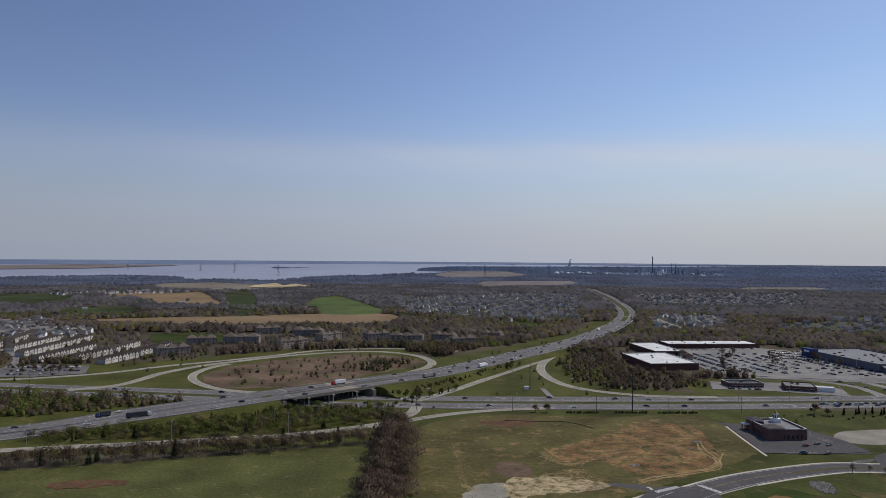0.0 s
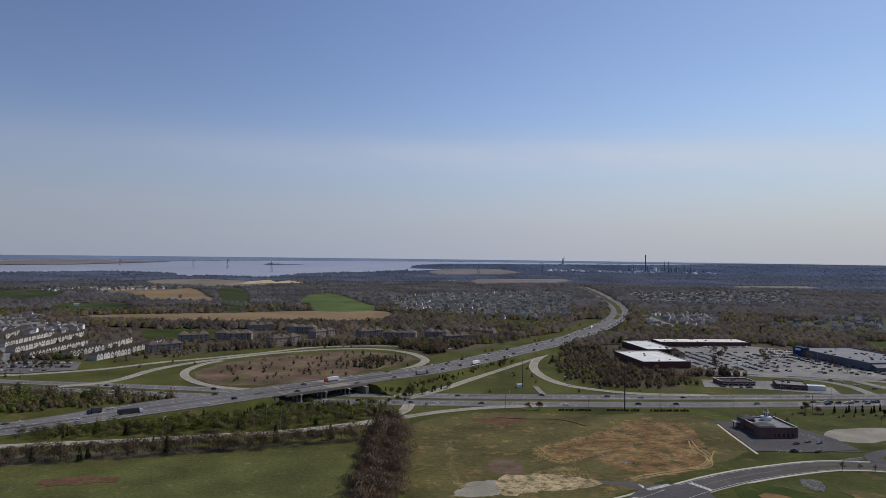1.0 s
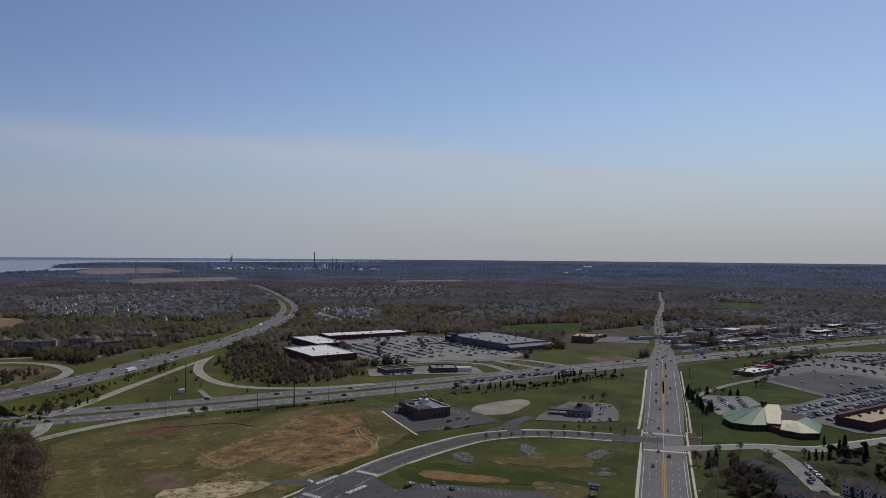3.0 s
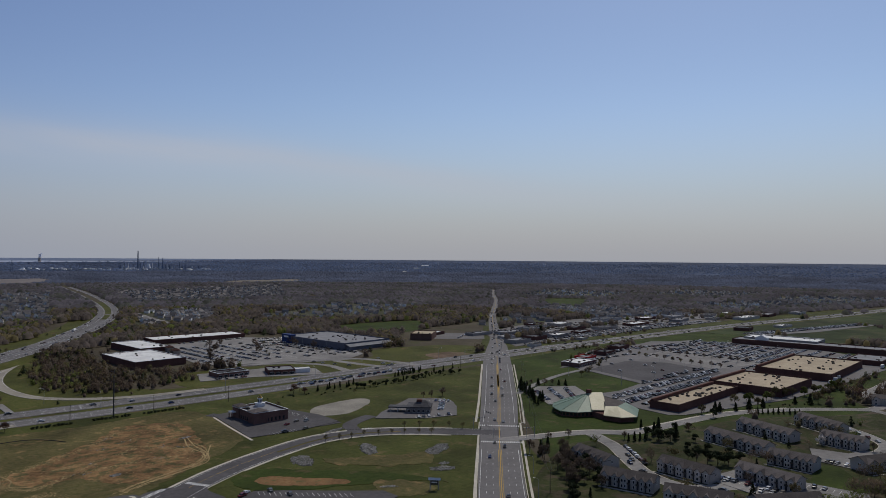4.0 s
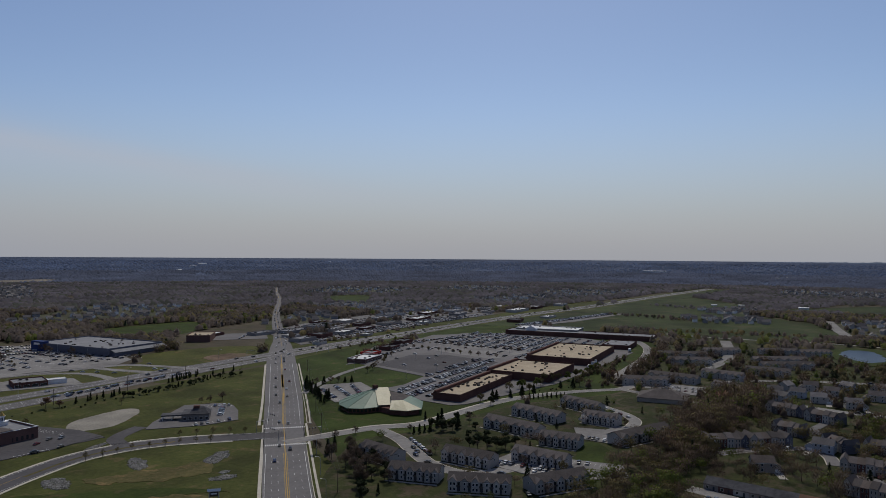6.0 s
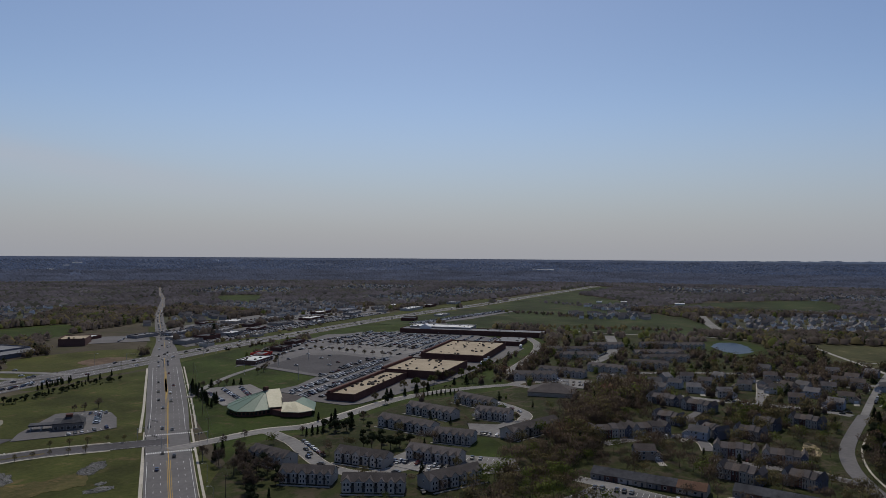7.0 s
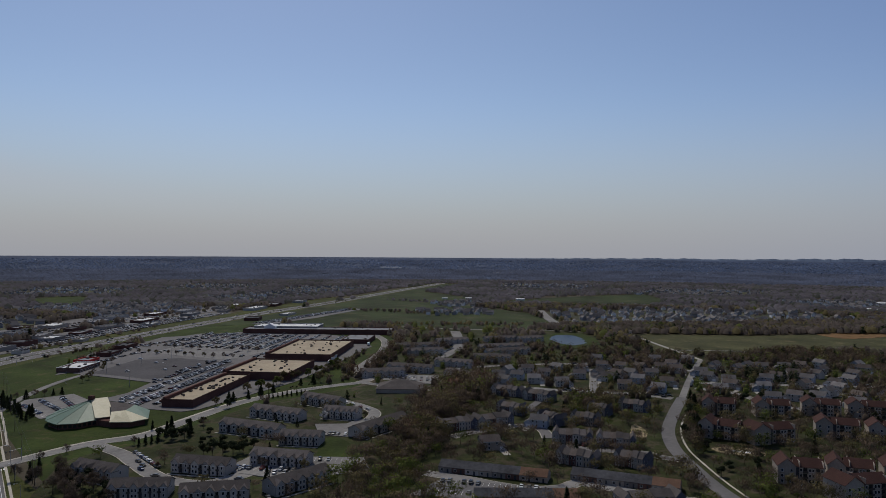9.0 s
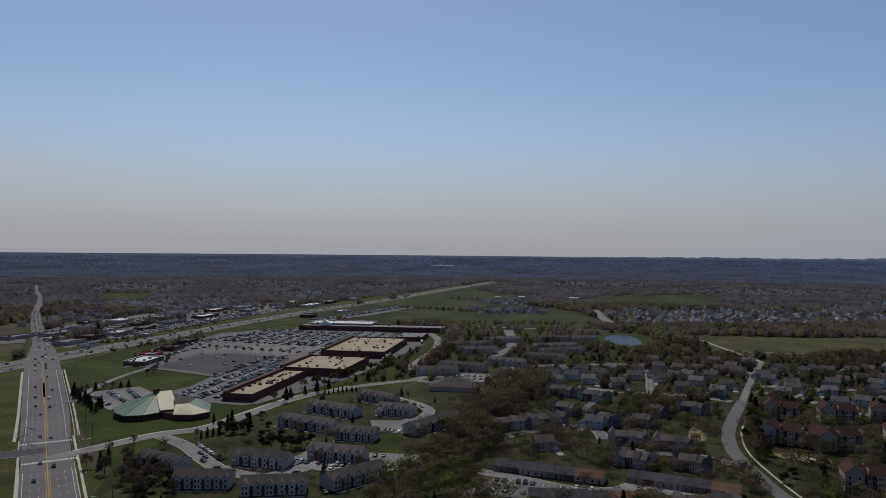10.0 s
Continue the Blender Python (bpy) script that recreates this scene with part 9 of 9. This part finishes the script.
shop_sign = thing("pylon_sign", "two-post store sign with dark face and white cap", "sign", at=pose(229, 290, 0, 0, 0, -45) @ Matrix.Diagonal((0.8, 0.8, 0.8, 1)))
for x in (-2.6, 2.6):
    solid("post", *box(x - 0.3, -0.3, -0.3, x + 0.3, 0.3, 6.5), M["concrete"], shop_sign)
face = solid("panel", *box(-2.4, -0.35, 3.2, 2.4, 0.35, 6.4), M["unit"], shop_sign, "dark sign panel")
solid("sign_bar", *box(-1.8, -0.42, 4.4, 1.8, -0.36, 5.2), M["trim"], face)
solid("cap", *[[(v[0], v[1], v[2]) for v in gable_roof(7, 1.2, 6.6, 0.8, 0, 0, 0.3)[0]], gable_roof(7, 1.2, 6.6, 0.8, 0, 0, 0.3)[1]], M["trim"], shop_sign, "white pitched cap")

# ------------------------------------------------------------ stone aprons in the drainage basin
def stones(label, cx, cy, w, d, turn, seed, n=170):
    rnd = np.random.RandomState(seed)
    ob = thing("rip_rap", label, "stones", "rip rap aprons", "stuff")
    vs, fs = [], []
    c, s = math.cos(radians(turn)), math.sin(radians(turn))
    for k in range(n):
        u, v = rnd.uniform(-1, 1, 2)
        if abs(u) ** 2 + abs(v) ** 2 > 0.9 + 0.5 * noise.noise((u * 2.2 + seed, v * 2.2, 3.0)) - rnd.uniform(0, 0.35):
            continue
        x, y = cx + c * u * w / 2 - s * v * d / 2, cy + s * u * w / 2 + c * v * d / 2
        r = rnd.uniform(0.18, 0.5)
        q = [(x + r * dx * rnd.uniform(0.6, 1.2), y + r * dy * rnd.uniform(0.6, 1.2), 0.02 + r * dz * rnd.uniform(0.5, 1.0)) for dx, dy, dz in ((-1, -1, 0), (1, -1, 0), (1, 1, 0), (-1, 1, 0), (-0.7, -0.7, 0.9), (0.7, -0.7, 0.9), (0.7, 0.7, 0.9), (-0.7, 0.7, 0.9))]
        b = len(vs)
        vs += q
        fs += [tuple(i + b for i in f) for f in BOX_F]
    solid("stones", vs, fs, M["rock"], ob)


for k, (x, y, w, d, turn) in enumerate(((202, 375, 12, 20, -15), (245, 373, 9, 24, -25), (278, 347, 24, 10, 27), (255, 315, 14, 8, -15), (262, 322, 6, 4, 0), (252, 424, 16, 5, 20), (214, 308, 9, 3, -30), (112, 412, 6, 4, 30), (168, 466, 8, 3, 20))):
    stones("grey rip-rap stones laid in the grass", x, y, w * 1.15, d * 1.15, turn, 40 + k, int(80 + w * d * 8.0))
for k, (x, y) in enumerate(((120, 470), (135, 478), (150, 455), (108, 440), (140, 430), (160, 445), (98, 425), (128, 492))):
    stones("scattered clods on bare earth", x, y, 14, 5, 30 * k, 60 + k, 26)

# ------------------------------------------------------------ crossings
def crossing(p0, p1, long, n, parent, z):
    a, b = Vector(p0), Vector(p1)
    d = (b - a).normalized()
    q = Vector((-d.y, d.x))
    for k in range(n):
        c = a.lerp(b, (k + 0.5) / n)
        solid("crossing_bar", [(*(c + d * u + q * v), h) for h in (z - 0.02, z) for u, v in ((-0.28, -long / 2), (0.28, -long / 2), (0.28, long / 2), (-0.28, long / 2))], BOX_F, M["white_line"], parent)


crossing((338.5, 375), (358, 356), 3.2, 22, avenue, za + 0.011)
crossing((309.5, 343), (329, 325), 3.2, 22, avenue, za + 0.011)
crossing((136.7, 376.9), (143.8, 364.8), 3.0, 13, boulevard, zb + 0.03)
crossing((110.3, 365.1), (124.7, 373.8), 3.0, 14, boulevard, zb + 0.03)
crossing((119.7, 344.4), (132.4, 351.7), 3.0, 12, boulevard, zb + 0.03)
crossing((100.1, 353.7), (105.7, 343.8), 3.0, 10, boulevard, zb + 0.03)
crossing((258, 420), (276, 414), 2.6, 10, boulevard, zb + 0.012)

# ------------------------------------------------------------ far landmarks
def far_stack(turn, slope, tall, r, m, label, parent, name="chimney"):
    x, y, z = far_at(turn, slope)
    return solid(name, *tube(x, y, z - 3, z + tall, r, r * 0.75, 10), M[m], parent, label)


works = thing("refinery", "far grey refinery with stacks and towers", "refinery")
# stacks and some towers get their haze from blue base colours
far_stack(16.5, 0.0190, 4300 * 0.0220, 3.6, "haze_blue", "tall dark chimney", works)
rnd = random.Random(9)
for k in range(52):
    a, top = rnd.uniform(15.2, 21.5), rnd.choice((3, 5, 8, 12, 20, 30))
    far_stack(a, 0.0195 + rnd.uniform(-0.001, 0.001), top, rnd.uniform(1.5, 4), rnd.choice(("haze_blue", "far_shore", "trim")), "", works, "tower")
for a, t in ((17.9, 60), (18.2, 58), (18.8, 30), (16.9, 38), (19.4, 34)):
    far_stack(a, 0.0190, t, 1.8, "haze_blue", "", works)
for k in range(58):
    a = rnd.uniform(8.8, 21.5)
    x, y, z = far_at(a, 0.0205 + rnd.uniform(-0.0012, 0.0008))
    solid("tank", *tube(x, y, z - 1, z + rnd.uniform(4, 8), rnd.uniform(8, 15), 9, 12), M[rnd.choice(("trim", "steel", "white_roof"))], works)
x, y, z = far_at(17.2, 0.0187)
solid("sphere_tank", *tube(x, y, z, z + 24, 15, 7, 12), M["trim"], works, "pale round tank")
cooling = thing("cooling_tower", "far grey cooling tower with steam plume", "cooling tower")
x, y, z = far_at(10.15, 0.0105)
solid("shell", *merge(tube(x, y, z - 2, z + 12, 10, 6.5, 16), tube(x, y, z + 12, z + 22, 6.5, 7.5, 16)), M["siding"], cooling)


def puff(cx, cy, cz, r, seed):
    """A lumpy ball."""
    rs = np.random.RandomState(seed)
    n, rows = 12, 7
    v = [(cx + r * q * math.sin(math.pi * (i + 0.5) / rows) * math.cos(2 * math.pi * k / n), cy + r * q * math.sin(math.pi * (i + 0.5) / rows) * math.sin(2 * math.pi * k / n), cz + r * q * 0.8 * math.cos(math.pi * (i + 0.5) / rows)) for i in range(rows) for k in range(n) for q in (rs.uniform(0.75, 1.15),)]
    f = [(i * n + k, i * n + (k + 1) % n, (i + 1) * n + (k + 1) % n, (i + 1) * n + k) for i in range(rows - 1) for k in range(n)]
    return v, [t[::-1] for t in f] + [tuple(range(n)), tuple(range(len(v) - 1, len(v) - n - 1, -1))]


solid("steam", *merge(puff(x, y, z + 25, 6.5, 1), puff(x + 4, y - 3, z + 31, 8, 2), puff(x + 1, y, z + 38, 7, 3), puff(x + 8, y - 6, z + 44, 6, 4)), M["steam"], cooling, "white drifting steam")


def far_pylon(turn, slope, tall):
    x, y, z = far_at(turn, slope)
    ob = thing("pylon", "far lattice power pylon by the river", "pylon", "far pylons", at=pose(x, y, z, 0, 0, turn))
    w = tall * 0.09
    legs = [limb((sx * w, sy * w, -2), (sx * 0.6, sy * 0.6, tall), 0.5, 0.3, 4) for sx in (-1, 1) for sy in (-1, 1)]
    # haze on the pylons comes from their blue colour
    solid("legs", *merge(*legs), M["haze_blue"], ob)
    for q in (0.65, 0.8, 0.93):
        solid("arm", *box(-tall * 0.17, -0.6, tall * q, tall * 0.17, 0.6, tall * q + 0.7), M["haze_blue"], ob)


for a, sl, t in ((-18.9, 0.0209, 48), (-16.4, 0.0232, 56), (-13.1, 0.0269, 58), (-24, 0.019, 36), (3.4, 0.0269, 66), (8.5, 0.024, 58)):
    far_pylon(a, sl, t)


def far_shed(turn, slope, w, d, h, wall, roof, label, spin=0.0):
    x, y, z = far_at(turn, slope)
    w, d, h = w * 0.6, d * 0.7, h * 0.7
    ob = thing("far_shed", label, "shed", "far sheds", at=pose(x, y, z, 0, 0, spin - turn))
    solid("wall", *box(-w / 2, -d / 2, -3, w / 2, d / 2, h), M[wall], ob)
    solid("roof", *gable_roof(w, d, h, h * 0.35), M[roof], ob)


for a, sl, w, d, h, wl2, rf in ((1.3, 0.0376, 60, 26, 7, "grey_siding", "white_roof"), (37.6, 0.0185, 60, 30, 7, "trim", "white_roof"), (36.6, 0.0233, 50, 30, 6, "grey_siding", "white_roof"), (38.3, 0.0150, 80, 30, 8, "trim", "white_roof"), (73.5, 0.0210, 200, 40, 6, "trim", "white_roof"), (82, 0.0285, 60, 30, 7, "trim", "grey_roof"), (83, 0.0275, 60, 30, 7, "trim", "grey_roof"), (108, 0.069, 60, 26, 8, "trim", "white_roof"), (110, 0.066, 70, 26, 7, "trim", "grey_roof"), (109, 0.060, 40, 26, 7, "trim", "white_roof"), (111.5, 0.056, 60, 26, 7, "trim", "white_roof"), (-26.8, 0.068, 18, 10, 5, "trim", "steel"), (-20.2, 0.063, 24, 14, 6, "trim", "steel"), (-19.8, 0.060, 14, 12, 8, "grey_siding", "slate"), (44.5, 0.0555, 40, 14, 5, "trim", "white_roof"), (79.5, 0.0648, 36, 12, 4, "trim", "white_roof"), (77.5, 0.0652, 22, 10, 4, "trim", "white_roof"), (83.5, 0.066, 36, 14, 5, "trim", "steel"), (91.4, 0.110, 12, 9, 6, "siding", "slate"), (99.5, 0.147, 20, 10, 5, "trim", "grey_roof")):
    far_shed(a, sl, w, d, h, wl2, rf, "pale far farm or factory shed")
tank = thing("water_tower", "white far water tower over woods", "water tower")
x, y, z = far_at(47.9, 0.0142)
solid("bowl", *merge(tube(x, y, z + 10, z + 14, 5, 9, 12), tube(x, y, z + 14, z + 19, 9, 5, 12)), M["trim"], tank)
solid("stem", *tube(x, y, z - 3, z + 10, 2, 2, 8), M["trim"], tank)

# patterns are taken away, their copies stay
for ob in PROTO:
    for o in (*ob.children_recursive, ob):
        bpy.data.objects.remove(o)
